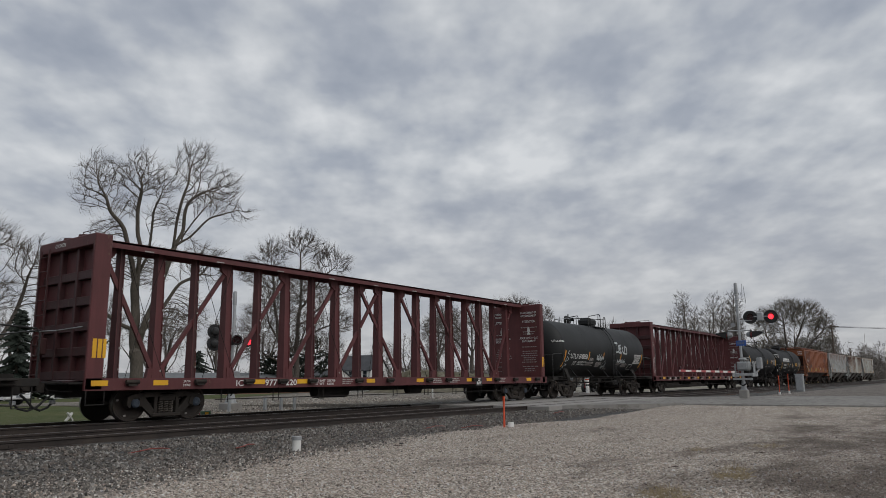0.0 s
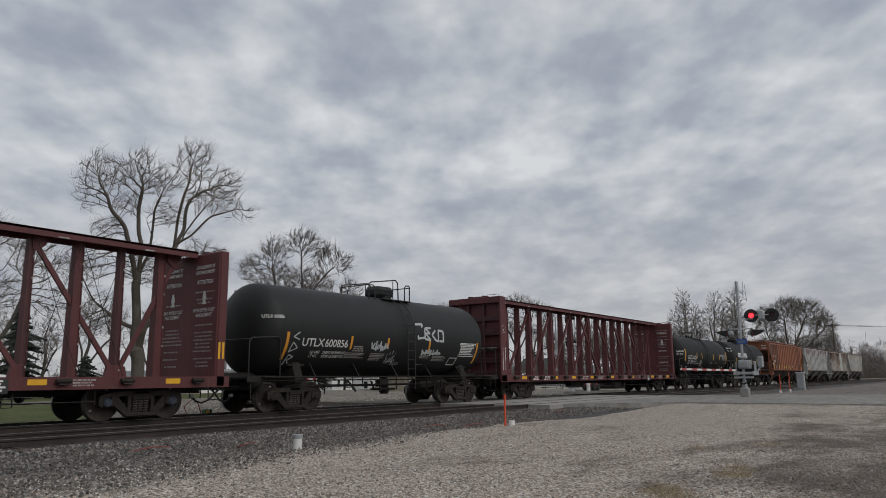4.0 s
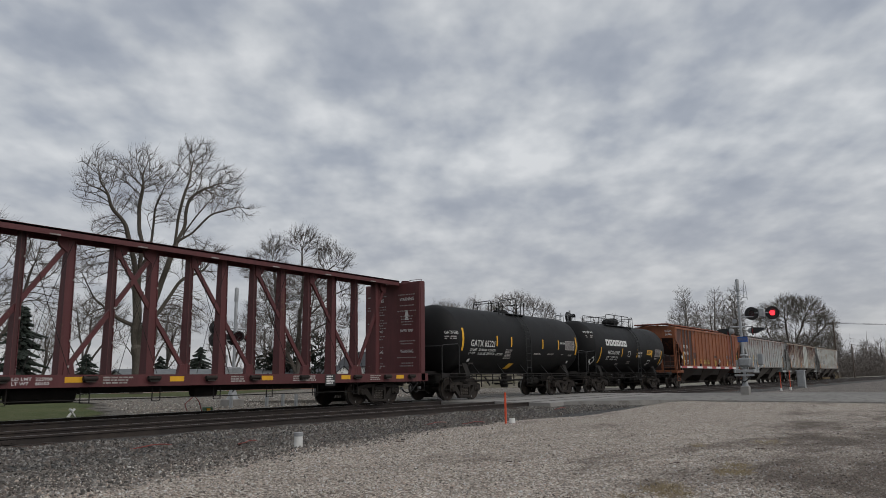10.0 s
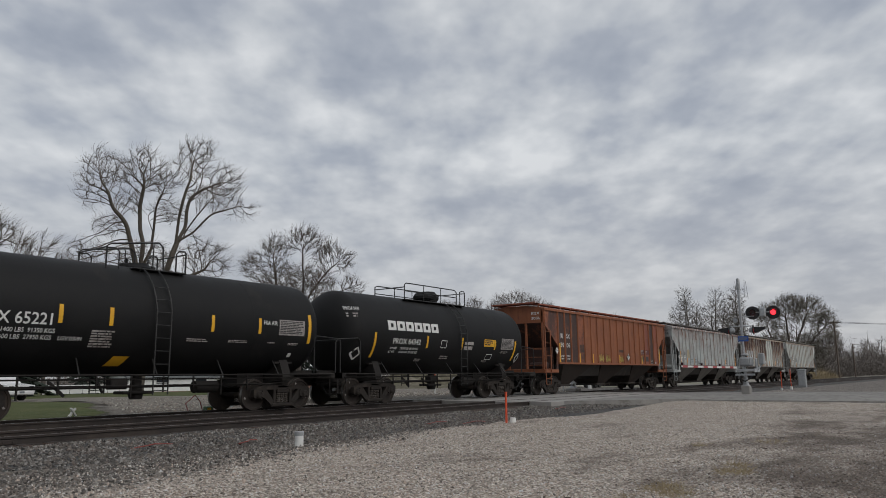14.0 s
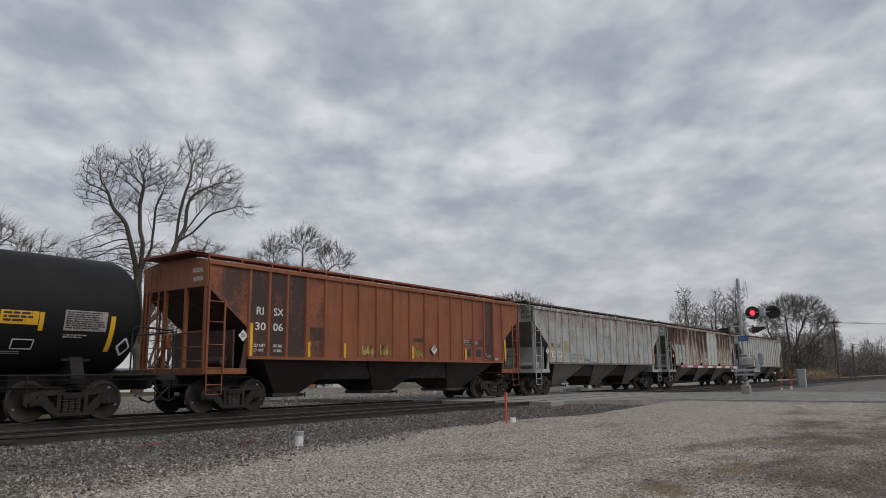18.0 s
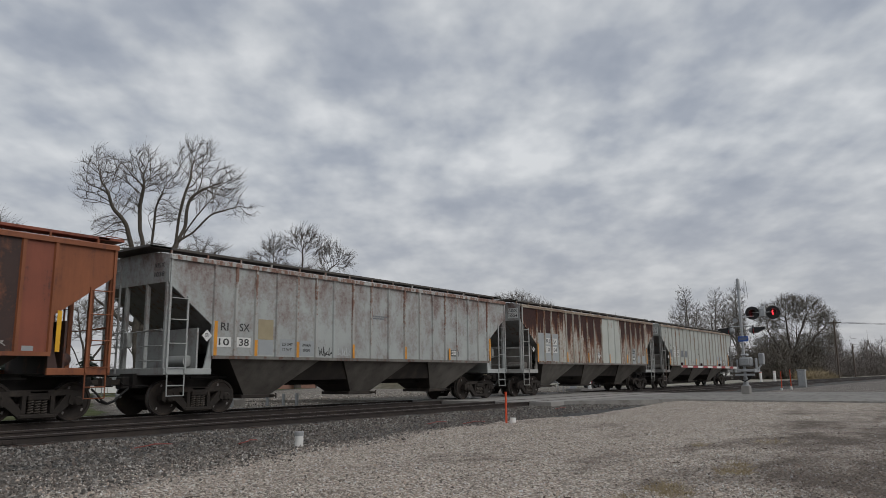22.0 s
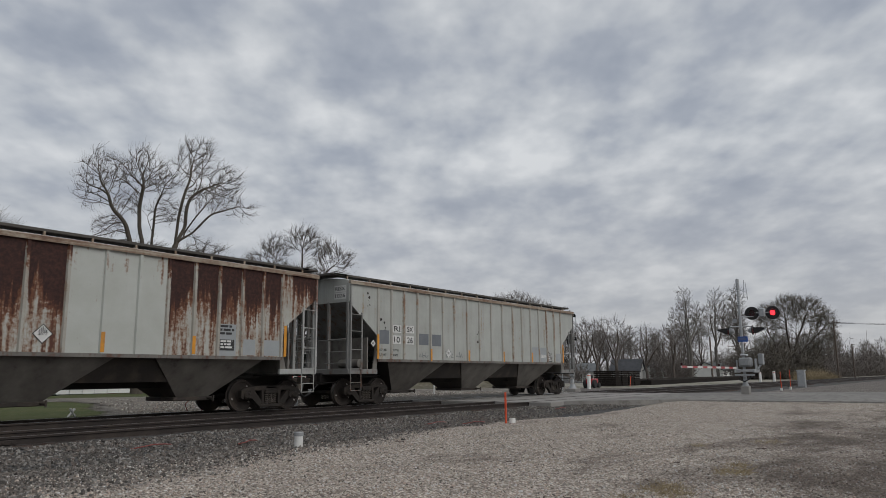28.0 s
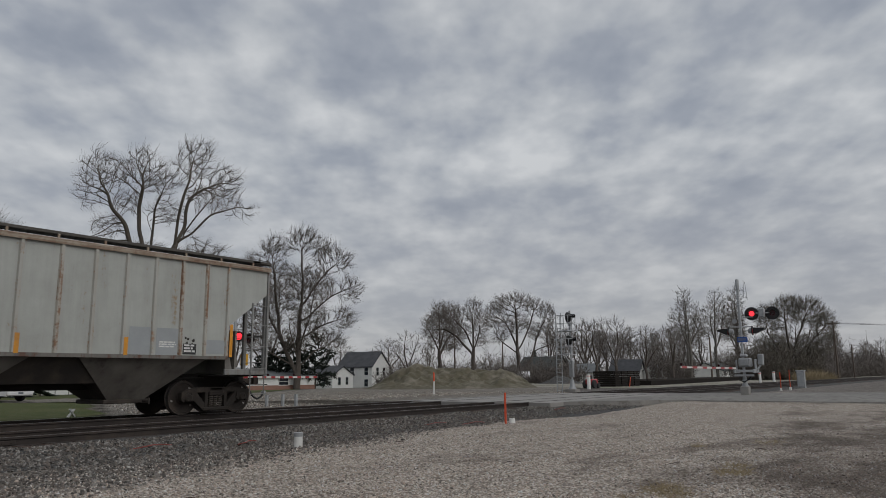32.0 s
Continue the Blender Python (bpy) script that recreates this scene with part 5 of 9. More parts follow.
def tank_car(start, half, r, zc, paint, trucks, label, dome_x, platform, ladder_x, rail_half, running=1.07, big_platform=False, rail_from=None, low_lid=False):
    car = thing("tank_car", label, "railway tank car", "train cars")
    MOVING.append((car, start))
    shell = part("tank", tank_shape(half, r, zc), paint, car)
    for x in (-half * .46, half * .02, half * .5):
        part("weld_band", Shape().lathe([(x - .02, r + .001), (x, r + .004), (x + .02, r + .001)], 48, "x", (0, 0, zc)), paint, shell)
    top = zc + r
    # manway, platform and rails
    lid = .14 if low_lid else .44
    part("manway", Shape().lathe([(top - .15, .40), (top + lid - .14, .40), (top + lid - .10, .36), (top + lid - .02, .30), (top + lid, .02)], 22, "z", (dome_x, 0, 0)), paint, car, "round manway housing")
    if low_lid:
        part("lid_bolts", Shape().box(dome_x - .5, dome_x + .5, -.12, .12, top - .03, top + .10, .03).tube([(dome_x - .3, 0, top + .1), (dome_x - .3, 0, top + .24)], .04, 7), paint, car)
    else:
        part("valve_box", Shape().box(dome_x - .62, dome_x + .38, -.40, .40, top - .03, top + (.44 if not big_platform else .36), .14), paint, car, "rounded housing over the valves")
    p0, p1 = platform
    for s in (-1, 1):
        y0, y1 = sorted((s * .28, s * .78))
        part("platform", Shape().box(p0, p1, y0, y1, top - .13, top - .09, .01), BLACKRAIL, car)
        part("platform_bracket", Shape().bar((p0 + .2, s * .5, top - .42), (p0 + .2, s * .76, top - .1), .05).bar((p1 - .2, s * .5, top - .42), (p1 - .2, s * .76, top - .1), .05), BLACKRAIL, car)
        h = .62
        base = top - .1
        if big_platform:
            r1 = Shape().tube([(p0, s * .76, base), (p0, s * .76, base + h * .9), (p0 + .12, s * .76, base + h), (p1 - .75, s * .76, base + h), (p1 - .6, s * .76, base + h * .85), (p1 - .6, s * .76, base)], .022, 7)
            hr = part("handrail", r1, BLACKRAIL, car)
            part("mid_rail", Shape().tube([(p0, s * .76, base + h * .5), (p1 - .6, s * .76, base + h * .5)], .018, 6), BLACKRAIL, hr)
            for f in (.35, .68):
                x = p0 + f * (p1 - p0 - .6)
                part("stanchion", Shape().tube([(x, s * .76, base), (x, s * .76, base + h)], .018, 6), BLACKRAIL, hr)
            part("grab_hoop", Shape().tube([(p1 - .35, s * .76, base), (p1 - .35, s * .76, base + h * .92), (p1 - .25, s * .76, base + h), (p1 - .05, s * .76, base + h), (p1, s * .76, base + h * .9), (p1, s * .76, base)], .022, 7), BLACKRAIL, hr)
        else:
            r0 = rail_from
            hr = part("handrail", Shape().tube([(r0, s * .7, base - .12), (r0, s * .7, base + h * .78), (r0 + .1, s * .7, base + h * .9), (p1 - .85, s * .7, base + h + .14), (p1 - .72, s * .7, base + h + .04), (p1 - .68, s * .7, base)], .024, 7), BLACKRAIL, car, "bent pipe handrail beside the manway")
            part("low_hoop", Shape().tube([(r0, s * .7, base + h * .72), (r0 + .24, s * .7, base + h * .74), (r0 + .34, s * .7, base + h * .6), (r0 + .34, s * .7, base - .1)], .020, 6), BLACKRAIL, hr)
            part("stanchion", Shape().tube([(p1 - 1.0, s * .7, base), (p1 - 1.0, s * .7, base + h + .08)], .018, 6), BLACKRAIL, hr)
            part("grab_hoop", Shape().tube([(p1 - .30, s * .7, base), (p1 - .30, s * .7, base + h * .84), (p1 - .22, s * .7, base + h * .98), (p1 - .04, s * .7, base + h), (p1, s * .7, base + h * .9), (p1, s * .7, base)], .024, 7), BLACKRAIL, hr)
    q0 = p0 if big_platform else rail_from
    part("end_rail", Shape().tube([(q0, -.72, top + .36), (q0, .72, top + .36)], .02, 6).tube([(p1, -.72, top + .44), (p1, .72, top + .44)], .02, 6), BLACKRAIL, car)
    # side ladder follows the shell
    for s in (-1, 1):
        lad = Shape()
        for dx in (0, .42):
            pts = [(ladder_x + dx, s * (r + .10), .56), (ladder_x + dx, s * (r + .10), zc + .2)]
            pts += [(ladder_x + dx, s * (r + .10) * math.cos(a), zc + (r + .10) * math.sin(a)) for a in (.35, .6, .85, 1.05)]
            lad.tube(pts, .02, 6)
        L = part("ladder", lad, BLACKRAIL, car)
        for i in range(9):
            z = .66 + i * .33
            y = (r + .10) if z < zc + .2 else math.sqrt(max(.01, (r + .10) ** 2 - (z - zc) ** 2))
            part("rung", Shape().tube([(ladder_x, s * y, z), (ladder_x + .42, s * y, z)], .013, 5), BLACKRAIL, L)
    # underframe
    for e in (-1, 1):
        a, b = sorted((e * (trucks - 1.15), e * (half + .55)))
        part("stub_sill", Shape().prism([(-.33, .68), (.33, .68), (.33, zc - r + .12), (-.33, zc - r + .12)], a, b, "x"), UNDER, car)
    for s in (-1, 1):
        part("running_board", Shape().box(-half - .1, half + .1, s * 1.47 - .16, s * 1.47 + .02, running - .035, running, .008), UNDER, car)
        part("side_rail", Shape().tube([(-rail_half, s * 1.50, running - .12), (rail_half, s * 1.50, running - .12)], .02, 6), UNDER, car)
        part("sill_pipe", Shape().tube([(-rail_half + 1.6, s * .9, running - .32), (rail_half - 1.6, s * .9, running - .30)], .03, 6), UNDER, car)
        for k in range(5):
            x = -half * .66 + k * half * .33
            part("shell_bracket", Shape().bar((x, s * 1.44, running - .02), (x + .12, s * (r * .69), zc - r * .72), .03), BLACKRAIL, car)
    for e in (-1, 1):
        xt = e * trucks
        for sd in (-1, 1):
            s = Shape().prism([(sd * .30, .80), (sd * 1.22, .86), (sd * 1.22, running), (sd * 1.02, zc - r * .68), (sd * .30, zc - r * .90)], xt - .16, xt + .16, "x")
            part("saddle", s, UNDER, car)
            part("saddle_plate", Shape().bar((xt - .34, sd * r * .62, zc - r * .76), (xt + .34, sd * r * .62, zc - r * .76), .30, .06), UNDER, car)
        a, b = sorted((e * (half - .45), e * (half + .62)))
        part("end_platform", Shape().box(a, b, -1.46, 1.46, running - .07, running - .01, .01), UNDER, car)
        part("end_sill", Shape().box(a, b, -1.47, -1.42, running - .16, running + .02, .008).box(a, b, 1.42, 1.47, running - .16, running + .02, .008), UNDER, car)
        for sd in (-1, 1):
            xo, xi = e * (half + .55), e * (half - .62)
            rail = Shape().tube([(xo, sd * 1.43, running), (xo, sd * 1.43, running + 1.0), (xo - e * .08, sd * 1.43, running + 1.12), (xi + e * .1, sd * 1.43, running + 1.18), (xi, sd * 1.43, running + 1.08), (xi, sd * 1.43, running)], .021, 7)
            part("end_handrail", rail, BLACKRAIL, car)
            part("stirrup_step", Shape().tube([(xo - e * .08, sd * 1.44, running - .1), (xo - e * .08, sd * 1.46, .44), (xo - e * .48, sd * 1.46, .44), (xo - e * .48, sd * 1.44, running - .1)], .018, 6), UNDER, car)
        part("cross_rail", Shape().tube([(e * (half + .55), -1.43, running + 1.08), (e * (half + .55), 1.43, running + 1.08)], .02, 6), BLACKRAIL, car)
        coupler(car, e * (half + .62), e)
        truck(car, xt, start)
    brake_wheel(car, -half - .45, .35, 1.95, -1, BLACKRAIL)
    # bottom outlet, heater pipes and rods
    part("bottom_outlet", Shape().lathe([(.42, .16), (.56, .2), (.8, .14), (zc - r + .1, .14)], 14, "z", (dome_x + .2, 0, 0)).box(dome_x - .3, dome_x + .6, -.25, .25, .56, .64, .02), UNDER, car)
    part("brake_cylinder", Shape().lathe([(-.4, .05), (-.36, .17), (.36, .17), (.4, .05)], 14, "x", (dome_x + 2.0, -.5, .72)), UNDER, car)
    for k in range(8):
        x = -half * .52 + k * half * .15
        part("hanger", Shape().box(x - .02, x + .02, -1.0, -.96, .50 + .11 * (k % 3), running - .04, .004), UNDER, car)
    part("brake_rod", Shape().tube([(-half * .6, -.98, .80), (half * .6, -.98, .78)], .016, 5), UNDER, car)
    part("brake_lever", Shape().bar((dome_x - 2.4, -.6, .92), (dome_x - 2.0, -.6, .56), .03, .07).bar((dome_x - 1.2, -.6, .9), (dome_x - 1.05, -.6, .62), .05), UNDER, car)
    part("lagging_box", Shape().box(dome_x - 1.0, dome_x - .55, -.9, -.6, .70, .98, .03), UNDER, car)
    return car


def tank_stripes(car, drum, items, material):
    for x, z0, z1, w in items:
        part("reflector", strip(Shape(), x - w / 2, x + w / 2, z0, z1, drum=drum), material, car, "vertical yellow reflective strip")


def data_plate(car, x0, x1, z0, z1, rows, seed, back=WHITE, ink=INK, **where):
    p = part("data_plate", strip(Shape(), x0, x1, z0, z1, **where), back, car, "stencilled data panel with rows of small print")
    k = dict(where)
    k["lift"] = 0.008
    part("small_print", bars(x0 + .04, x1 - .02, z0 + .03, z1 - .03, rows, seed, **k), ink, p)


UD = (1.47, 2.55)
utlx = tank_car(38.9, 6.1, 1.47, 2.55, TANK_GREEN, 4.52, "black tank car with white lettering and sprayed tags on its shell", .72, (.0, 1.6), .44, 6.2, rail_from=-.75)
for w, x, z, h, wd in (("UTLX", -4.59, 2.01, .25, .95), ("600856", -3.60, 2.01, .25, 1.05), ("LD LMT", -4.15, 1.80, .085, .42), ("200300 LB 90900 KG", -3.6, 1.80, .085, 1.02), ("LT WT", -4.15, 1.68, .085, .36), ("62700 LB 28400 KG", -3.6, 1.68, .085, .98)):
    lettered("lettering", w, WHITE, utlx, x, z, h, drum=UD, width=wd)
lettered("lettering", "UTLX", WHITE, utlx, -5.9, 2.82, .1, drum=(1.47, 2.55, 6.1), width=.2, lift=.012)
lettered("lettering", "600856", WHITE, utlx, -5.67, 2.82, .1, drum=(1.47, 2.55, 6.1), width=.3, lift=.012)
tank_stripes(utlx, UD, ((-5.2, 1.58, 2.42, .11), (-2.38, 1.96, 2.40, .1), (-.5, 2.05, 2.40, .1), (1.93, 1.96, 2.41, .1), (5.2, 1.58, 2.42, .11)), ORANGE_TAPE)
for x0, x1, z0, z1, r_, i in ((-2.55, -1.6, 1.66, 1.86, 4, 1), (-2.25, -1.6, 1.88, 2.08, 3, 2), (-1.3, -.5, 1.60, 1.86, 5, 3), (1.5, 2.2, 1.72, 1.86, 3, 4), (2.3, 3.2, 1.62, 1.84, 4, 5), (1.5, 2.1, 1.48, 1.52, 1, 6), (.0, .5, 1.46, 1.56, 2, 7)):
    part("small_print", bars(x0, x1, z0, z1, r_, i, drum=UD, lift=.006), WHITE_WORN, utlx)
data_plate(utlx, 3.96, 5.05, 1.86, 2.36, 7, 3, back=INK, ink=WHITE, drum=UD)
part("plate_frame", scrawl([(3.96, 1.86), (5.05, 1.86), (5.05, 2.36), (3.96, 2.36), (3.96, 1.86)], .03, drum=UD), WHITE, utlx)
part("plate_frame", scrawl([(3.45, 1.52), (3.95, 1.52), (3.95, 1.78), (3.45, 1.78), (3.45, 1.52)], .03, drum=UD), WHITE, utlx)
part("spray_tag", scrawl([(-4.75, 2.43), (-4.98, 2.28), (-4.72, 2.20)], .035, drum=UD), CHALK, utlx, "pale sprayed tag")
part("spray_tag", scrawl([(-4.95, 2.12), (-5.05, 1.82), (-4.74, 1.95), (-4.95, 2.12)], .035, drum=UD), CHALK, utlx)
part("spray_tag", scrawl([(-5.02, 1.44), (-4.98, 1.74), (-4.78, 1.68), (-4.95, 1.58), (-4.80, 1.42)], .035, drum=UD), CHALK, utlx)
part("spray_tag", scrawl(tag_strokes(-1.4, -.45, 1.93, 2.30, 4, 5), .055, drum=UD), CHALK, utlx, "pale sprayed tag")
part("spray_tag", scrawl(tag_strokes(-.4, .15, 1.45, 2.0, 4, 8), .018, drum=UD), CHALK, utlx, "thin scratched tag")
part("spray_tag", scrawl([(1.05, 2.98), (1.5, 3.0), (1.15, 2.45), (1.55, 2.5)], .085, drum=UD), CHALK, utlx, "large pale sprayed tag")
part("spray_tag", scrawl([(1.6, 2.85), (1.6, 2.45), (1.95, 2.42), (1.62, 2.66), (1.9, 2.68), (1.62, 2.86), (1.98, 2.88)], .08, drum=UD), CHALK, utlx)
part("spray_tag", scrawl([(2.25, 2.80), (2.02, 2.62), (2.28, 2.42), (2.45, 2.40), (2.45, 2.82), (2.75, 2.78), (2.78, 2.40), (2.5, 2.40)], .08, drum=UD), CHALK, utlx)
part("spray_tag", scrawl(tag_strokes(1.5, 2.7, 1.86, 2.1, 5, 12), .07, drum=UD), CHALK, utlx)

lead = tank_car(1.12, 6.1, 1.47, 2.55, TANK_GREEN, 4.52, "black tank car with a yellow strip near its end", .72, (.0, 1.6), .44, 6.2, rail_from=-.75)
tank_stripes(lead, UD, ((-5.2, 1.58, 2.42, .11), (5.2, 1.72, 2.62, .12), (2.3, 1.96, 2.4, .1)), YELLOW)

GD = (1.44, 2.50)
gatx = tank_car(76.27, 6.05, 1.44, 2.50, TANK_BLACK, 4.5, "dull black tank car with white lettering and yellow strips", .1, (-.42, 1.15), -.16, 6.2, rail_from=-1.15, low_lid=True)
for w, x, z, h, wd in (("GATX 65221", -4.56, 2.19, .27, 1.86), ("LD LMT", -4.56, 2.01, .10, .52), ("201400 LBS  91350 KGS", -3.9, 2.01, .10, 1.3), ("LT WT", -4.58, 1.86, .10, .45), ("61600 LBS  27950 KGS", -3.9, 1.86, .10, 1.25), ("LGV 03-91", -2.5, 1.86, .09, .55), ("FRA AIR", 3.38, 2.50, .12, .52)):
    lettered("lettering", w, WHITE, gatx, x, z, h, drum=GD, width=wd)
lettered("lettering", "GATX 65221", WHITE, gatx, -5.86, 2.66, .12, drum=(1.44, 2.50, 6.05), width=.40, lift=.012)
tank_stripes(gatx, GD, ((-5.13, 2.0, 2.92, .13), (-2.52, 2.24, 2.68, .1), (-1.3, 2.24, 2.68, .1), (1.62, 2.22, 2.67, .1), (3.25, 2.23, 2.68, .1), (5.22, 2.0, 2.89, .12)), YELLOW)
for x0, x1, z0, z1, r_, i in ((-1.75, -1.15, 1.70, 2.12, 7, 1), (.85, 1.7, 1.92, 2.02, 2, 2), (2.2, 2.9, 1.94, 2.02, 2, 3), (3.6, 3.9, 1.95, 2.0, 1, 4), (4.4, 4.9, 1.92, 2.0, 2, 5), (-4.2, -3.75, 1.46, 1.52, 2, 6), (-5.86, -5.5, 2.42, 2.58, 2, 7)):
    part("small_print", bars(x0, x1, z0, z1, r_, i, drum=GD + (6.05,), lift=.012), WHITE_WORN, gatx)
data_plate(gatx, 3.98, 5.0, 2.22, 2.68, 8, 4, back=WHITE_WORN, drum=GD)
part("warning_plate", strip(Shape(), -1.1, -.68, 1.28, 1.52, drum=(1.44, 2.5), lean=.12), YELLOW, gatx, "slanted yellow warning plate")
part("tag_plate", strip(Shape(), -4.46, -4.3, 1.56, 1.68, drum=GD), WHITE, gatx)
part("tag_plate", strip(Shape(), 4.55, 4.68, 1.58, 1.70, drum=GD), WHITE, gatx)

PD = (1.47, 2.53)
prox = tank_car(89.2, 6.0, 1.47, 2.53, TANK_BLACK, 4.2, "black tank car with bold white letters and a railed platform", .25, (-2.2, 1.86), .42, 6.2, big_platform=True)
# bold company name as plain blocks
for k in range(6):
    x = -3.95 + k * .51
    s = Shape()
    strip(s, x, x + .44, 2.60, 2.70, drum=PD, lift=.005, n=2)
    strip(s, x, x + .44, 2.84, 2.94, drum=PD, lift=.005, n=2)
    strip(s, x, x + .15, 2.70, 2.84, drum=PD, lift=.005, n=2)
    strip(s, x + .29, x + .44, 2.70, 2.84, drum=PD, lift=.005, n=2)
    part("name_block", s, WHITE, prox, "bold white block of the owner's mark")
for w, xx, z, h, wd in (("PROX 64342", -3.66, 2.12, .20, 1.6), ("LD LMT", -3.75, 1.93, .08, .38), ("196700 LB  89 250 KG", -3.2, 1.93, .08, 1.05), ("LT WT", -3.77, 1.80, .08, .32), ("66300 LB  30 050 KG", -3.2, 1.80, .08, 1.05)):
    lettered("lettering", w, WHITE, prox, xx, z, h, drum=PD, width=wd)
lettered("lettering", "PROX 64342", WHITE, prox, -5.72, 3.22, .12, drum=(1.47, 2.53, 6.0), width=.42, lift=.012)
tank_stripes(prox, PD, ((-4.62, 1.62, 2.48, .11), (-1.63, 2.02, 2.47, .1), (.69, 2.0, 2.48, .1), (3.17, 2.05, 2.46, .1), (4.85, 1.62, 2.46, .12)), YELLOW)
part("phone_plate", strip(Shape(), 2.30, 3.10, 2.17, 2.47, drum=PD), YELLOW, prox, "yellow plate with unreadable dark print")
part("small_print", bars(2.36, 3.0, 2.20, 2.44, 3, 3, drum=PD, lift=.009), INK, prox)
data_plate(prox, 3.68, 4.7, 2.08, 2.55, 8, 9, back=WHITE_WORN, drum=PD)
part("tag_plate", strip(Shape(), .85, 1.5, 2.2, 2.33, drum=PD), WHITE_WORN, prox)
part("tag_plate", strip(Shape(), .85, 1.45, 2.0, 2.15, drum=PD), WHITE_WORN, prox)
part("plate_frame", scrawl([(-.75, 2.05), (-.4, 2.05), (-.4, 2.32), (-.75, 2.32), (-.75, 2.05)], .025, drum=PD), WHITE, prox)
part("plate_frame", scrawl([(2.65, 1.65), (3.1, 1.65), (3.1, 1.85), (2.65, 1.85), (2.65, 1.65)], .025, drum=PD), WHITE, prox)
for x0, x1, z0, z1, i in ((-2.1, -1.7, 1.5, 1.62, 1), (-.6, .1, 1.6, 1.75, 2), (2.5, 2.9, 1.52, 1.6, 3), (3.7, 4.3, 1.9, 2.0, 4), (-5.72, -5.35, 2.95, 3.12, 5)):
    part("small_print", bars(x0, x1, z0, z1, 2, i, drum=PD + (6.0,), lift=.012), WHITE_WORN, prox)
for x_ in (-5.4, 5.25):
    part("placard", scrawl([(x_, 1.55), (x_ + .17, 1.75), (x_, 1.95), (x_ - .17, 1.75), (x_, 1.55)], .05, drum=PD + (6.0,)), WHITE, prox, "diamond hazard placard")


# ---- covered hopper cars ----
# where the side ribs stand, from end to end: wider bays in the middle
RIBS = (-6.90, -6.18, -5.48, -4.68, -3.88, -3.08, -2.30, -1.40, -.50, .42, 1.32, 2.21, 3.02, 3.82, 4.61, 5.40, 6.15, 6.86)


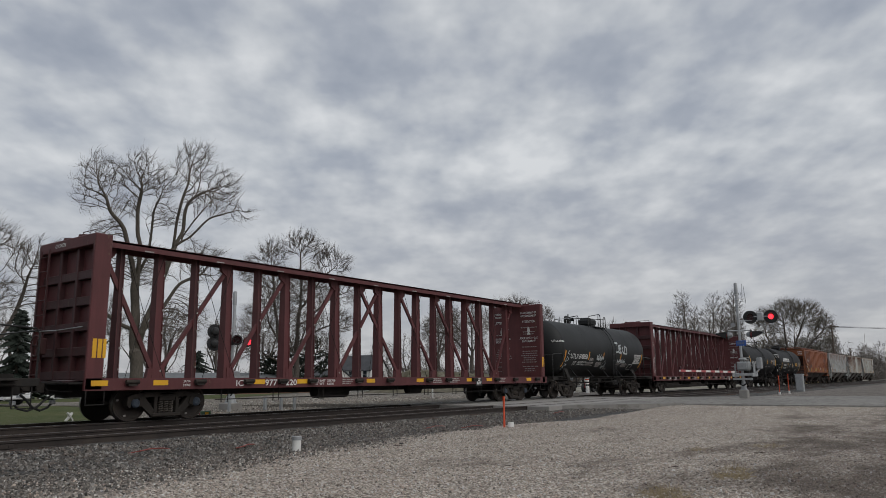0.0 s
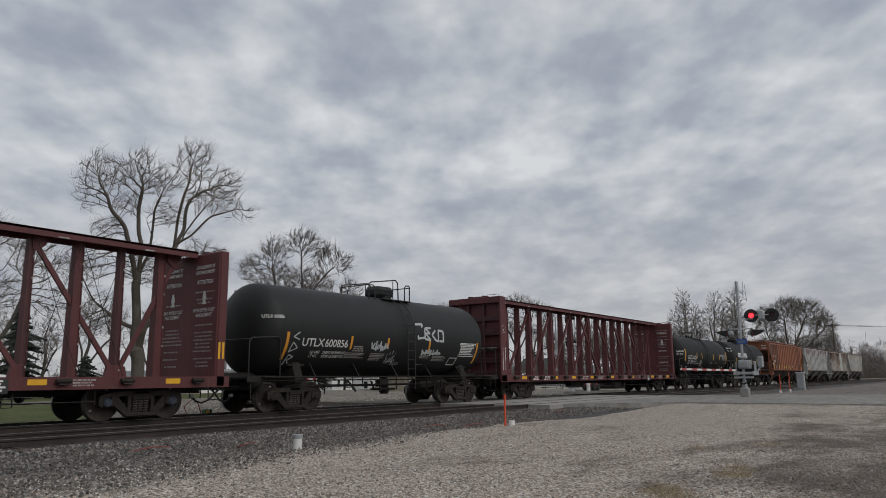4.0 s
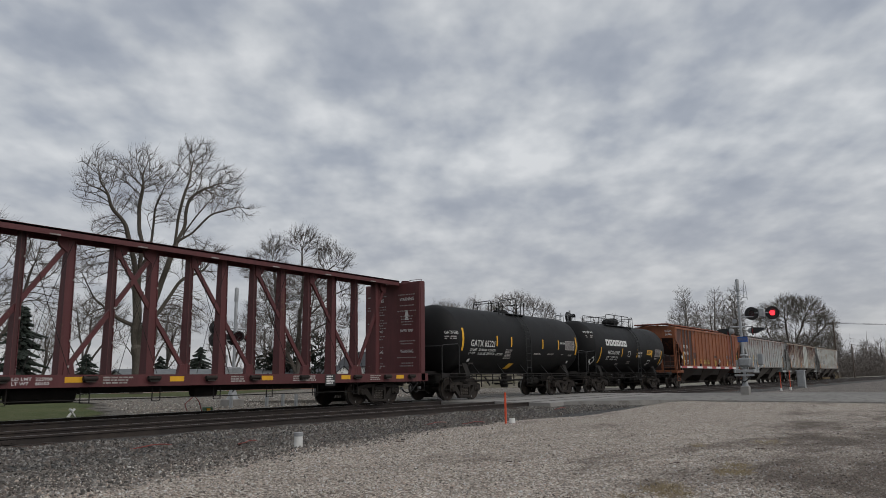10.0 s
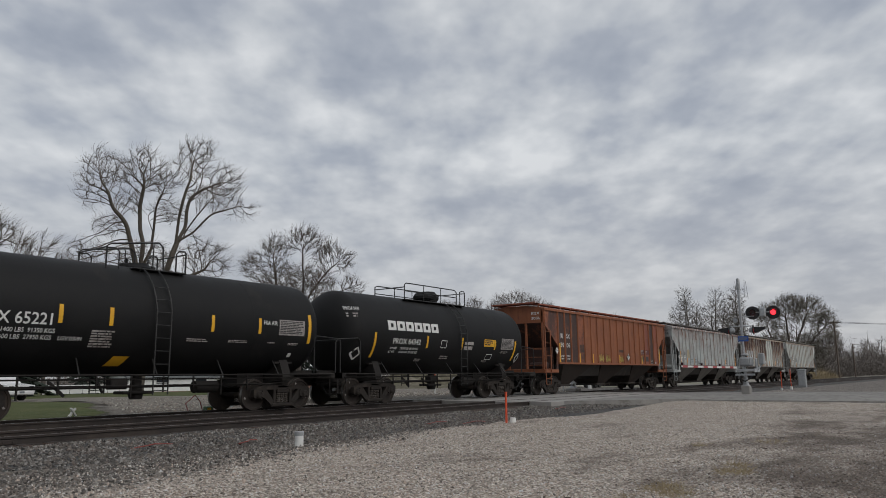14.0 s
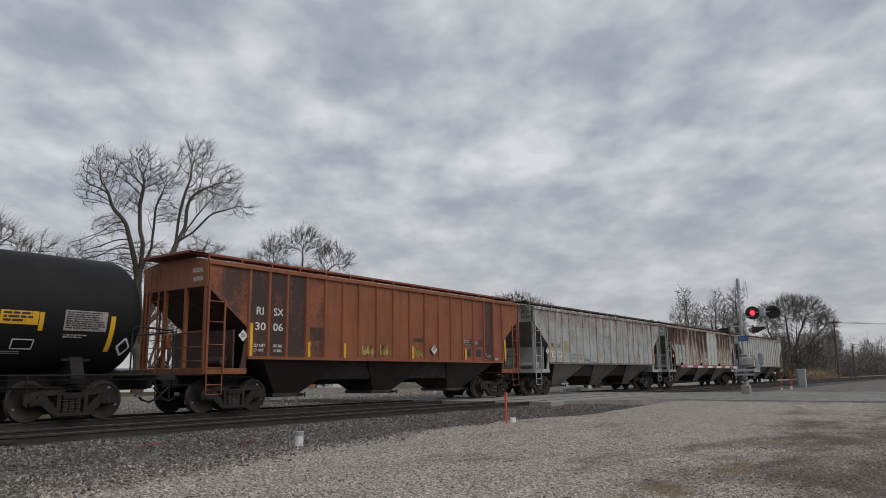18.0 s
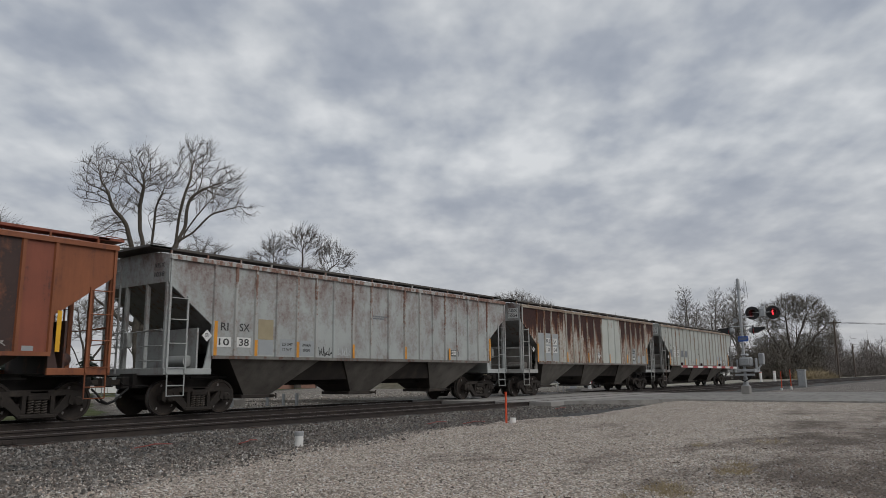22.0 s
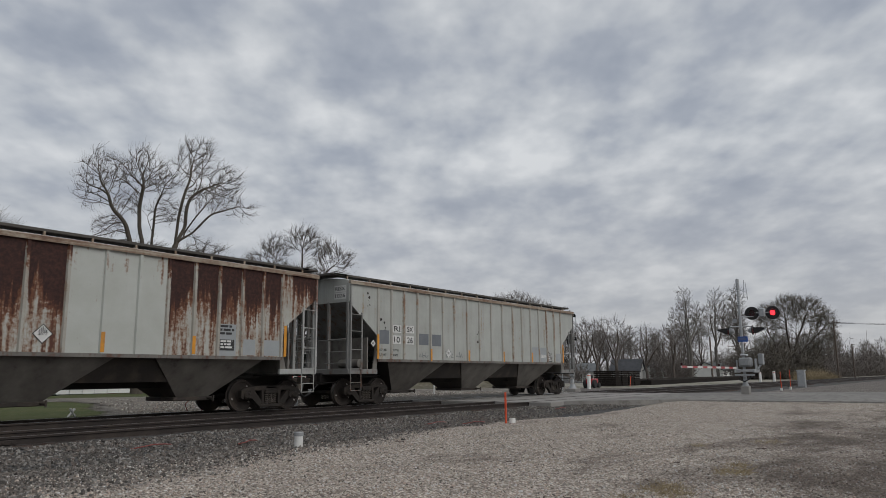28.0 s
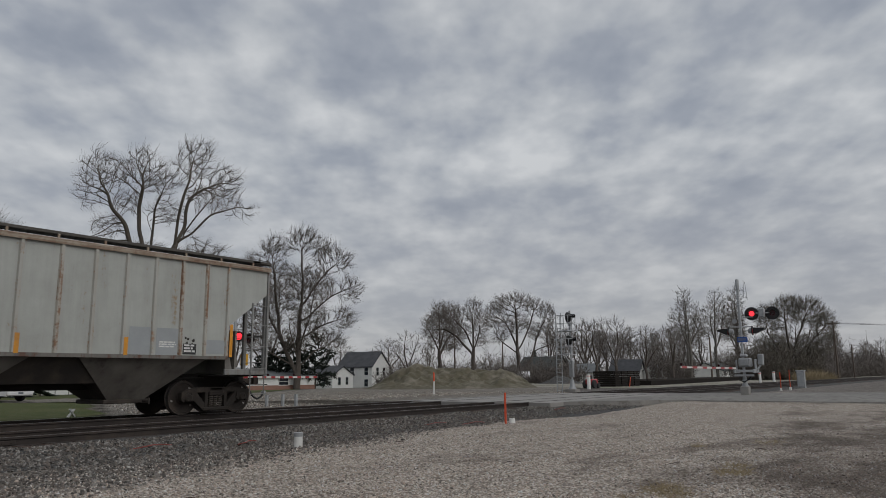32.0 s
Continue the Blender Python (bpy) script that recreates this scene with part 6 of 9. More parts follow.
def hopper(start, label, side_mats, rib, rail, end_mat, slope_mat, bay_mat, hop_mat, walk_mat, post_mat, ladder_mat):
    car = thing("covered_hopper_car", label, "railway hopper car", "train cars")
    MOVING.append((car, start))
    Y, ZB, ZE = 1.56, 1.50, 4.12
    n, x0, x1 = 17, RIBS[0], RIBS[-1]
    E = 8.33
    for s in (-1, 1):
        for i in range(n):
            a, b = RIBS[i], RIBS[i + 1]
            part("side_panel", Shape().box(a, b, min(s * Y, s * (Y - .05)), max(s * Y, s * (Y - .05)), ZB + .04, ZE - .02), side_mats(i), car)
        for i in range(n + 1):
            x = RIBS[i]
            w = .058
            part("side_rib", Shape().prism([(x - w, s * Y), (x - w * .6, s * (Y + .055)), (x + w * .6, s * (Y + .055)), (x + w, s * Y)] if s > 0 else [(x - w, s * Y), (x + w, s * Y), (x + w * .6, s * (Y + .055)), (x - w * .6, s * (Y + .055))], ZB + .06, ZE - .05, "z"), rib(i), car)
        for e, xe in ((-1, x0), (1, x1)):
            ya, yb = sorted((s * Y, s * (Y - .05)))
            q = [(xe, ZE - .02), (xe, 2.36), (e * (E - .03), 3.42), (e * E, 3.50), (e * E, ZE - .02)]
            part("end_panel", Shape().prism(q, ya, yb), side_mats(-1 if e < 0 else n), car)
        part("top_rail", Shape().prism([(s * (Y + .07), ZE - .06), (s * (Y + .07), ZE + .05), (s * (Y - .04), ZE + .09), (s * (Y - .08), ZE - .02)], -E, E, "x"), rail, car)
        part("side_sill", Shape().prism([(s * (Y + .06), ZB - .02), (s * (Y + .06), ZB + .07), (s * (Y - .06), ZB + .07), (s * (Y - .1), ZB - .02)], x0 - .02, x1 + .02, "x"), rail if rail is ORANGE else SILL, car)
        roof = Shape()
        arc = [(s * (Y - .03), ZE + .05), (s * 1.30, ZE + .12), (s * 1.0, ZE + .16), (s * .6, ZE + .19), (0, ZE + .20)]
        low = [(y * .995, z - .03) for y, z in arc]
        roof.prism(arc + low[::-1], -E, E, "x")
        part("roof", roof, end_mat, car)
        board = part("roof_walk", Shape().box(-E - .35 if s < 0 else -E, E + (.0 if s < 0 else .35), min(s * .72, s * 1.16), max(s * .72, s * 1.16), ZE + .25, ZE + .32, .006), walk_mat, car)
        for i in range(15):
            x = -E + .3 + i * (2 * E - .6) / 14
            part("walk_bracket", Shape().box(x - .025, x + .025, min(s * 1.12, s * 1.17), max(s * 1.12, s * 1.17), ZE + .06, ZE + .255, .004), rail, car)
    for k in range(4):
        x = -6 + k * 4
        part("roof_hatch", Shape().box(x - 1.85, x + 1.85, -.32, .32, ZE + .17, ZE + .26, .03), end_mat, car)
    # end walls, slope sheets and open end bays
    for e in (-1, 1):
        xe = x0 if e < 0 else x1
        c, d = sorted((e * E, e * (E - .05)))
        part("end_wall", Shape().prism([(-Y + .04, 3.46), (Y - .04, 3.46), (Y - .04, ZE + .05), (1.0, ZE + .15), (0, ZE + .19), (-1.0, ZE + .15), (-Y + .04, ZE + .05)], c, d, "x"), end_mat, car)
        sl = Shape().add([(e * E, -Y + .05, 3.48), (e * E, Y - .05, 3.48), (xe - e * .9, Y - .05, 1.72), (xe - e * .9, -Y + .05, 1.72),
                          (e * (E - .02), -Y + .05, 3.44), (e * (E - .02), Y - .05, 3.44), (xe - e * .92, Y - .05, 1.68), (xe - e * .92, -Y + .05, 1.68)],
                         [(0, 1, 2, 3), (7, 6, 5, 4), (0, 4, 5, 1), (1, 5, 6, 2), (2, 6, 7, 3), (3, 7, 4, 0)])
        # slope_mat is darker than the sides; so is bay_mat, save on h2
        part("slope_sheet", sl, slope_mat, car, "sloping end sheet in the open end bay")
        for s in (-1, 1):
            ya, yb = sorted((s * (Y - .02), s * (Y - .07)))
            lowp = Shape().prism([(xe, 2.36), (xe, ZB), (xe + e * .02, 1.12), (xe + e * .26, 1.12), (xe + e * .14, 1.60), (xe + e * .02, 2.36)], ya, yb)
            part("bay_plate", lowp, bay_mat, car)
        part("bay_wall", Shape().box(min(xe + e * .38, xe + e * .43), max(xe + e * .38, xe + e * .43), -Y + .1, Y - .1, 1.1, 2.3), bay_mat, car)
        part("end_sill", Shape().box(min(e * E, e * (E - .16)), max(e * E, e * (E - .16)), -1.52, 1.52, 1.05, 1.24, .015), ladder_mat, car)
        a, b = sorted((xe + e * .0, e * E))
        for s in (-1, 1):
            ya, yb = sorted((s * 1.56, s * 1.48))
            part("bay_sill", Shape().box(a, b, ya, yb, 1.06, 1.22, .01), ladder_mat, car)
        part("end_floor", Shape().box(a, b, -1.48, 1.48, 1.02, 1.06, .008), UNDER, car)
        for y in (-1.46, -.55, .45, 1.38):
            part("end_post", Shape().box(min(e * E, e * (E - .11)), max(e * E, e * (E - .11)), y - .05, y + .05, 1.2, 3.52 if abs(y) < 1 else 4.1, .012), post_mat, car)
        for s in (-1, 1):
            xa = e * (E - .02)
            L = ladder(car, (e * (E - .06), s * 1.58, 1.1), (e * (E - .06), s * 1.58, 4.05), "x", 0, 0, ladder_mat, "corner_stile", .026)
            q = e * (E - .60)
            part("ladder_stile", Shape().bar((q, s * 1.58, 1.1), (q, s * 1.58, 3.12), .05, .035), ladder_mat, car)
            for z in (1.24, 1.86, 2.48, 3.04):
                part("rung", Shape().tube([(e * (E - .06), s * 1.60, z), (q, s * 1.60, z)], .014, 6), ladder_mat, car)
            part("stirrup_step", Shape().tube([(e * (E - .1), s * 1.55, 1.06), (e * (E - .1), s * 1.56, .52), (q, s * 1.56, .52), (q, s * 1.55, 1.06)], .02, 6).tube([(e * (E - .1), s * 1.56, .78), (q, s * 1.56, .78)], .016, 6), ladder_mat, car)
        for i in range(3):
            z = 1.42 + i * .38
            part("grab_iron", Shape().tube([(e * (E + .04), -1.46, z), (e * (E + .06), -.5, z)], .014, 6), ladder_mat, car)
        part("cross_bar", Shape().tube([(e * (E + .05), -1.46, 2.22), (e * (E + .07), 0, 2.18), (e * (E + .05), 1.46, 2.22)], .016, 6), ladder_mat, car)
        ladder(car, (e * (E + .08), .62, 1.1), (e * (E + .08), .62, 4.1), "y", .42, 8, ladder_mat)
        part("air_reservoir", Shape().lathe([(-.5, .04), (-.46, .15), (.46, .15), (.5, .04)], 16, "y", (e * (E - .92), -.75, 1.42)), bay_mat, car, "round air tank in the end bay")
        part("walk_end", Shape().box(min(e * (E - .3), e * (E + .38)), max(e * (E - .3), e * (E + .38)), -1.16, 1.16, ZE + .255, ZE + .325, .006), walk_mat, car)
        part("walk_hoop", Shape().tube([(e * (E - .1), -1.14, ZE + .26), (e * (E - .1), -1.14, ZE + .36), (e * (E + .32), -1.14, ZE + .36), (e * (E + .32), -1.14, ZE + .26)], .013, 5), walk_mat, car)
        coupler(car, e * (E + .12), e)
        truck(car, e * 6.94 + .03, start)
    brake_wheel(car, -E - .22, .1, 2.0, -1, ladder_mat)
    part("center_sill", Shape().prism([(-.33, .72), (.33, .72), (.33, 1.1), (-.33, 1.1)], -E - .1, E + .1, "x"), UNDER, car)
    # three discharge hoppers
    for xc in (-4.55, 0.0, 4.55):
        tx, bx, zt, zb, ty, by = 1.75, .50, ZB, .46, 1.50, .62
        v = [(xc - tx, -ty, zt), (xc + tx, -ty, zt), (xc + tx, ty, zt), (xc - tx, ty, zt), (xc - bx, -by, zb), (xc + bx, -by, zb), (xc + bx, by, zb), (xc - bx, by, zb)]
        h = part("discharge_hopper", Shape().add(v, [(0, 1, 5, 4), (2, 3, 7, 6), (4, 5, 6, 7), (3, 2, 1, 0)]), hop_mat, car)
        # slopes darker than the near faces: their shade is put into the colour
        part("hopper_slope", Shape().add([(xc - tx, -ty + .01, zt), (xc - bx, -by + .01, zb), (xc - bx, by, zb), (xc - tx, ty, zt)], [(0, 1, 2, 3)]).add([(xc + tx, -ty + .01, zt), (xc + bx, -by + .01, zb), (xc + bx, by, zb), (xc + tx, ty, zt)], [(3, 2, 1, 0)]), SHADE_GRIME, h, "slope of the hopper, coloured dark for its shade")
        part("outlet_gate", Shape().box(xc - .62, xc + .62, -.68, .68, .36, .47, .02), SHADE_GRIME, h)
        part("gate_shaft", Shape().tube([(xc + .45, -.95, .42), (xc + .45, .95, .42)], .03, 8).tube([(xc + .45, -.95, .34), (xc + .45, -.95, .50)], .025, 6), SHADE_GRIME, h)
    # added dark sheet that fills the shaded recess between the hoppers
    part("belly", Shape().prism([(-.95, .88), (.95, .88), (1.4, 1.49), (-1.4, 1.49)], -5.4, 5.4, "x"), SHADE_GRIME, car, "dark sheet standing in for the shaded recess between the hoppers")
    part("train_line", Shape().tube([(x0, -.62, .98), (x1, -.62, .98)], .035, 7), UNDER, car)
    return car


def side_stripes(car, items, material, y=-1.615):
    for x, z0, z1, w in items:
        part("reflector", Shape().box(x - w / 2, x + w / 2, y - .006, y, z0, z1), material, car, "vertical yellow reflective strip")


def sign(car, word, x, z, w, h, y=-1.575, back=WHITE, ink=INK, text_h=.2):
    p = part("number_panel", Shape().box(x, x + w, y - .006, y, z, z + h), back, car, "white panel with black figures")
    co, fs = LETTERS[word]
    lettered("lettering", word, ink, p, x + w * .14, z + h * .14, h * .72, y=y - .007, width=w * .72)


def end_marks(car, number, ink, back=None, far=-1):
    for w, z in (("RISX", 3.86), (number, 3.62)):
        if back:
            part("number_panel", Shape().box(-8.337, -8.332, -1.40, -.86, z - .05, z + .17), back, car)
        co, fs = LETTERS[w]
        k = .46 / co[:, 0].max()
        part("lettering", Shape().add([(-8.342, -.90 - u * k, z + v * .13) for u, v in co], fs), ink, car)


def placard(car, x, z, r=.17, y=-1.62, word=""):
    if word:
        part("placard_border", Shape().prism([(x, z - r * 1.14), (x + r * 1.14, z), (x, z + r * 1.14), (x - r * 1.14, z)], y - .004, y), INK, car, "black edge of the placard")
    p = part("placard", Shape().prism([(x, z - r), (x + r, z), (x, z + r), (x - r, z)], y - .006, y), WHITE, car, "white diamond hazard placard")
    if word:
        for k in (-2, -1, 0, 1, 2):
            part("stripe", Shape().box(x + k * r * .2 - r * .05, x + k * r * .2 + r * .05, y - .008, y - .006, z + r * .22, z + r * (.86 - abs(k) * .19)), INK, p)
        lettered("lettering", word, INK, car, x - r * .5, z - r * .18, r * .36, y=y - .007, width=r)
    else:
        part("small_print", bars(x - r * .45, x + r * .45, z - r * .25, z + r * .35, 3, 2, y=y - .007), INK, p)


def orange_side(i):
    return ORANGE_SOOT if i in (0, 1, 2, 15) else ORANGE_MIX if i in (-1, 3) else ORANGE_RED if i in (14, 16) else ORANGE


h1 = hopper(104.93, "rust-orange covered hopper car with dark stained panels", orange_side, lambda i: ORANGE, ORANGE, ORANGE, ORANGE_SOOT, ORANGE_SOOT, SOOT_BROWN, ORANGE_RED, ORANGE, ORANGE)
for w, x, z in (("RI", -6.62, 2.77), ("SX", -5.98, 2.77), ("30", -6.65, 2.32), ("06", -5.99, 2.32)):
    lettered("lettering", w, WHITE, h1, x, z, .23, y=-1.56, width=.26 if w == "RI" else .38)
for w, x, z, wd in (("LD LMT", -6.68, 1.84, .42), ("LT WT", -6.68, 1.70, .36), ("201500", -5.98, 1.84, .36), ("61500", -5.95, 1.70, .30)):
    lettered("lettering", w, WHITE, h1, x, z, .085, y=-1.56, width=wd)
side_stripes(h1, ((-6.82, 1.57, 2.51, .10), (-4.58, 1.57, 2.04, .1), (-2.99, 1.57, 2.04, .1), (.56, 1.58, 2.04, .1), (3.99, 1.58, 2.03, .1), (7.02, 1.58, 2.51, .1)), YELLOW)
for x0_, x1_, sd in ((-2.1, -1.45, 3), (-1.2, -.6, 4), (.68, 1.25, 6)):
    part("spray_tag", scrawl(tag_strokes(x0_, x1_, 1.62, 2.08, 5, sd), .038, y=-1.56), SPRAY_YELLOW, h1, "yellow sprayed tag")
placard(h1, 1.85, 1.94, .19, word="3077")
placard(h1, -7.08, 2.14, .17, -1.575)
end_marks(h1, "3006", WHITE)
part("repaint_patch", Shape().box(.62, 1.3, -1.566, -1.562, 2.20, 2.34), ORANGE_SOOT, h1)
for x0_, x1_ in ((3.89, 4.54), (4.68, 5.33)):
    part("repaint_patch", Shape().box(x0_, x1_, -1.566, -1.562, 2.14, 2.42), MAROON, h1, "dark maroon band of lettering")
    part("repaint_patch", Shape().box(x0_ + .1, x1_ - .12, -1.566, -1.562, 1.72, 2.02), INK, h1, "black painted square")
lettered("lettering", "CU FT 4750", WHITE_WORN, h1, 3.93, 2.17, .06, y=-1.568, width=.5)
part("small_print", bars(3.93, 4.36, 2.25, 2.40, 2, 3, y=-1.568), WHITE_WORN, h1)
part("small_print", bars(4.72, 4.98, 2.20, 2.36, 2, 5, y=-1.568), WHITE_WORN, h1)
part("spray_tag", scrawl(tag_strokes(5.55, 5.95, 1.68, 1.9, 2, 44), .022, y=-1.566), WHITE_WORN, h1, "small white sprayed tag")
part("small_print", bars(5.5, 5.95, 1.585, 1.62, 1, 6, y=-1.566), WHITE_WORN, h1)
part("data_panel", Shape().box(6.28, 6.52, -1.566, -1.562, 1.59, 1.70), PATCH, h1, "small pale data panel")
part("repaint_patch", Shape().box(-4.5, -3.9, -1.566, -1.562, 2.1, 2.5), ORANGE_SOOT, h1)

h2 = hopper(123.02, "grey covered hopper car streaked with rust", lambda i: GREY, lambda i: GREY_RIB if i % 3 else GREY, GREY_RIB, GREY, DULL_STEEL, GREY, GREY_DUSTY, GRATE, GREY, GREY)
for w, x, z, wd in (("RI", -6.66, 2.26, .26), ("SX", -6.02, 2.26, .35)):
    lettered("lettering", w, INK, h2, x, z, .22, y=-1.56, width=wd)
sign(h2, "10", -6.78, 1.81, .48, .27, y=-1.562)
sign(h2, "38", -6.10, 1.81, .48, .28, y=-1.562)
for x0_, x1_, z0_, z1_, m_ in ((-5.36, -4.80, 2.06, 2.64, TAN_PATCH), (-5.33, -4.80, 1.62, 2.05, PATCH), (-4.52, -3.95, 1.62, 2.10, PATCH), (-3.72, -3.1, 1.62, 2.08, PATCH)):
    part("repaint_patch", Shape().box(x0_, x1_, -1.566, -1.562, z0_, z1_), m_, h2, "square repainted patch")
for w, x, z, wd in (("LD LMT", -4.45, 1.90, .42), ("LT WT", -4.45, 1.74, .38), ("200800", -3.65, 1.90, .36), ("60000", -3.62, 1.74, .30)):
    lettered("lettering", w, INK, h2, x, z, .085, y=-1.566, width=wd)
side_stripes(h2, ((-6.85, 1.57, 2.51, .10), (-5.46, 1.58, 2.03, .1), (-3.86, 1.56, 2.03, .1), (-1.4, 1.57, 2.02, .1), (1.35, 1.57, 2.02, .1), (4.05, 1.57, 2.02, .1), (6.98, 1.57, 2.5, .1)), ORANGE_TAPE)
part("spray_tag", scrawl(tag_strokes(-2.95, -2.3, 1.6, 1.95, 3, 21), .03, y=-1.56), INK, h2, "black sprayed tag")
part("spray_tag", scrawl(tag_strokes(-2.1, -1.5, 1.6, 1.9, 3, 22), .02, y=-1.56), CHALK, h2, "pale sprayed tag")
part("data_panel", Shape().box(4.2, 4.75, -1.566, -1.562, 1.72, 1.96), INK, h2, "black data panel")
part("small_print", bars(4.24, 4.7, 1.74, 1.94, 3, 3, y=-1.568), WHITE, h2)
part("small_print", bars(-.4, .4, 2.9, 3.05, 2, 4, y=-1.562), PATCH_DARK, h2)
end_marks(h2, "1038", INK)
placard(h2, -7.1, 2.1, .16, -1.575)

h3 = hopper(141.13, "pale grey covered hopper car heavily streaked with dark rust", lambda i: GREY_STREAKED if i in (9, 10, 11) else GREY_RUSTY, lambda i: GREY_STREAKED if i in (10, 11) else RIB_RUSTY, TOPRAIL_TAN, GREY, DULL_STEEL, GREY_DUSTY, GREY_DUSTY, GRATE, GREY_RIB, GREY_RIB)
for x0_, x1_ in ((-6.83, -6.25), (-6.11, -5.55), (-5.41, -4.75)):
    part("repaint_patch", Shape().box(x0_, x1_, -1.566, -1.562, 1.62, 2.95), PATCH, h3, "square repainted patch")
sign(h3, "RI", -6.08, 2.42, .44, .30, y=-1.567)
sign(h3, "SX", -5.37, 2.42, .46, .30, y=-1.567)
sign(h3, "10", -6.08, 2.02, .44, .30, y=-1.567)
sign(h3, "04", -5.37, 2.02, .46, .30, y=-1.567)
side_stripes(h3, ((-6.93, 1.57, 2.42, .1), (-3.88, 1.6, 2.08, .1), (-1.42, 1.6, 2.08, .1), (1.33, 1.6, 2.08, .1), (3.83, 1.6, 2.08, .1), (6.98, 1.58, 2.5, .1)), ORANGE_TAPE)
placard(h3, -.04, 1.98, .20, -1.57, "3077")
placard(h3, -7.3, 2.15, .12, -1.575)
for x0_, x1_ in ((5.35, 5.9), (6.1, 6.85)):
    part("repaint_patch", Shape().box(x0_, x1_, -1.566, -1.562, 1.60, 2.05), PATCH, h3, "square repainted patch")
part("repaint_patch", Shape().box(4.6, 5.22, -1.566, -1.562, 1.55, 2.45), PATCH, h3)
part("data_panel", Shape().box(4.66, 5.16, -1.57, -1.566, 1.72, 2.02), INK, h3, "black data panel")
part("small_print", bars(4.7, 5.12, 1.75, 2.0, 3, 3, y=-1.572), WHITE, h3)
part("small_print", bars(4.66, 5.18, 2.12, 2.42, 3, 6, y=-1.568), INK, h3)
end_marks(h3, "1004", INK, WHITE)

h4 = hopper(159.25, "pale grey-green covered hopper car, fairly clean, last of the train", lambda i: GREY_LIGHT, lambda i: CREAM_RIB_RUST if i in (2, 11, 15, 16) else CREAM_RIB, TOPRAIL_TAN, GREY_LIGHT, DULL_STEEL, GREY_DUSTY, GREY_DUSTY, GRATE, DULL_STEEL, DULL_STEEL)
sign(h4, "RI", -6.10, 2.52, .48, .27, y=-1.562)
sign(h4, "SX", -5.36, 2.53, .48, .27, y=-1.562)
sign(h4, "10", -6.10, 2.12, .46, .30, y=-1.562)
sign(h4, "26", -5.36, 2.12, .46, .30, y=-1.562)
for x0_, x1_, z0_, z1_, m_ in ((-6.84, -6.3, 2.1, 2.58, PATCH_DARK), (-4.60, -4.0, 2.12, 2.54, PATCH_DARK), (-3.78, -3.2, 2.10, 2.54, PATCH_DARK), (3.98, 4.60, 1.56, 2.26, PATCH), (4.72, 5.38, 1.56, 2.26, PATCH), (6.2, 6.85, 1.62, 2.0, PATCH)):
    part("repaint_patch", Shape().box(x0_, x1_, -1.566, -1.562, z0_, z1_), m_, h4, "square repainted patch")
side_stripes(h4, ((-6.93, 1.57, 2.42, .10), (-3.88, 1.52, 1.98, .1), (-1.34, 1.55, 1.99, .1), (1.37, 1.55, 1.99, .1), (3.88, 1.55, 1.99, .1), (6.98, 1.55, 2.45, .1)), ORANGE_TAPE)
for w, x, z, wd in (("LD LMT", -6.8, 1.85, .4), ("LT WT", -6.8, 1.68, .36), ("207700", -6.12, 1.85, .36), ("60300", -6.1, 1.68, .3)):
    lettered("lettering", w, INK, h4, x, z, .08, y=-1.56, width=wd)
part("data_panel", Shape().box(5.5, 5.9, -1.566, -1.562, 1.60, 1.88), INK, h4, "black data panel")
part("small_print", bars(5.53, 5.86, 1.63, 1.86, 3, 3, y=-1.568), WHITE, h4)
part("small_print", bars(4.8, 5.3, 1.75, 1.92, 3, 3, y=-1.567), WHITE, h4)
part("spray_tag", scrawl(tag_strokes(-2.9, -1.7, 1.62, 1.95, 4, 31), .018, y=-1.56), PATCH_DARK, h4, "thin pencilled tag")
part("spray_tag", scrawl(tag_strokes(-4.6, -4.0, 1.62, 1.9, 3, 32), .014, y=-1.56), PATCH_DARK, h4)
rng = random.Random(4)
for cx, cz in ((-.6, 2.55), (-7.3, 3.6), (5.7, 1.98), (-6.6, 2.72)):
    s = Shape()
    for k in range(6):
        x, z, r = cx + rng.uniform(-.14, .14), cz + rng.uniform(-.25, .25), rng.uniform(.015, .055)
        s.prism([(x + r * math.cos(a) * rng.uniform(.6, 1.2), z + r * math.sin(a) * rng.uniform(.7, 1.5)) for a in (0, 1.05, 2.1, 3.14, 4.2, 5.2)], -1.564, -1.561)
    part("rust_spot", s, RUSTY_STEEL, h4, "blister of dark rust")
end_marks(h4, "1026", INK, WHITE)
placard(h4, -2.72, 1.84, .17, -1.57)
placard(h4, -7.15, 2.1, .12, -1.575)
part("marker_post", Shape().tube([(8.5, -.3, 1.0), (8.5, -.3, 1.7)], .02, 6).box(8.42, 8.58, -.4, -.2, 1.35, 1.7, .02), YELLOW, h4, "rear end device")
# ---- crossing signals ----
FLASHERS = []    # (lens, its pose on its lamp, which of the two it is)


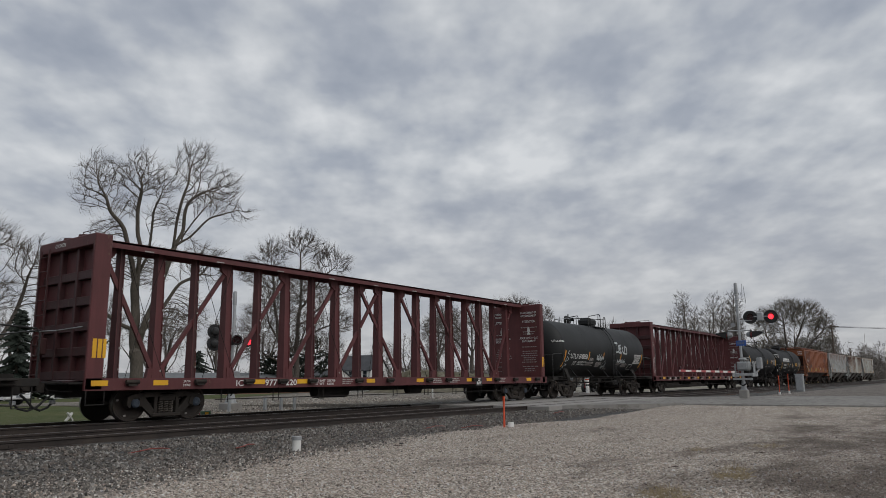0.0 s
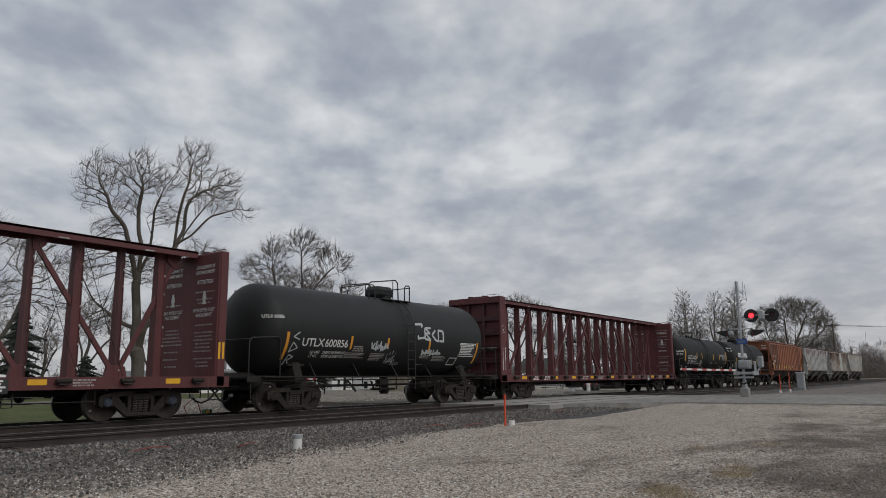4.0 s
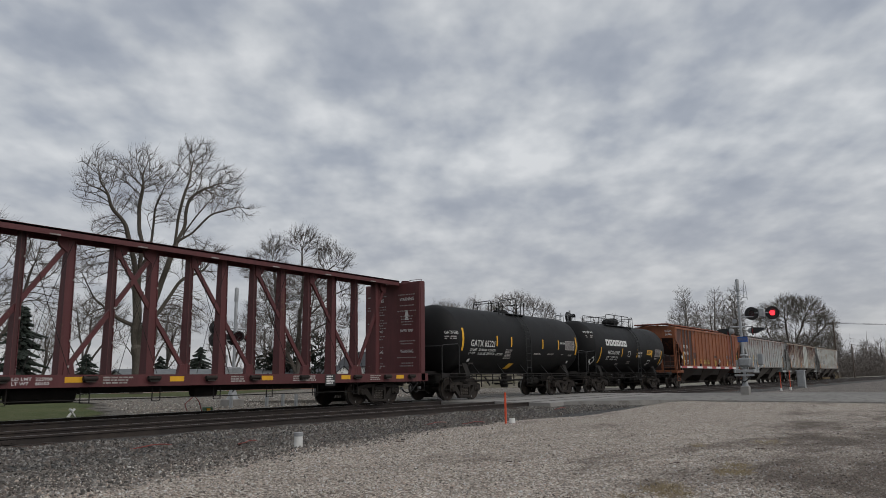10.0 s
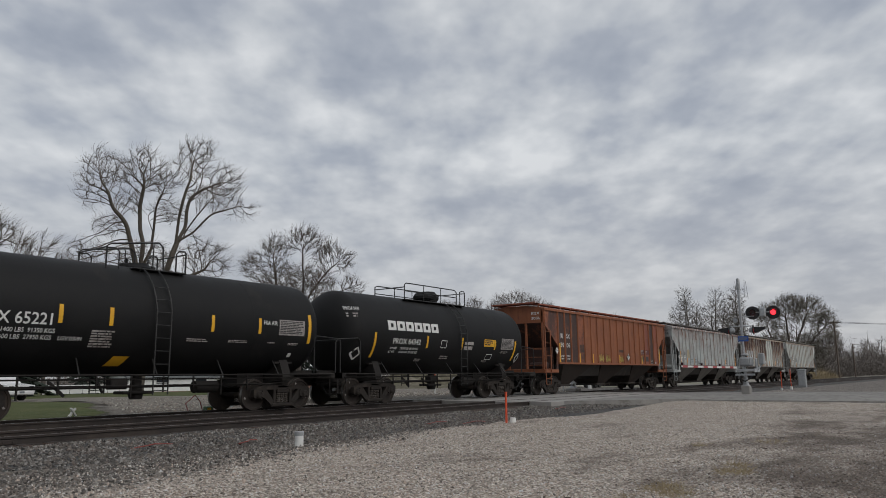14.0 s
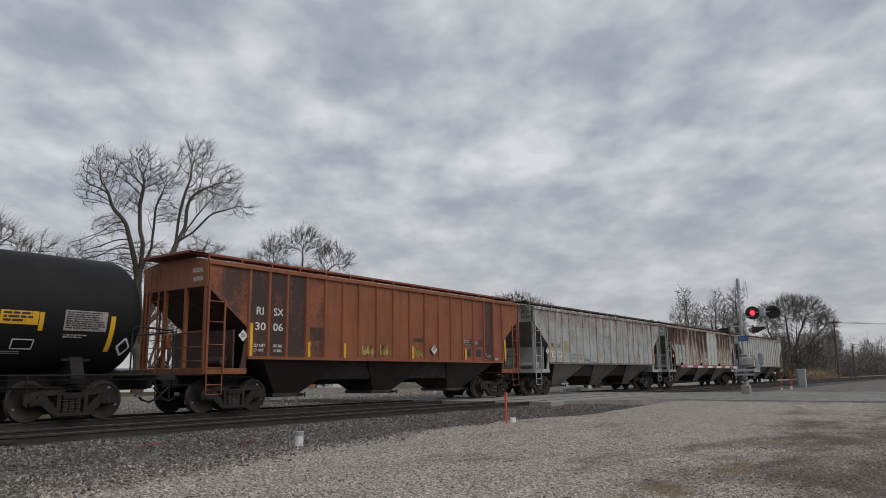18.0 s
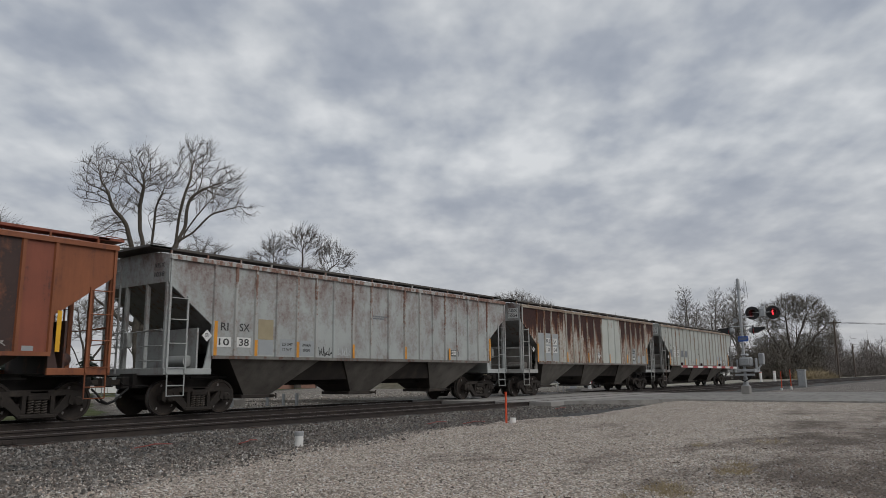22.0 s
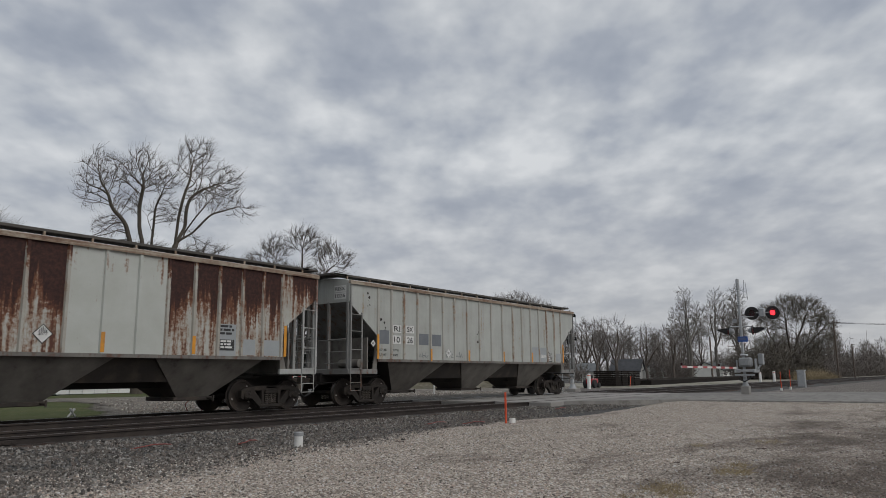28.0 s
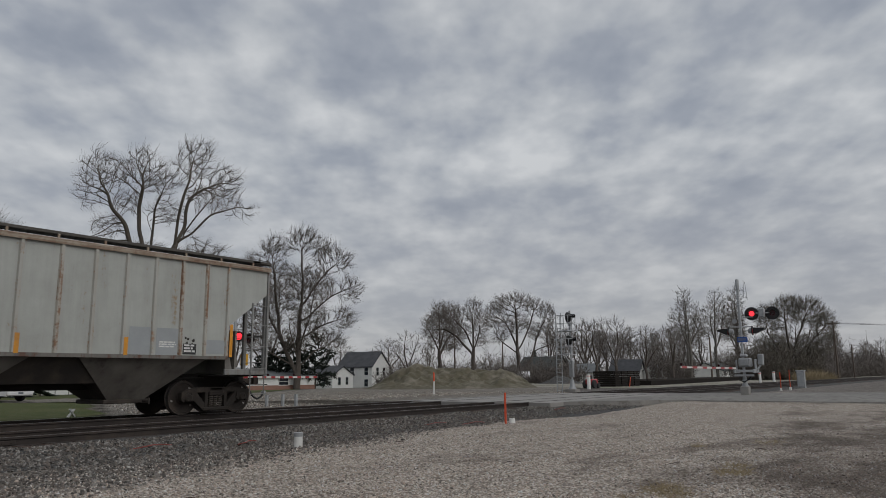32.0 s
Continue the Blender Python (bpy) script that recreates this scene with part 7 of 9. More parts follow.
def flasher(parent, at, facing, which=None, lens_r=.125, plate_r=.305):
    """A lamp with a round black background and a hood; facing: degrees about z. The lens turns in its housing: red glow on one face, dark glass on the other."""
    m = Matrix.Translation(at) @ Matrix.Rotation(radians(facing), 4, "Z")
    lamp = part("lamp_background", Shape().lathe([(-.012, .02), (-.012, plate_r - .01), (0, plate_r), (.012, plate_r - .01), (.012, .02)], 28, "x"), BLACK_PLATE, parent, "round black background plate", at=m)
    part("lamp_housing", Shape().lathe([(-.24, .06), (-.22, .13), (-.10, .17), (-.012, .17)], 20, "x"), BLACK_PLATE, lamp)
    hood = Shape()
    vs, fs, n = [], [], 14
    for i in range(n + 1):
        a = radians(-30 + 240 * i / n)
        for x, r in ((.012, .175), (.34 if 0.2 < i / n < 0.8 else .16, .18), (.34 if 0.2 < i / n < 0.8 else .16, .172), (.012, .167)):
            vs.append((x, r * math.cos(a), r * math.sin(a)))
    for i in range(n):
        for k in range(4):
            fs.append((i * 4 + k, i * 4 + (k + 1) % 4, i * 4 + 4 + (k + 1) % 4, i * 4 + 4 + k))
    fs += [(0, 1, 2, 3), (n * 4 + 3, n * 4 + 2, n * 4 + 1, n * 4)]
    part("hood", hood.add(vs, fs), BLACK_PLATE, lamp)
    if which is None:
        part("lens", Shape().lathe([(.014, lens_r), (.03, lens_r * .8), (.036, .01)], 20, "x"), LENS_OFF, lamp, "unlit dark red lens")
    else:
        lens = part("lens", Shape().lathe([(-.006, .01), (-.006, lens_r), (.006, lens_r), (.006, .01)], 24, "x"), LENS_OFF, lamp, "red lens that flashes", at=(.03, 0, 0))
        me = lens.data
        me.materials.append(LENS_ON)
        for p in me.polygons:
            if p.normal.x > .5:
                p.material_index = 1
        FLASHERS.append((lens, Matrix.Translation((.03, 0, 0)), which))
    return lamp


def lamp_arm(parent, p, q):
    part("lamp_arm", Shape().tube([p, q], .03, 8), GALV, parent)


def gate_arm(parent, x0, x1, y, z, z1, n=9):
    arm = part("gate_arm", Shape().prism([(x0, z - .05), (x1, z1 - .035), (x1, z1 + .035), (x0, z + .05)], y - .02, y + .02), WHITE_PLASTIC, parent, "lowered crossing gate arm, red and white bands")
    for k in range(n):
        a, b = (k + .5) / n, (k + .95) / n
        xa, xb, za, zb = x0 + (x1 - x0) * a, x0 + (x1 - x0) * b, z + (z1 - z) * a, z + (z1 - z) * b
        part("red_band", Shape().prism([(xa, za - .048), (xb, zb - .045), (xb, zb + .045), (xa, za + .048)], y - .025, y + .025), RED_STRIPE, arm)
    for f in (.35, .68, .99):
        x, zz = x0 + (x1 - x0) * f, z + (z1 - z) * f
        part("arm_lamp", Shape().box(x - .05, x + .05, y - .04, y + .04, zz + .05, zz + .16, .02), LENS_OFF, arm)


def gate_mechanism(parent, x, y, z, e):
    part("mechanism", Shape().box(x - .28, x + .28, y - .22, y + .22, z - .28, z + .28, .04), ALU, parent, "grey gate motor box")
    part("counterweight", Shape().box(x - e * .5 - .16, x - e * .5 + .16, y - .34, y - .28, z - .22, z + .25, .03), GALV, parent)
    part("gate_fork", Shape().bar((x - e * .6, y - .3, z - .05), (x + e * .7, y - .3, z + .02), .06, .14).bar((x - e * .6, y + .3, z - .05), (x + e * .7, y + .3, z + .02), .06, .14), GALV, parent)
    part("cable", Shape().tube([(x + e * .1, y - .2, z - .28), (x + e * .25, y - .22, z - .42), (x, y - .18, z - .55), (x - e * .1, y - .1, z - .75)], .03, 7), RUBBER, parent)


MX, MY = 38.0, 9.45
near_signal = thing("crossing_signal", "grey crossing signal mast with red flashing lamps and a lowered gate", "crossing signal", "crossing signals", at=(MX, MY, 0))
part("foundation", Shape().box(-.20, .20, -.20, .20, -.6, .34, .03), CONCRETE, near_signal)
part("base_casting", Shape().lathe([(.34, .17), (.38, .15), (.5, .11), (.78, .09), (.80, .07)], 18, "z"), ALU, near_signal)
part("mast", Shape().tube([(0, 0, .16), (0, 0, 5.1)], .065, 14), GALV, near_signal, "galvanised steel mast")
part("mast_cap", Shape().lathe([(5.1, .085), (5.62, .085), (5.66, .06), (5.68, .01)], 14, "z"), ALU, near_signal)
for z in (4.35, 4.55, 4.8, 5.05):
    part("mast_band", Shape().lathe([(z - .03, .07), (z - .02, .095), (z + .02, .095), (z + .03, .07)], 14, "z"), GALV, near_signal)
ca, sa = math.cos(radians(-76)), math.sin(radians(-76))
back = 194.0
lamp_arm(near_signal, (0, 0, 3.74), (ca * .62, sa * .62, 3.74))
part("lamp_bracket", Shape().tube([(ca * .58, sa * .58, 3.92), (ca * 1.45, sa * 1.45, 3.92)], .03, 8).tube([(ca * 1.02, sa * 1.02, 3.74), (ca * 1.02, sa * 1.02, 4.2)], .035, 8), GALV, near_signal)
part("junction_box", Shape().box(ca * 1.02 - .12, ca * 1.02 + .12, sa * 1.02 - .14, sa * 1.02 + .14, 3.70, 4.14, .04), GALV, near_signal)
flasher(near_signal, (ca * .56, sa * .56, 3.90), back, 0, plate_r=.33)
flasher(near_signal, (ca * 1.50, sa * 1.50, 3.90), back, 1, plate_r=.33)
lamp_arm(near_signal, (-ca * .5, -sa * .5, 3.26), (ca * .5, sa * .5, 3.26))
for s in (-1, 1):
    # lamps for the road beside the track: deep black visors in profile
    part("visor", Shape().prism([(s * .58, 2.92), (s * .62, 3.20), (s * 1.12, 3.16), (s * 1.12, 3.09), (s * .70, 2.90)], -.15, .15, "x"), BLACK_PLATE, near_signal, "deep black lamp visor")
    part("lamp_background", Shape().lathe([(s * .55 - .012, .02), (s * .55 - .012, .24), (s * .55 + .012, .24), (s * .55 + .012, .02)], 24, "y", (0, 0, 3.06)), BLACK_PLATE, near_signal)
    part("lamp_rim", Shape().lathe([(s * .57, .13), (s * .60, .14), (s * .60, .01)], 18, "y", (-.03, 0, 3.0)), RED_STRIPE, near_signal)
    part("lamp_housing", Shape().lathe([(s * .54, .15), (s * .40, .13), (s * .34, .08), (s * .33, .01)], 18, "y", (0, 0, 3.05)), ALU, near_signal)
part("blue_sign", Shape().box(-.085, -.065, -.30, .18, 2.50, 2.76, .005), BLUE_SIGN, near_signal, "small blue notice plate")
part("small_print", bars(-.14, .26, 2.56, 2.70, 3, 3, y=0), PATCH_DARK, near_signal, at=Matrix.Translation((-.09, 0, 0)) @ Matrix.Rotation(radians(-90), 4, "Z"))
# gate motor, forks and counterweight
part("mechanism", Shape().box(-.2, .3, -.36, .20, 1.28, 1.72, .05).box(-.26, -.2, -.28, .12, 1.34, 1.66, .02), ALU, near_signal, "grey gate motor box")
part("motor_cap", Shape().box(-.15, .2, -.2, .12, 1.78, 1.90, .04), GALV, near_signal)
part("gate_fork", Shape().box(-.5, .5, .30, .37, .98, 1.16, .02).box(-.08, .08, .31, .36, 1.1, 1.62, .02), GALV, near_signal)
part("gate_fork", Shape().box(-.5, .5, -.60, -.52, .98, 1.16, .02).box(-.14, .12, -.61, -.53, 1.0, 1.66, .02), GALV, near_signal)
part("fork_plate", Shape().box(-.34, -.28, -.56, .42, 1.02, 1.14, .01), GALV, near_signal)
part("fork_plate", Shape().box(-.30, -.24, -.52, .40, .82, .92, .01), GALV, near_signal)
part("counterweight", Shape().box(-.05, .25, -.92, -.68, 1.36, 1.90, .03), ALU, near_signal)
part("counterweight_arm", Shape().bar((0, -.60, 1.1), (.1, -.80, 1.4), .07), GALV, near_signal)
part("cable", Shape().tube([(-.26, .12, .84), (-.30, .20, .66), (-.30, -.05, .55), (-.28, -.3, .70), (-.26, -.36, .86)], .035, 7), RUBBER, near_signal)
gate_arm(near_signal, -.4, -8.6, .28, 1.22, 1.24, 6)
part("antenna", Shape().tube([(ca * .25, sa * .25, 4.7), (ca * .3, sa * .3, 5.6)], .012, 6).tube([(ca * .42, sa * .42, 4.6), (ca * .36, sa * .36, 5.5)], .012, 6).tube([(0, 0, 4.7), (ca * .4, sa * .4, 4.72)], .012, 6), GALV, near_signal, "thin antenna rods")
part("bell", Shape().lathe([(.0, .12), (.06, .11), (.09, .01)], 16, "x", (-.1, .25, 3.55)), ALU, near_signal)
far_signal = thing("crossing_signal", "grey crossing signal mast seen from behind, black lamps", "crossing signal", "crossing signals", at=(19.5, 25.3, 0))
part("foundation", Shape().box(-.35, .35, -.35, .35, -.7, .12, .03), CONCRETE, far_signal)
part("base_casting", Shape().lathe([(.12, .26), (.18, .22), (.5, .13), (.78, .10), (.80, .07)], 18, "z"), ALU, far_signal)
part("mast", Shape().tube([(0, 0, .12), (0, 0, 4.2)], .065, 14), GALV, far_signal)
part("mast_cap", Shape().lathe([(4.2, .085), (4.75, .085), (4.79, .06), (4.81, .01)], 14, "z"), ALU, far_signal)
part("lamp_bracket", Shape().tube([(-1.0, .0, 3.05), (.8, 0, 3.05)], .03, 8).tube([(-.75, .1, 2.55), (.75, .1, 2.55)], .03, 8), GALV, far_signal)
for x, z, fc in ((-.85, 3.05, 62), (-.85, 2.55, 62), (-.05, 2.66, 95)):
    flasher(far_signal, (x, .12, z), fc, plate_r=.30)
flasher(far_signal, (.05, -.2, 2.72), 232, 0, plate_r=.22, lens_r=.14)
flasher(far_signal, (.62, -.2, 2.66), 232, 1, plate_r=.22, lens_r=.14)
gate_mechanism(far_signal, 0, 0, 1.15, 1)
gate_arm(far_signal, .5, 5.1, .3, 1.02, 1.00)
part("side_panel", Shape().box(-.75, -.35, -.06, .06, 1.45, 1.95, .03), ALU, far_signal)
for x, y in ((20.15, 23.9), (20.75, 23.6), (21.3, 23.4), (18.6, 24.2)):
    post = thing("guard_post", "short galvanised guard post beside the signal", "post", "guard posts", at=(x, y, 0))
    part("post", Shape().prism([(-.05, -.05), (.05, -.05), (.05, -.03), (-.03, -.03), (-.03, .05), (-.05, .05)], -.5, .30, "z"), GALV, post)

# ---- two-headed railway signal on a mast with ladder and platforms ----
rs = thing("railway_signal", "tall grey railway signal mast with two black hooded heads", "railway signal", at=(46.2, 22.9, 0))
part("foundation", Shape().box(-.4, .4, -.4, .4, -.7, .05, .04), CONCRETE, rs)
part("mast", Shape().tube([(0, 0, 0), (0, 0, 5.45)], .07, 12), GALV, rs)
part("mast_case", Shape().box(-.14, .14, -.14, .14, .85, 2.0, .03), ALU, rs, "grey relay case on the mast")
part("base_casting", Shape().lathe([(.04, .28), (.2, .2), (.7, .1)], 14, "z"), ALU, rs)
for z in (4.95, 3.35):
    h = part("signal_head", Shape().lathe([(-.25, .06), (-.23, .22), (-.05, .33), (.03, .37), (.05, .37), (.05, .02)], 24, "y", (-.55, -.15, z)), BLACK_PLATE, rs, "round black signal head with a hood", at=None)
    hood = Shape()
    for k in range(9):
        a0, a1 = radians(-10 + k * 200 / 9), radians(-10 + (k + 1) * 200 / 9)
        q = []
        for yy in (-.2, -.62):
            for a in (a0, a1):
                q.append((-.55 + .2 * math.cos(a), yy, z + .2 * math.sin(a)))
        hood.add(q, [(0, 1, 3, 2)])
    part("hood", hood, BLACK_PLATE, h)
    part("head_bracket", Shape().tube([(-.45, .05, z - .3), (0, 0, z - .42)], .04, 8).box(-.1, .14, -.1, .1, z - .55, z - .36, .02), GALV, rs)
    p = part("platform", Shape().box(-1.2, -.1, -.45, .45, z - 1.0, z - .94, .01), GALV, rs)
    for xx in (-1.2, -.65, -.1):
        for yy in (-.45, .45):
            part("stanchion", Shape().tube([(xx, yy, z - .95), (xx, yy, z + .1)], .022, 6), GALV, p)
    for zz in (z - .45, z + .1):
        for yy in (-.5, .5):
            part("rail", Shape().tube([(-1.2, yy, zz), (-.1, yy, zz)], .02, 6), GALV, p)
        part("rail", Shape().tube([(-1.2, -.45, zz), (-1.2, .45, zz)], .02, 6), GALV, p)
    part("platform_strut", Shape().bar((-1.0, 0, z - 1.0), (0, 0, z - 1.7), .06), GALV, rs)
ladder(rs, (-1.5, 0, -.2), (-1.35, 0, 5.2), "y", .4, 18, GALV)

# ---- poles, stakes, posts and small lineside things ----
def on(x, y):
    return float(ground_height(x, y)) if not 10.7 < y < 22.8 else float(bed(x, y))


def utility_pole(x, y, h, arms, label, lean=0.0):
    p = thing("utility_pole", label, "utility pole", "utility poles", at=pose(x, y, on(x, y), lean, 0, 0))
    part("pole", Shape().tube([(0, 0, -.8), (0, 0, h * .5), (0, 0, h)], [.16, .14, .11], 10), POLEWOOD, p)
    for z in arms:
        a = part("crossarm", Shape().box(-.06, .06, -1.2, 1.2, z - .06, z + .06, .01), POLEWOOD, p)
        for y_ in (-1.05, -.5, .5, 1.05):
            part("insulator", Shape().lathe([(z + .06, .05), (z + .14, .06), (z + .2, .03), (z + .22, .01)], 10, "z", (0, y_, 0)), ALU, a)
    return p


utility_pole(150, 21.0, 10.6, (10.2,), "weathered wooden utility pole with a crossarm")
utility_pole(176, 21.6, 7.2, (), "bare weathered wooden pole beside the track")
utility_pole(190, 27.2, 9.0, (), "leaning weathered wooden pole", 2.5)
utility_pole(118, 34.2, 7.0, (), "thin wooden pole before the low white house")
utility_pole(120, 74.0, 8.2, (), "thin wooden pole behind the dirt mound")
utility_pole(104, 74.0, 9.0, (), "thin wooden pole behind the dirt mound")
wire = thing("overhead_wire", "thin black overhead wires running off the pole", "wire", at=(0, 0, 0))
for dy, dz in ((-1.05, 0), (.5, 0), (1.05, 0)):
    part("wire", Shape().tube([(150, 21.0 + dy, 10.0), (185, 15.5 + dy, 11.2), (220, 10 + dy, 12.9), (265, 3 + dy, 15.6)], .022, 5), BLACKRAIL, wire)
cobra = thing("street_lamp", "street lamp with a long curved arm above the lawn", "street lamp", at=(25.0, 62.0, on(25, 62)))
part("pole", Shape().tube([(-6, 0, 0), (-6, 0, 9.6)], .09, 8), POLEWOOD, cobra)
part("arm", Shape().tube([(-6, 0, 9.0), (-3.5, 0, 9.9), (-1.0, 0, 10.05)], .05, 7), ALU, cobra)
part("lamp_head", Shape().box(-1.3, -.5, -.14, .14, 9.95, 10.12, .05), ALU, cobra)


def stake(x, y, h, material, label, foot=None):
    s = thing("marker_stake", label, "stake", "marker stakes", at=(x, y, on(x, y)))
    part("stake", Shape().prism([(-.021, -.021), (.021, -.021), (.021, -.016), (-.016, -.016), (-.016, .021), (-.021, .021)], -.3, h, "z"), material, s)
    if foot:
        part("tube_foot", Shape().lathe([(-.05, .07), (.16, .075), (.20, .075), (.205, .055), (.205, .01)], 14, "z", foot), WHITE_PLASTIC, s)
    return s


s = stake(17.55, 10.78, .98, STAKE, "thin orange stake at the foot of the ballast")
tub = thing("plastic_tube", "short white plastic tube beside the orange stake", "pipe", "white tubes", at=(17.80, 10.72, on(17.8, 10.72)))
part("tube", Shape().lathe([(-.1, .085), (.26, .085), (.275, .08), (.275, .062), (.10, .06), (.10, .01)], 18, "z"), WHITE_PLASTIC, tub)
pipe = thing("plastic_pipe", "white plastic pipe stub with a grey cap on the gravel", "pipe", "white tubes", at=(9.75, 10.62, on(9.75, 10.62)))
part("pipe", Shape().lathe([(-.15, .082), (.22, .082)], 20, "z"), WHITE_PLASTIC, pipe)
part("cap", Shape().lathe([(.20, .092), (.265, .092), (.275, .085), (.278, .01)], 20, "z"), ALU, pipe, "grey ribbed cap")
for x, y, m, h in ((51.5, 10.6, STAKE, 1.25), (52.6, 10.25, STAKE, 1.3)):
    stake(x, y, h, m, "thin orange stake with a white foot", (-.3, -.05, 0))
for x, y, h in ((58, 27.2, 1.25), (104, 23.9, 1.35), (98, 20.9, 1.4)):
    p = thing("marker_post", "stout white marker post beside the track", "post", "white posts", at=(x, y, on(x, y)))
    part("post", Shape().lathe([(-.2, .16), (h - .05, .16), (h, .13), (h + .01, .01)], 14, "z"), WHITE_PLASTIC, p)
    part("cap", Shape().lathe([(h - .16, .165), (h - .1, .165)], 14, "z"), STAKE, p)
p = thing("marker_post", "slim white marker post with an orange top", "post", "white posts", at=(33.2, 25.1, on(33.2, 25.1)))
part("post", Shape().tube([(0, 0, -.2), (0, 0, .95)], .045, 10), WHITE_PLASTIC, p)
part("orange_top", Shape().tube([(0, 0, .95), (0, 0, 1.42), (0, 0, 1.45)], [.046, .046, .02], 10), STAKE, p, "bright orange top")
p = stake(66.5, 27.0, 1.3, STAKE, "orange stake leaning over beside the sleeper stack")
p.matrix_basis = pose(66.5, 27.0, on(66.5, 27), -8, 38, 0)
cross = thing("marker_cross", "small white wooden cross lying beside the tracks", "marker", at=pose(11.9, 23.5, on(11.9, 23.5) + .16, 0, 0, 20))
part("arm", Shape().bar((-.13, 0, -.13), (.12, 0, .12), .07, .05), WHITE_PLASTIC, cross)
part("arm", Shape().bar((-.10, -.03, .13), (.12, -.03, -.12), .07, .05), WHITE_PLASTIC, cross)
cab = thing("relay_cabinet", "grey steel relay cabinet beside the track", "cabinet", at=(67.2, 12.2, on(67.2, 12.2)))
part("body", Shape().box(-.29, .29, -.29, .29, -.3, 1.32, .03), ALU, cab)
part("roof", Shape().box(-.34, .34, -.34, .34, 1.32, 1.42, .03), GALV, cab)
part("door", Shape().box(-.31, -.29, -.24, .24, .1, 1.34, .01), GALV, cab)
hose = thing("red_cable", "red cable looped up from a small green box beside the rail", "cable", at=(14.9, 20.9, on(14.9, 20.9)))
part("cable", Shape().tube([(0, 0, .1), (-.12, 0, .42), (-.32, 0, .62), (-.62, .05, .35), (-.52, 0, .06), (-.1, 0, .02)], .018, 6), MAGENTA, hose)
part("box", Shape().box(.08, .36, -.12, .12, -.05, .24, .03), GREENBOX, hose, "small green and yellow box")
part("box_front", Shape().box(.10, .24, -.13, -.12, .02, .2, .004), YELLOW, hose)
rng = random.Random(12)
for x, y, L, a in ((7.6, 12.0, .9, 8), (9.4, 11.6, .7, 20), (15.6, 11.7, 1.1, 4), (16.8, 11.3, 1.0, -4), (22.5, 11.6, .8, 0)):
    c = thing("red_cable", "length of red cable lying on the ballast", "cable", "red cables", at=pose(x, y, on(x, y) + .03, 0, 0, a))
    part("cable", Shape().tube([(-L / 2, .05, .0), (-L / 4, -.04, .03), (0, .03, .04), (L / 4, -.02, .03), (L / 2, .06, .0)], .011, 6), MAGENTA, c)

# stacked sleepers and rail panels on the far side
st = thing("sleeper_stack", "dark stack of old timber sleepers and rails", "timber stack", at=(73, 31.0, on(73, 31)))
for k in range(9):
    for j in range(4):
        part("sleeper", Shape().box(-3.2 + j * 1.7, -1.7 + j * 1.7 + rng.uniform(-.1, .1), -1.2, 1.2, k * .19 - .1 + rng.uniform(-.01, .01), k * .19 + .07, .015), OLD_TIE, st)
row = thing("track_panel_row", "long low row of stacked dark track panels", "timber stack", at=(0, 0, 0))
for k in range(26):
    x = 80 + k * 3.6
    y = 30.5 + k * .36
    z = on(x, y)
    part("panel", Shape().box(x - 1.7, x + 1.7, y - 1.2, y + 1.2, z - .1, z + .55, .03), OLD_TIE, row)
    if k % 1 == 0:
        part("panel_top", Shape().box(x - 1.75, x + 1.6, y - .9, y - .7, z + .55, z + .72, .01).box(x - 1.75, x + 1.6, y + .7, y + .9, z + .55, z + .72, .01), IRON, row)


# ---- the dirt mound ----
def rough(x, y, cell, seed):
    """Random heights on a square grid, eased between its knots."""
    table = np.random.default_rng(seed).uniform(-1, 1, (64, 64))
    u, v = x / cell, y / cell
    i, j = np.floor(u).astype(int), np.floor(v).astype(int)
    f, g = u - i, v - j
    f, g = f * f * (3 - 2 * f), g * g * (3 - 2 * g)
    t = lambda a, b: table[a % 64, b % 64]
    return (t(i, j) * (1 - f) + t(i + 1, j) * f) * (1 - g) + (t(i, j + 1) * (1 - f) + t(i + 1, j + 1) * f) * g


def mound_height(x, y):
    u, v = x - 62, y - 45
    a, b = (u * .62 - v * .785), (u * .785 + v * .62)
    base = np.exp(-((a + 4.0) / 2.9) ** 2 - (b / 4.5) ** 2) * 2.15 + np.exp(-((a - 2.7) / 5.2) ** 4 - (b / 4.5) ** 2) * 1.95
    lump = .28 * rough(x, y, 1.9, 1) + .24 * rough(x, y, .8, 2) + .20 * rough(x, y, .38, 3)
    return ground_height(x, y) + base + lump * np.clip(base, 0, 1) - .12


DIRT = plain("heaped_earth", (0.128, 0.110, 0.078), (0.080, 0.074, 0.046), 1.6, 0.95, bump=1.0, dirt=(0.19, 0.17, 0.135), dirt_at=0.58, fleck=7.0)
tagged(sheet("dirt_mound", np.arange(50, 76, .2), np.arange(33, 58, .2), mound_height, DIRT), "long heap of brown earth with thin grass", "dirt mound")
tagged(sheet("gravel_mound", np.arange(92, 102, .5), np.arange(46, 54, .5), lambda x, y: ground_height(x, y) - .1 + 1.3 * np.exp(-((x - 97) / 2.2) ** 2 - ((y - 50) / 2.2) ** 2) + .1 * rough(x, y, .6, 5), BALLAST), "grey heap of gravel", "gravel heap")


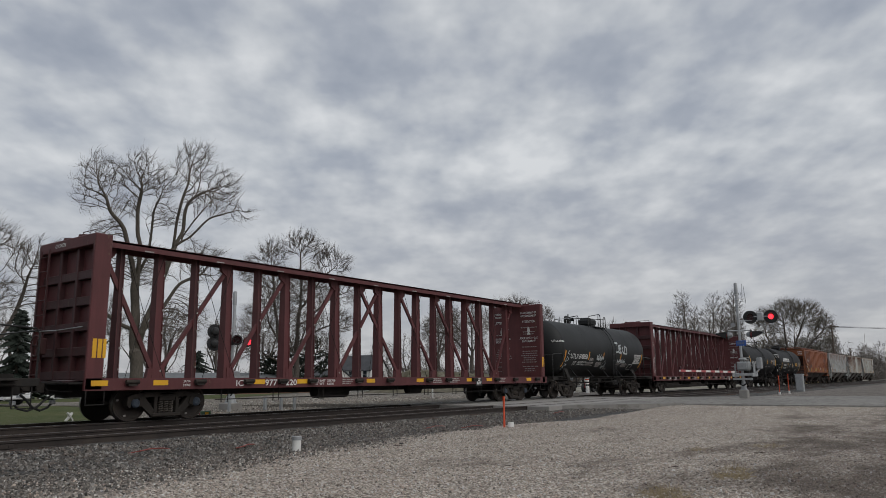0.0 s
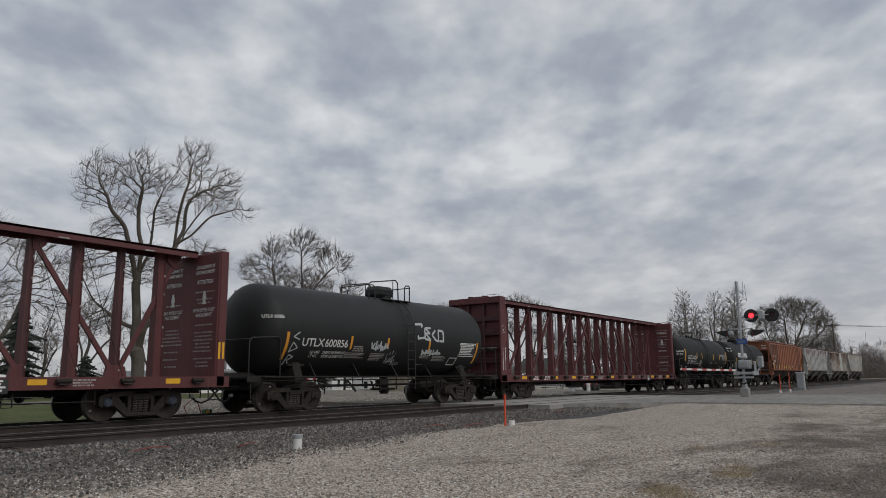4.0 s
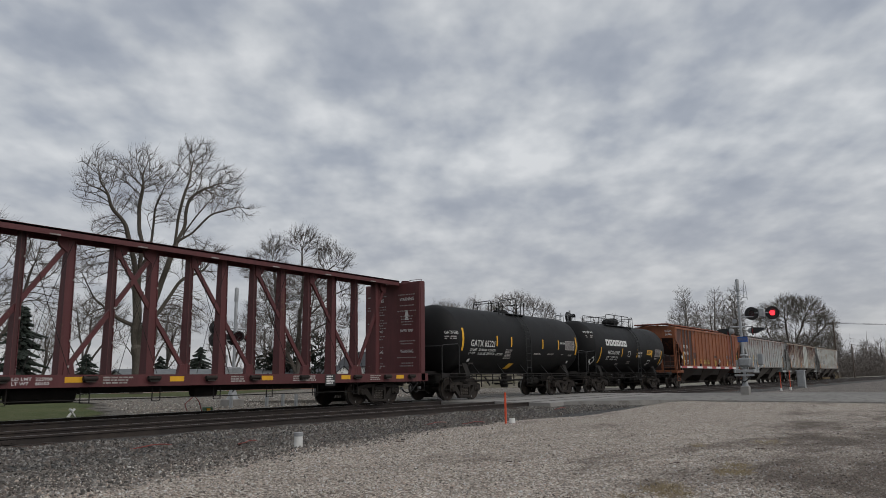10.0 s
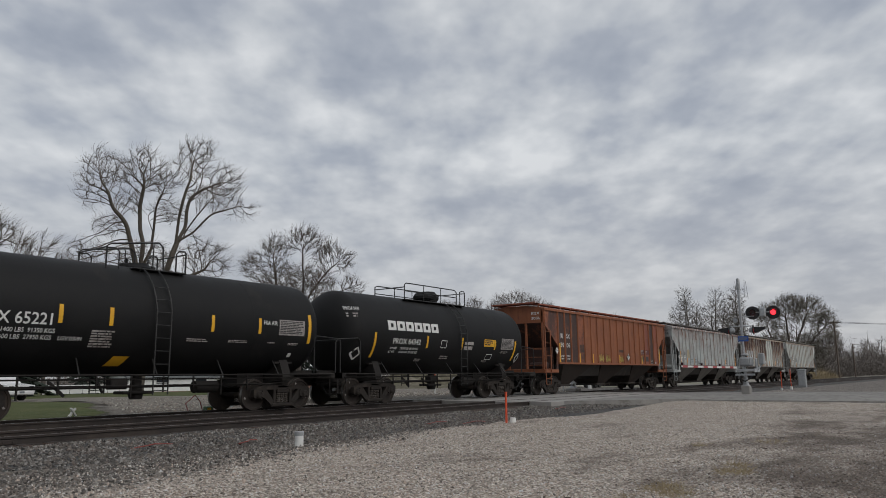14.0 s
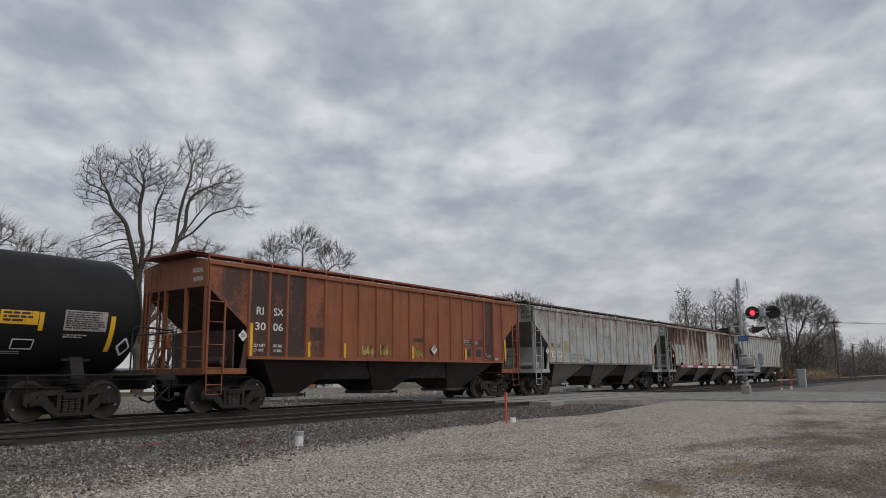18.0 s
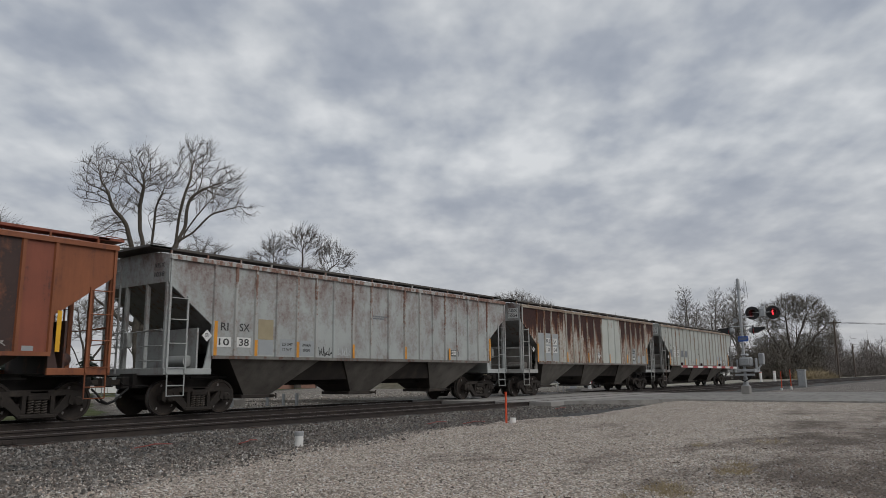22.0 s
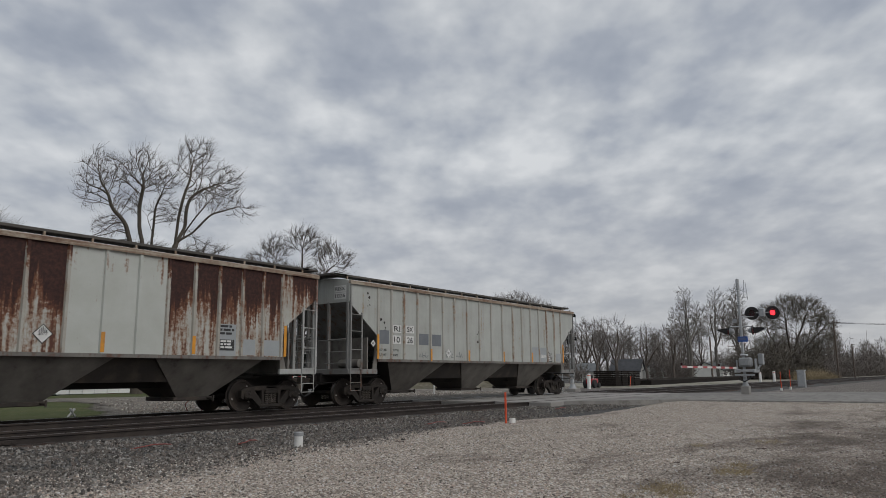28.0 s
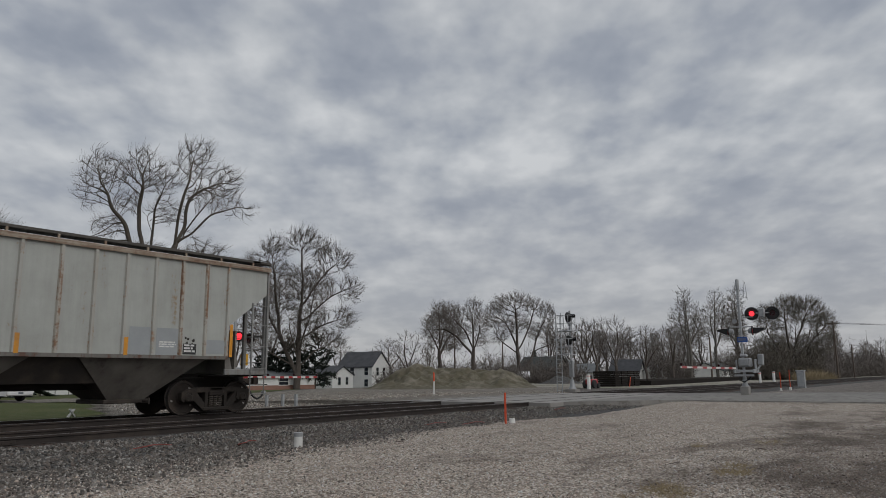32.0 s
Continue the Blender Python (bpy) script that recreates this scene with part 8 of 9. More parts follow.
# ---- houses ----
def window(house, x, z, w, h, face, y):
    """A sash window on a wall face: frame, panes; face: 'y' looks along -y, 'x' along -x."""
    def b(u0, u1, d0, d1, z0, z1, c=0):
        return Shape().box(u0, u1, y - d1, y - d0, z0, z1, c) if face == "y" else Shape().box(y - d1, y - d0, -u1, -u0, z0, z1, c)
    if face == "Y":
        def b(u0, u1, d0, d1, z0, z1, c=0):
            return Shape().box(u0, u1, y + d0, y + d1, z0, z1, c)
    win = part("window", b(x - w / 2 - .1, x + w / 2 + .1, 0, .05, z - .1, z + h + .1, .01), SIDING, house)
    part("pane", b(x - w / 2, x + w / 2, .05, .06, z, z + h * .48), PANE, win)
    part("pane", b(x - w / 2, x + w / 2, .05, .06, z + h * .52, z + h), PANE, win)


def house(name, at, turn, w, d, eave, ridge, wall, roof, label, along="x", plinth=None, windows=(), overhang=.4):
    h = thing(name, label, "house", "houses", at=pose(at[0], at[1], on(*at) - .2, 0, 0, turn))
    outline = [(-d / 2, 0), (d / 2, 0), (d / 2, eave), (0, ridge), (-d / 2, eave)]
    if along == "x":
        part("wall", Shape().prism(outline, -w / 2, w / 2, "x"), wall, h)
    else:
        part("wall", Shape().prism([(-w / 2, 0), (w / 2, 0), (w / 2, eave), (0, ridge), (-w / 2, eave)], -d / 2, d / 2, "y"), wall, h)
    half = (d if along == "x" else w) / 2
    k = (ridge - eave) / half
    o = overhang
    for s in (-1, 1):
        q = [(0, ridge + .02), (s * (half + o), eave - k * o + .02), (s * (half + o), eave - k * o + .2), (0, ridge + .22)]
        part("roof", Shape().prism(q, -(w if along == "x" else d) / 2 - o, (w if along == "x" else d) / 2 + o, "x" if along == "x" else "y"), roof, h)
    if plinth:
        part("plinth", Shape().box(-w / 2 - .03, w / 2 + .03, -d / 2 - .03, d / 2 + .03, 0, .95), plinth, h)
    for win in windows:
        window(h, *win)
    return h


house("house", (105.3, 96.6), 100, 7.6, 6.5, 4.2, 6.9, SIDING, SHINGLE, "white clapboard two-storey house with a dark roof", "x", None,
           ((-2.6, 2.6, .8, 1.4, "Y", 3.25), (.6, 2.6, .8, 1.4, "Y", 3.25), (-2.6, .5, .8, 1.3, "Y", 3.25), (-1.3, 2.5, .8, 1.5, "x", -3.8), (1.1, 2.5, .8, 1.5, "x", -3.8), (-1.3, .4, .8, 1.3, "x", -3.8), (1.1, .4, .8, 1.3, "x", -3.8)), .25)
house("house", (94.5, 95.5), 100, 6.5, 6.5, 2.6, 4.1, SIDING, SHINGLE, "low white wing with a dark gabled roof", "x", None, ((-1.4, .9, .8, 1.2, "Y", 3.25), (-1.2, .9, .8, 1.3, "x", -3.25), (1.2, .9, .8, 1.3, "x", -3.25)), .25)
house("house", (62, 84), -12, 26, 8, 2.05, 3.0, SIDING, SHINGLE_PALE, "long low house with white walls over pinkish brick", "x", BRICKRED,
           ((-9, 1.0, 1.4, .9, "y", -4.0), (-4, 1.0, 1.4, .9, "y", -4.0), (2, 1.0, 1.4, .9, "y", -4.0), (8, 1.0, 1.4, .9, "y", -4.0)))
house("house", (30, 92), 0, 16, 8, 2.3, 3.4, SIDING, SHINGLE_PALE, "low pale house behind the lawn trees", "x", None, ((-4, .9, 1.4, 1.1, "y", -4.0), (3, .9, 1.4, 1.1, "y", -4.0)))
th = house("house", (124.5, 67.6), 4, 6.4, 7.5, 2.9, 5.0, SIDING_TAN, SHINGLE_GREY, "tan house with a grey gable roof and a bay", "y", None,
           ((-1.4, 2.2, .8, 1.1, "y", -3.75), (1.4, 2.2, .8, 1.1, "y", -3.75), (2.4, .5, .9, 1.3, "y", -3.75), (-2.0, .6, 1.0, 1.3, "x", -3.2), (1.8, .6, 1.0, 1.3, "x", -3.2)))
part("bay", Shape().box(-2.6, -.4, -4.7, -3.7, 0, 2.1, .05), SIDING_TAN, th, "projecting bay with a small roof")
part("bay_roof", Shape().prism([(-3.0, 2.1), (0, 2.1), (-1.5, 2.9)], -5.0, -3.7), SHINGLE, th)
house("garage", (117, 71), 20, 4, 4, 1.7, 2.5, SIDING_TAN, SHINGLE_GREY, "small tan garage with a grey-green roof", "x")
house("house", (130, 62.5), 15, 5.6, 6, 2.1, 3.5, SIDING, SHINGLE_PALE, "white bungalow with a grey roof", "y", None, ((-1.4, .9, .9, 1.1, "y", -3.0), (1.4, .9, .9, 1.1, "y", -3.0)))
house("house", (152, 62), 10, 6.4, 6, 2.2, 4.6, SIDING, SHINGLE, "white house with a dark steep roof", "y", None, ((0, 2.6, .9, 1.0, "y", -3.0),))
house("house", (156, 57.5), 100, 4.4, 4.6, 2.0, 3.5, SIDING, SHINGLE_PALE, "small white gabled house", "y", None, ((0, 1.2, .9, 1.2, "y", -2.3),))
house("house", (190, 54.5), 5, 22, 8, 2.2, 4.0, SIDING, SHINGLE_GREY, "long low white house with a grey roof", "x", None, ((-8, 1.1, 1.4, 1.1, "y", -4.0), (-2, 1.1, 1.4, 1.1, "y", -4.0), (5, 1.1, 1.4, 1.1, "y", -4.0)))
house("house", (225, 47), 5, 14, 8, 2.4, 4.4, SIDING, SHINGLE_GREY, "low white house half hidden by trees", "x")
fence = thing("fence", "low white board fence along the lawn", "fence", at=(0, 0, 0))
for k in range(28):
    x, y = 36 + k * 1.5, 76 + k * .25
    z = on(x, y)
    part("board", Shape().box(x - .65, x + .65, y - .03, y + .03, z + .1, z + 1.0), SIDING, fence)


# ---- vehicles ----
def wheel_of(car, x, y, r=.34):
    s = -1 if y < 0 else 1
    t = part("tyre", Shape().lathe([(-.11, r * .62), (-.11, r * .95), (-.08, r), (.08, r), (.11, r * .95), (.11, r * .62)], 24, "y", (x, y, r)), RUBBER, car)
    part("rim", Shape().lathe([(-.08, .05), (-.09, r * .62), (.09, r * .62), (.08, .05)], 18, "y", (x, y, r)), CHROME, t)


def vehicle(name, label, at, turn, profile, glass, length, width, category):
    car = thing(name, label, category, "parked vehicles", at=pose(at[0], at[1], on(*at) + .05, 0, 0, turn))
    w = width / 2
    part("body", Shape().prism(profile, -w, w).mesh("body", 20), CARWHITE, car)
    for g in glass:
        part("side_glass", Shape().prism(g, -w - .006, -w + .01), PANE, car)
        part("side_glass", Shape().prism(g, w - .01, w + .006), PANE, car)
    for x in (-length * .31, length * .31):
        for y in (-w + .1, w - .1):
            wheel_of(car, x, y)
    for y in (-w + .25, w - .25):
        part("headlight", Shape().box(length / 2 - .12, length / 2 + .02, y - .2, y + .2, .66, .82, .04), PANE, car)
        part("tail_light", Shape().box(-length / 2 - .02, -length / 2 + .1, y - .12, y + .12, .75, 1.05, .03), RED_STRIPE, car)
    part("bumper", Shape().box(length / 2 - .2, length / 2 + .05, -w + .05, w - .05, .32, .56, .06), CARWHITE, car)
    part("grille", Shape().box(length / 2 - .02, length / 2 + .035, -w * .5, w * .5, .58, .78, .02), BLACK_PLATE, car)
    part("plate_bar", Shape().box(length / 2 + .03, length / 2 + .06, -.16, .16, .42, .53, .005), PATCH_DARK, car)
    part("windscreen", Shape().add([(length * .24, -w * .86, .98), (length * .24, w * .86, .98), (length * .10, w * .78, 1.5), (length * .10, -w * .78, 1.5)], [(0, 1, 2, 3)]), PANE, car)
    for y in (-w - .1, w + .1):
        part("wing_mirror", Shape().box(length * .16, length * .22, min(y, y * .85), max(y, y * .85), .98, 1.14, .03), CARWHITE, car)
    return car


suv_profile = [(-2.3, .35), (2.25, .32), (2.36, .6), (2.30, .86), (1.25, .98), (.42, 1.60), (-.2, 1.66), (-1.6, 1.62), (-2.2, 1.1), (-2.34, .8)]
vehicle("suv", "white compact SUV parked on the lane", (18.45, 45.9), -72, suv_profile, [[(1.0, 1.02), (.38, 1.54), (-.25, 1.58), (-.25, 1.02)], [(-.35, 1.02), (-.35, 1.58), (-1.5, 1.54), (-1.9, 1.04)]], 4.65, 1.8, "car")
truck_profile = [(-2.8, .45), (2.7, .42), (2.78, .95), (2.6, 1.15), (1.35, 1.2), (.7, 1.85), (-.6, 1.88), (-.75, 1.15), (-2.8, 1.15)]
vehicle("pickup_truck", "white pickup truck parked before the tan house", (103.8, 60.1), 212, truck_profile, [[(1.0, 1.22), (.64, 1.76), (-.5, 1.78), (-.6, 1.22)]], 5.55, 1.95, "truck")
vehicle("suv", "white car parked by the white house", (98, 84), 190, suv_profile, [[(1.0, 1.02), (.38, 1.54), (-.25, 1.58), (-.25, 1.02)]], 4.65, 1.8, "car")
mower = thing("tractor", "small red tractor beside the white posts", "tractor", at=(62.5, 29.0, on(62.5, 29.0)))
part("body", Shape().box(-.7, .6, -.35, .35, .35, .85, .08), RED_STRIPE, mower)
part("seat", Shape().box(-.6, -.2, -.22, .22, .85, 1.2, .06), BLACK_PLATE, mower)
for x, y, r in ((-.45, -.45, .38), (-.45, .45, .38), (.5, -.4, .24), (.5, .4, .24)):
    wheel_of(mower, x, y, r)


# ---- bare trees ----
def colonise(seed, stems, clumps, step, count, reach, drift, wobble, flat=.85):
    """A skeleton that grows from its stems towards points strewn through the clumps of the crown.
    stems: lines of (across, up); clumps: (across, up, half width, half height). Gives places, parents and the number of stem nodes."""
    g = np.random.default_rng(seed)
    pos, par = [np.array([stems[0][0][0], 0, stems[0][0][1]])], [-1]
    for k, stem in enumerate(stems):
        line = np.array([(u, 0.0, z) for u, z in stem])
        if k:
            line[-1] = line[-2] + (line[-1] - line[-2]) * .55
        if k:
            near = int(np.argmin(np.linalg.norm(np.array(pos)[:, [0, 2]] - line[0, [0, 2]], axis=1)))
        else:
            near = 0
        y0, away = pos[near][1], g.uniform(-.42, .42) if k else 0.0
        far = 0.0
        for a, b in zip(line[:-1], line[1:]):
            n = max(1, round(np.linalg.norm(b - a) / step))
            for i in range(1, n + 1):
                p = a + (b - a) * i / n
                far += np.linalg.norm(b - a) / n
                p[1] = y0 + away * far
                par.append(near)
                pos.append(p)
                near = len(pos) - 1
    pos, par = np.array(pos), list(par)
    fixed = len(pos)
    size = np.array([c[2] * c[3] for c in clumps])
    pts = []
    for (u, z, ru, rz), n in zip(clumps, (count * size / size.sum()).astype(int)):
        q = g.normal(size=(n, 3))
        q /= np.linalg.norm(q, axis=1)[:, None]
        q *= g.uniform(0, 1, (n, 1)) ** .42
        base = pos[np.argmin(np.linalg.norm(pos[:, [0, 2]] - [u, z], axis=1)), 1]
        pts.append(np.array([u, base * .7, z]) + q * [ru, (ru + rz) * .5 * flat, rz])
    pts = np.concatenate(pts)
    head = np.zeros((fixed, 3))
    head[1:] = pos[1:] - pos[np.array(par[1:])]
    head[0] = (0, 0, 1)
    head /= np.linalg.norm(head, axis=1)[:, None] + 1e-9

    def apart(p, q):
        return np.sqrt(np.maximum((p * p).sum(1)[:, None] + (q * q).sum(1)[None] - 2 * p @ q.T, 0))
    d = apart(pts, pos)
    near, dist = d.argmin(1), d.min(1)
    stuck = np.zeros(len(pts), int)
    drift = np.array(drift)
    for _ in range(90):
        live = dist < reach
        if live.sum() < 4:
            break
        way = pts[live] - pos[near[live]]
        way /= np.linalg.norm(way, axis=1)[:, None] + 1e-9
        total = np.zeros((len(pos), 3))
        np.add.at(total, near[live], way)
        who = np.unique(near[live])
        e = total[who]
        e /= np.linalg.norm(e, axis=1)[:, None] + 1e-9
        e = e + head[who] * .75 + drift + g.normal(0, .16, e.shape)
        e /= np.linalg.norm(e, axis=1)[:, None]
        born = pos[who] + e * step
        first = len(pos)
        pos = np.concatenate([pos, born])
        head = np.concatenate([head, e])
        par += who.tolist()
        d = apart(pts, born)
        k = d.argmin(1)
        m = d[np.arange(len(pts)), k]
        closer = m < dist
        near, dist = np.where(closer, first + k, near), np.where(closer, m, dist)
        stuck = np.where(live & ~closer, stuck + 1, 0)
        keep = (dist > step * 1.15) & (stuck < 2)
        pts, near, dist, stuck = pts[keep], near[keep], dist[keep], stuck[keep]
    par = np.array(par)
    # waviness of old wood, and eased kinks
    ph = g.uniform(0, 6.28, (3, 3))
    for k in range(3):
        w = (1.1, 2.3, 4.1)[k]
        pos = pos + wobble / (k + 1) * np.sin(pos[:, [1, 2, 0]] * w + pos[:, [2, 0, 1]] * w * .6 + ph[k]) * np.clip(pos[:, 2:3] / 3, 0, 1)
    return pos, par, fixed


def tubes(sets, sides):
    """Vertices and quads of round tapered tubes through four points each."""
    V, Fc, o = [], [], 0
    for P, R, lev in sets:
        k = sides(lev)
        if lev >= 4:
            P, R = P[:, [0, -1]], R[:, [0, -1]]
        elif lev == 3:
            P, R = P[:, [0, 2, -1]], R[:, [0, 2, -1]]
        n, m = P.shape[:2]
        d = np.gradient(P, axis=1) if P.shape[1] > 2 else np.repeat(P[:, 1:] - P[:, :1], 2, 1)
        d /= np.linalg.norm(d, axis=2, keepdims=True) + 1e-9
        ref = np.where(np.abs(d[..., 2:3]) > .9, np.array([1.0, 0, 0]), np.array([0, 0, 1.0]))
        u = np.cross(d, ref)
        u /= np.linalg.norm(u, axis=2, keepdims=True) + 1e-9
        w = np.cross(d, u)
        a = np.arange(k) * math.tau / k
        ring = P[:, :, None] + R[:, :, None, None] * (u[:, :, None] * np.cos(a)[None, None, :, None] + w[:, :, None] * np.sin(a)[None, None, :, None])
        V.append(ring.reshape(-1, 3))
        b = np.arange(n)[:, None, None] * m * k + np.arange(m - 1)[None, :, None] * k
        i, j = np.arange(k)[None, None], (np.arange(k)[None, None] + 1) % k
        Fc.append((np.stack([b + i, b + j, b + k + j, b + k + i], -1) + o).reshape(-1, 4))
        o += n * m * k
    return np.concatenate(V), np.concatenate(Fc)


def limbs(pos, par, rad, main, pick, sides):
    """Tapered round lengths between the nodes picked; a limb runs on through its thickest child."""
    n = len(pos)
    d = np.zeros((n, 3))
    d[1:] = pos[1:] - pos[par[1:]]
    d[0] = (0, 0, 1)
    d /= np.linalg.norm(d, axis=1)[:, None] + 1e-9
    ring = d.copy()
    has = main >= 0
    ring[has] += d[main[has]]
    ring /= np.linalg.norm(ring, axis=1)[:, None] + 1e-9
    i = np.nonzero(pick)[0]
    p = par[i]
    on_line = main[p] == i
    ends = [(pos[p], np.where(on_line[:, None], ring[p], d[i]), np.where(on_line, rad[p], np.minimum(rad[i] * 1.15, rad[p]))), (pos[i], ring[i], rad[i])]
    a = np.arange(sides) * math.tau / sides
    V = []
    for c, w, r in ends:
        u = np.cross(w, np.array([.37, .93, .04]))
        u /= np.linalg.norm(u, axis=1)[:, None] + 1e-9
        v = np.cross(w, u)
        V.append(c[:, None] + r[:, None, None] * (u[:, None] * np.cos(a)[None, :, None] + v[:, None] * np.sin(a)[None, :, None]))
    V = np.stack(V, 1).reshape(-1, 3)
    b = np.arange(len(i))[:, None] * 2 * sides
    k, j = np.arange(sides)[None], (np.arange(sides)[None] + 1) % sides
    return V, np.stack([b + k, b + j, b + sides + j, b + sides + k], -1).reshape(-1, 4)


def tree(label, x, y, stems, clumps, seed, bark=BARK, twigs=TWIG, group="bare trees", step=.42, count=1500, reach=5.0, drift=(.10, 0, .10), wobble=.10, radius=.5, tip=.02, twig=.013, per=3, long=1.0, sweep=(.5, 0, .45), full=1.0, spread=.40, lev=3):
    t = thing("tree", label, "tree", group, at=pose(x, y, on(x, y), 0, 0, math.degrees(math.atan2(y, x)) - 90))
    pos, par, fixed = colonise(seed, stems, [(u, z, a * full, b * full) for u, z, a, b in clumps], step, count, reach, drift, wobble)
    n = len(pos)
    tips = np.zeros(n)
    kids = np.bincount(par[1:], minlength=n)
    tips[kids == 0] = 1
    for i in range(n - 1, 0, -1):
        tips[par[i]] += tips[i]
    power = max(1.5, math.log(max(2.0, tips[0])) / math.log(radius / tip))
    rad = tip * tips ** (1 / power)
    rad[:1] *= 1.3
    main = np.full(n, -1)
    best = np.zeros(n)
    for i in range(1, n):
        if tips[i] > best[par[i]]:
            best[par[i]], main[par[i]] = tips[i], i
    for _ in range(3):
        ok = (main >= 0) & (np.arange(n) > 0)
        q = pos.copy()
        q[ok] = pos[ok] * .5 + (pos[par[ok]] + pos[main[ok]]) * .25
        pos = q
    thick = rad > tip * 4.2
    thick[0] = False
    v, f = limbs(pos, par, rad, main, thick, 8)
    part("trunk", fast_mesh("trunk", v, f, bark, True), bark, t, "trunk and main limbs with furrowed bark")
    pick = ~thick
    pick[0] = False
    v1, f1 = limbs(pos, par, rad, main, pick, 4 if lev < 4 else 3)
    # twigs, curved by the prevailing wind
    g = np.random.default_rng(seed + 1)
    src = np.repeat(np.nonzero((rad < tip * 2.0) & (np.arange(n) >= fixed))[0], per)
    m = len(src)
    d = pos[src] - pos[par[src]]
    d /= np.linalg.norm(d, axis=1)[:, None] + 1e-9
    f0 = g.uniform(0, 1, (m, 1))
    p0 = pos[par[src]] * (1 - f0) + pos[src] * f0
    d0 = d + g.normal(0, spread, (m, 3)) + np.array(sweep) * .3
    d0 /= np.linalg.norm(d0, axis=1)[:, None]
    d1 = d0 * .8 + np.array(sweep) * .7 + g.normal(0, .2, (m, 3))
    d1 /= np.linalg.norm(d1, axis=1)[:, None]
    L = g.uniform(.35, 1.0, (m, 1)) * long
    P = np.stack([p0, p0 + d0 * L * .25, p0 + d0 * L * .5, p0 + d0 * L * .5 + d1 * L * .5], 1)
    v2, f2 = tubes([(P, np.tile([twig, twig, twig * .85, twig * .4], (m, 1)), lev)], lambda k: 3)
    part("crown", fast_mesh("crown", np.concatenate([v1, v2]), np.concatenate([f1, f2 + len(v1)]), twigs, False), twigs, t, "crown of bare branches and fine twigs")
    return t


tree("tall bare spreading tree with several leaning stems", 33.6, 56.5, stems=(
    ((.2, -.4), (.2, 3.8), (-.1, 7.3)), ((-.1, 7.3), (-.5, 10.6), (-1.5, 13.6), (-2.8, 15.3), (-3.3, 17.1)), ((-.1, 9.5), (-.3, 13.8), (-.3, 16.2), (-.2, 19)),
    ((-.1, 10), (.8, 13.6), (.3, 15.1), (-1, 16.4)), ((.8, 13.6), (.9, 15.7), (1.8, 17.6)), ((.3, 3.9), (1.5, 8.7), (2.4, 12), (2.6, 14.9), (3.3, 19)),
    ((2.5, 12.3), (3.5, 15.9), (4.3, 17.8)), ((2.6, 12.6), (3.9, 14.7), (5.8, 16.7)), ((3.3, 12.9), (5.3, 14.8), (7.3, 15.5)),
    ((.1, 5.5), (-2.1, 6.6), (-3.4, 7.7)), ((.8, 5.6), (3.3, 9.6), (6, 11.3))),
    clumps=((-3.4, 17.8, 2.2, 2.5), (-4.3, 16.2, 1.4, 1.4), (-.5, 18.8, 2.2, 2.4), (1.6, 15.4, 1.6, 1.4), (4.6, 16.4, 1.8, 1.5), (-1.6, 15.6, 1.4, 1.3), (1.2, 17.8, 1.5, 2), (3.7, 19.5, 1.9, 2.3), (6.3, 18.2, 2.1, 2.1), (7.2, 15.8, 1.7, 1.1),
            (-2.8, 13.5, 1.8, 1.5), (-4.3, 10.7, 2.2, 2.6), (0, 10.9, 2.9, 2.2), (5, 11.5, 2.5, 2), (-3, 6.6, 2.6, 2.1), (3.8, 6.7, 2.4, 2.1)),
    seed=11, bark=BARK_MOSS, count=4600, step=.27, reach=4.0, radius=.55, tip=.0125, twig=.0085, per=3, long=1.25, spread=.24, wobble=.14, drift=(.14, 0, .14), sweep=(.5, 0, .6), full=.86)
tree("bare spreading tree beside dark evergreens", 69.5, 77.8, stems=(
    ((1.0, -.4), (1.1, 3.4), (1.2, 10.3)), ((1.2, 10.3), (1.6, 15.4), (1.2, 19.5), (1.4, 21.4)), ((1.5, 11.9), (4.8, 16.6), (7.2, 19)),
    ((1.6, 9.5), (5.6, 13), (9, 14.5)), ((1.4, 7.1), (4.1, 8.7), (7.6, 10)), ((.9, 2.0), (-1.3, 7.1), (-3, 9.9), (-3.8, 13.5)), ((-1.5, 7.5), (-2, 11.4), (-2.7, 17.6), (-3, 19.6)), ((1.1, 5), (2.6, 10), (3.4, 15), (4.4, 18)), ((1.1, 3.6), (-.2, 9), (-.4, 14)), ((.9, 3), (3.6, 5.4), (6, 6.4)), ((.9, 3), (-2, 4.6), (-4, 6))),
    clumps=((1.5, 21.2, 2.8, 2), (4.6, 19.2, 2.5, 2.3), (7.2, 18.2, 1.5, 2), (8, 13.7, 2, 2), (7.2, 9.6, 2, 2), (-2.6, 19.9, 2.3, 2.2), (-5.3, 17.3, 2.3, 2.6),
            (-1.3, 14.3, 4.2, 4), (3.1, 14.4, 3.2, 3.5), (-3.9, 9.9, 3.2, 3.2), (2.6, 9.4, 3, 2.6), (5.4, 6.6, 2.4, 1.8), (-3.8, 6, 2.6, 1.8), (.4, 6.4, 2.4, 2)),
    seed=23, count=5200, step=.34, reach=5.5, radius=.52, tip=.0125, twig=.011, per=5, long=1.7, lev=4, spread=.24, wobble=.07, drift=(.03, 0, .3), sweep=(.2, 0, .85), full=.92)
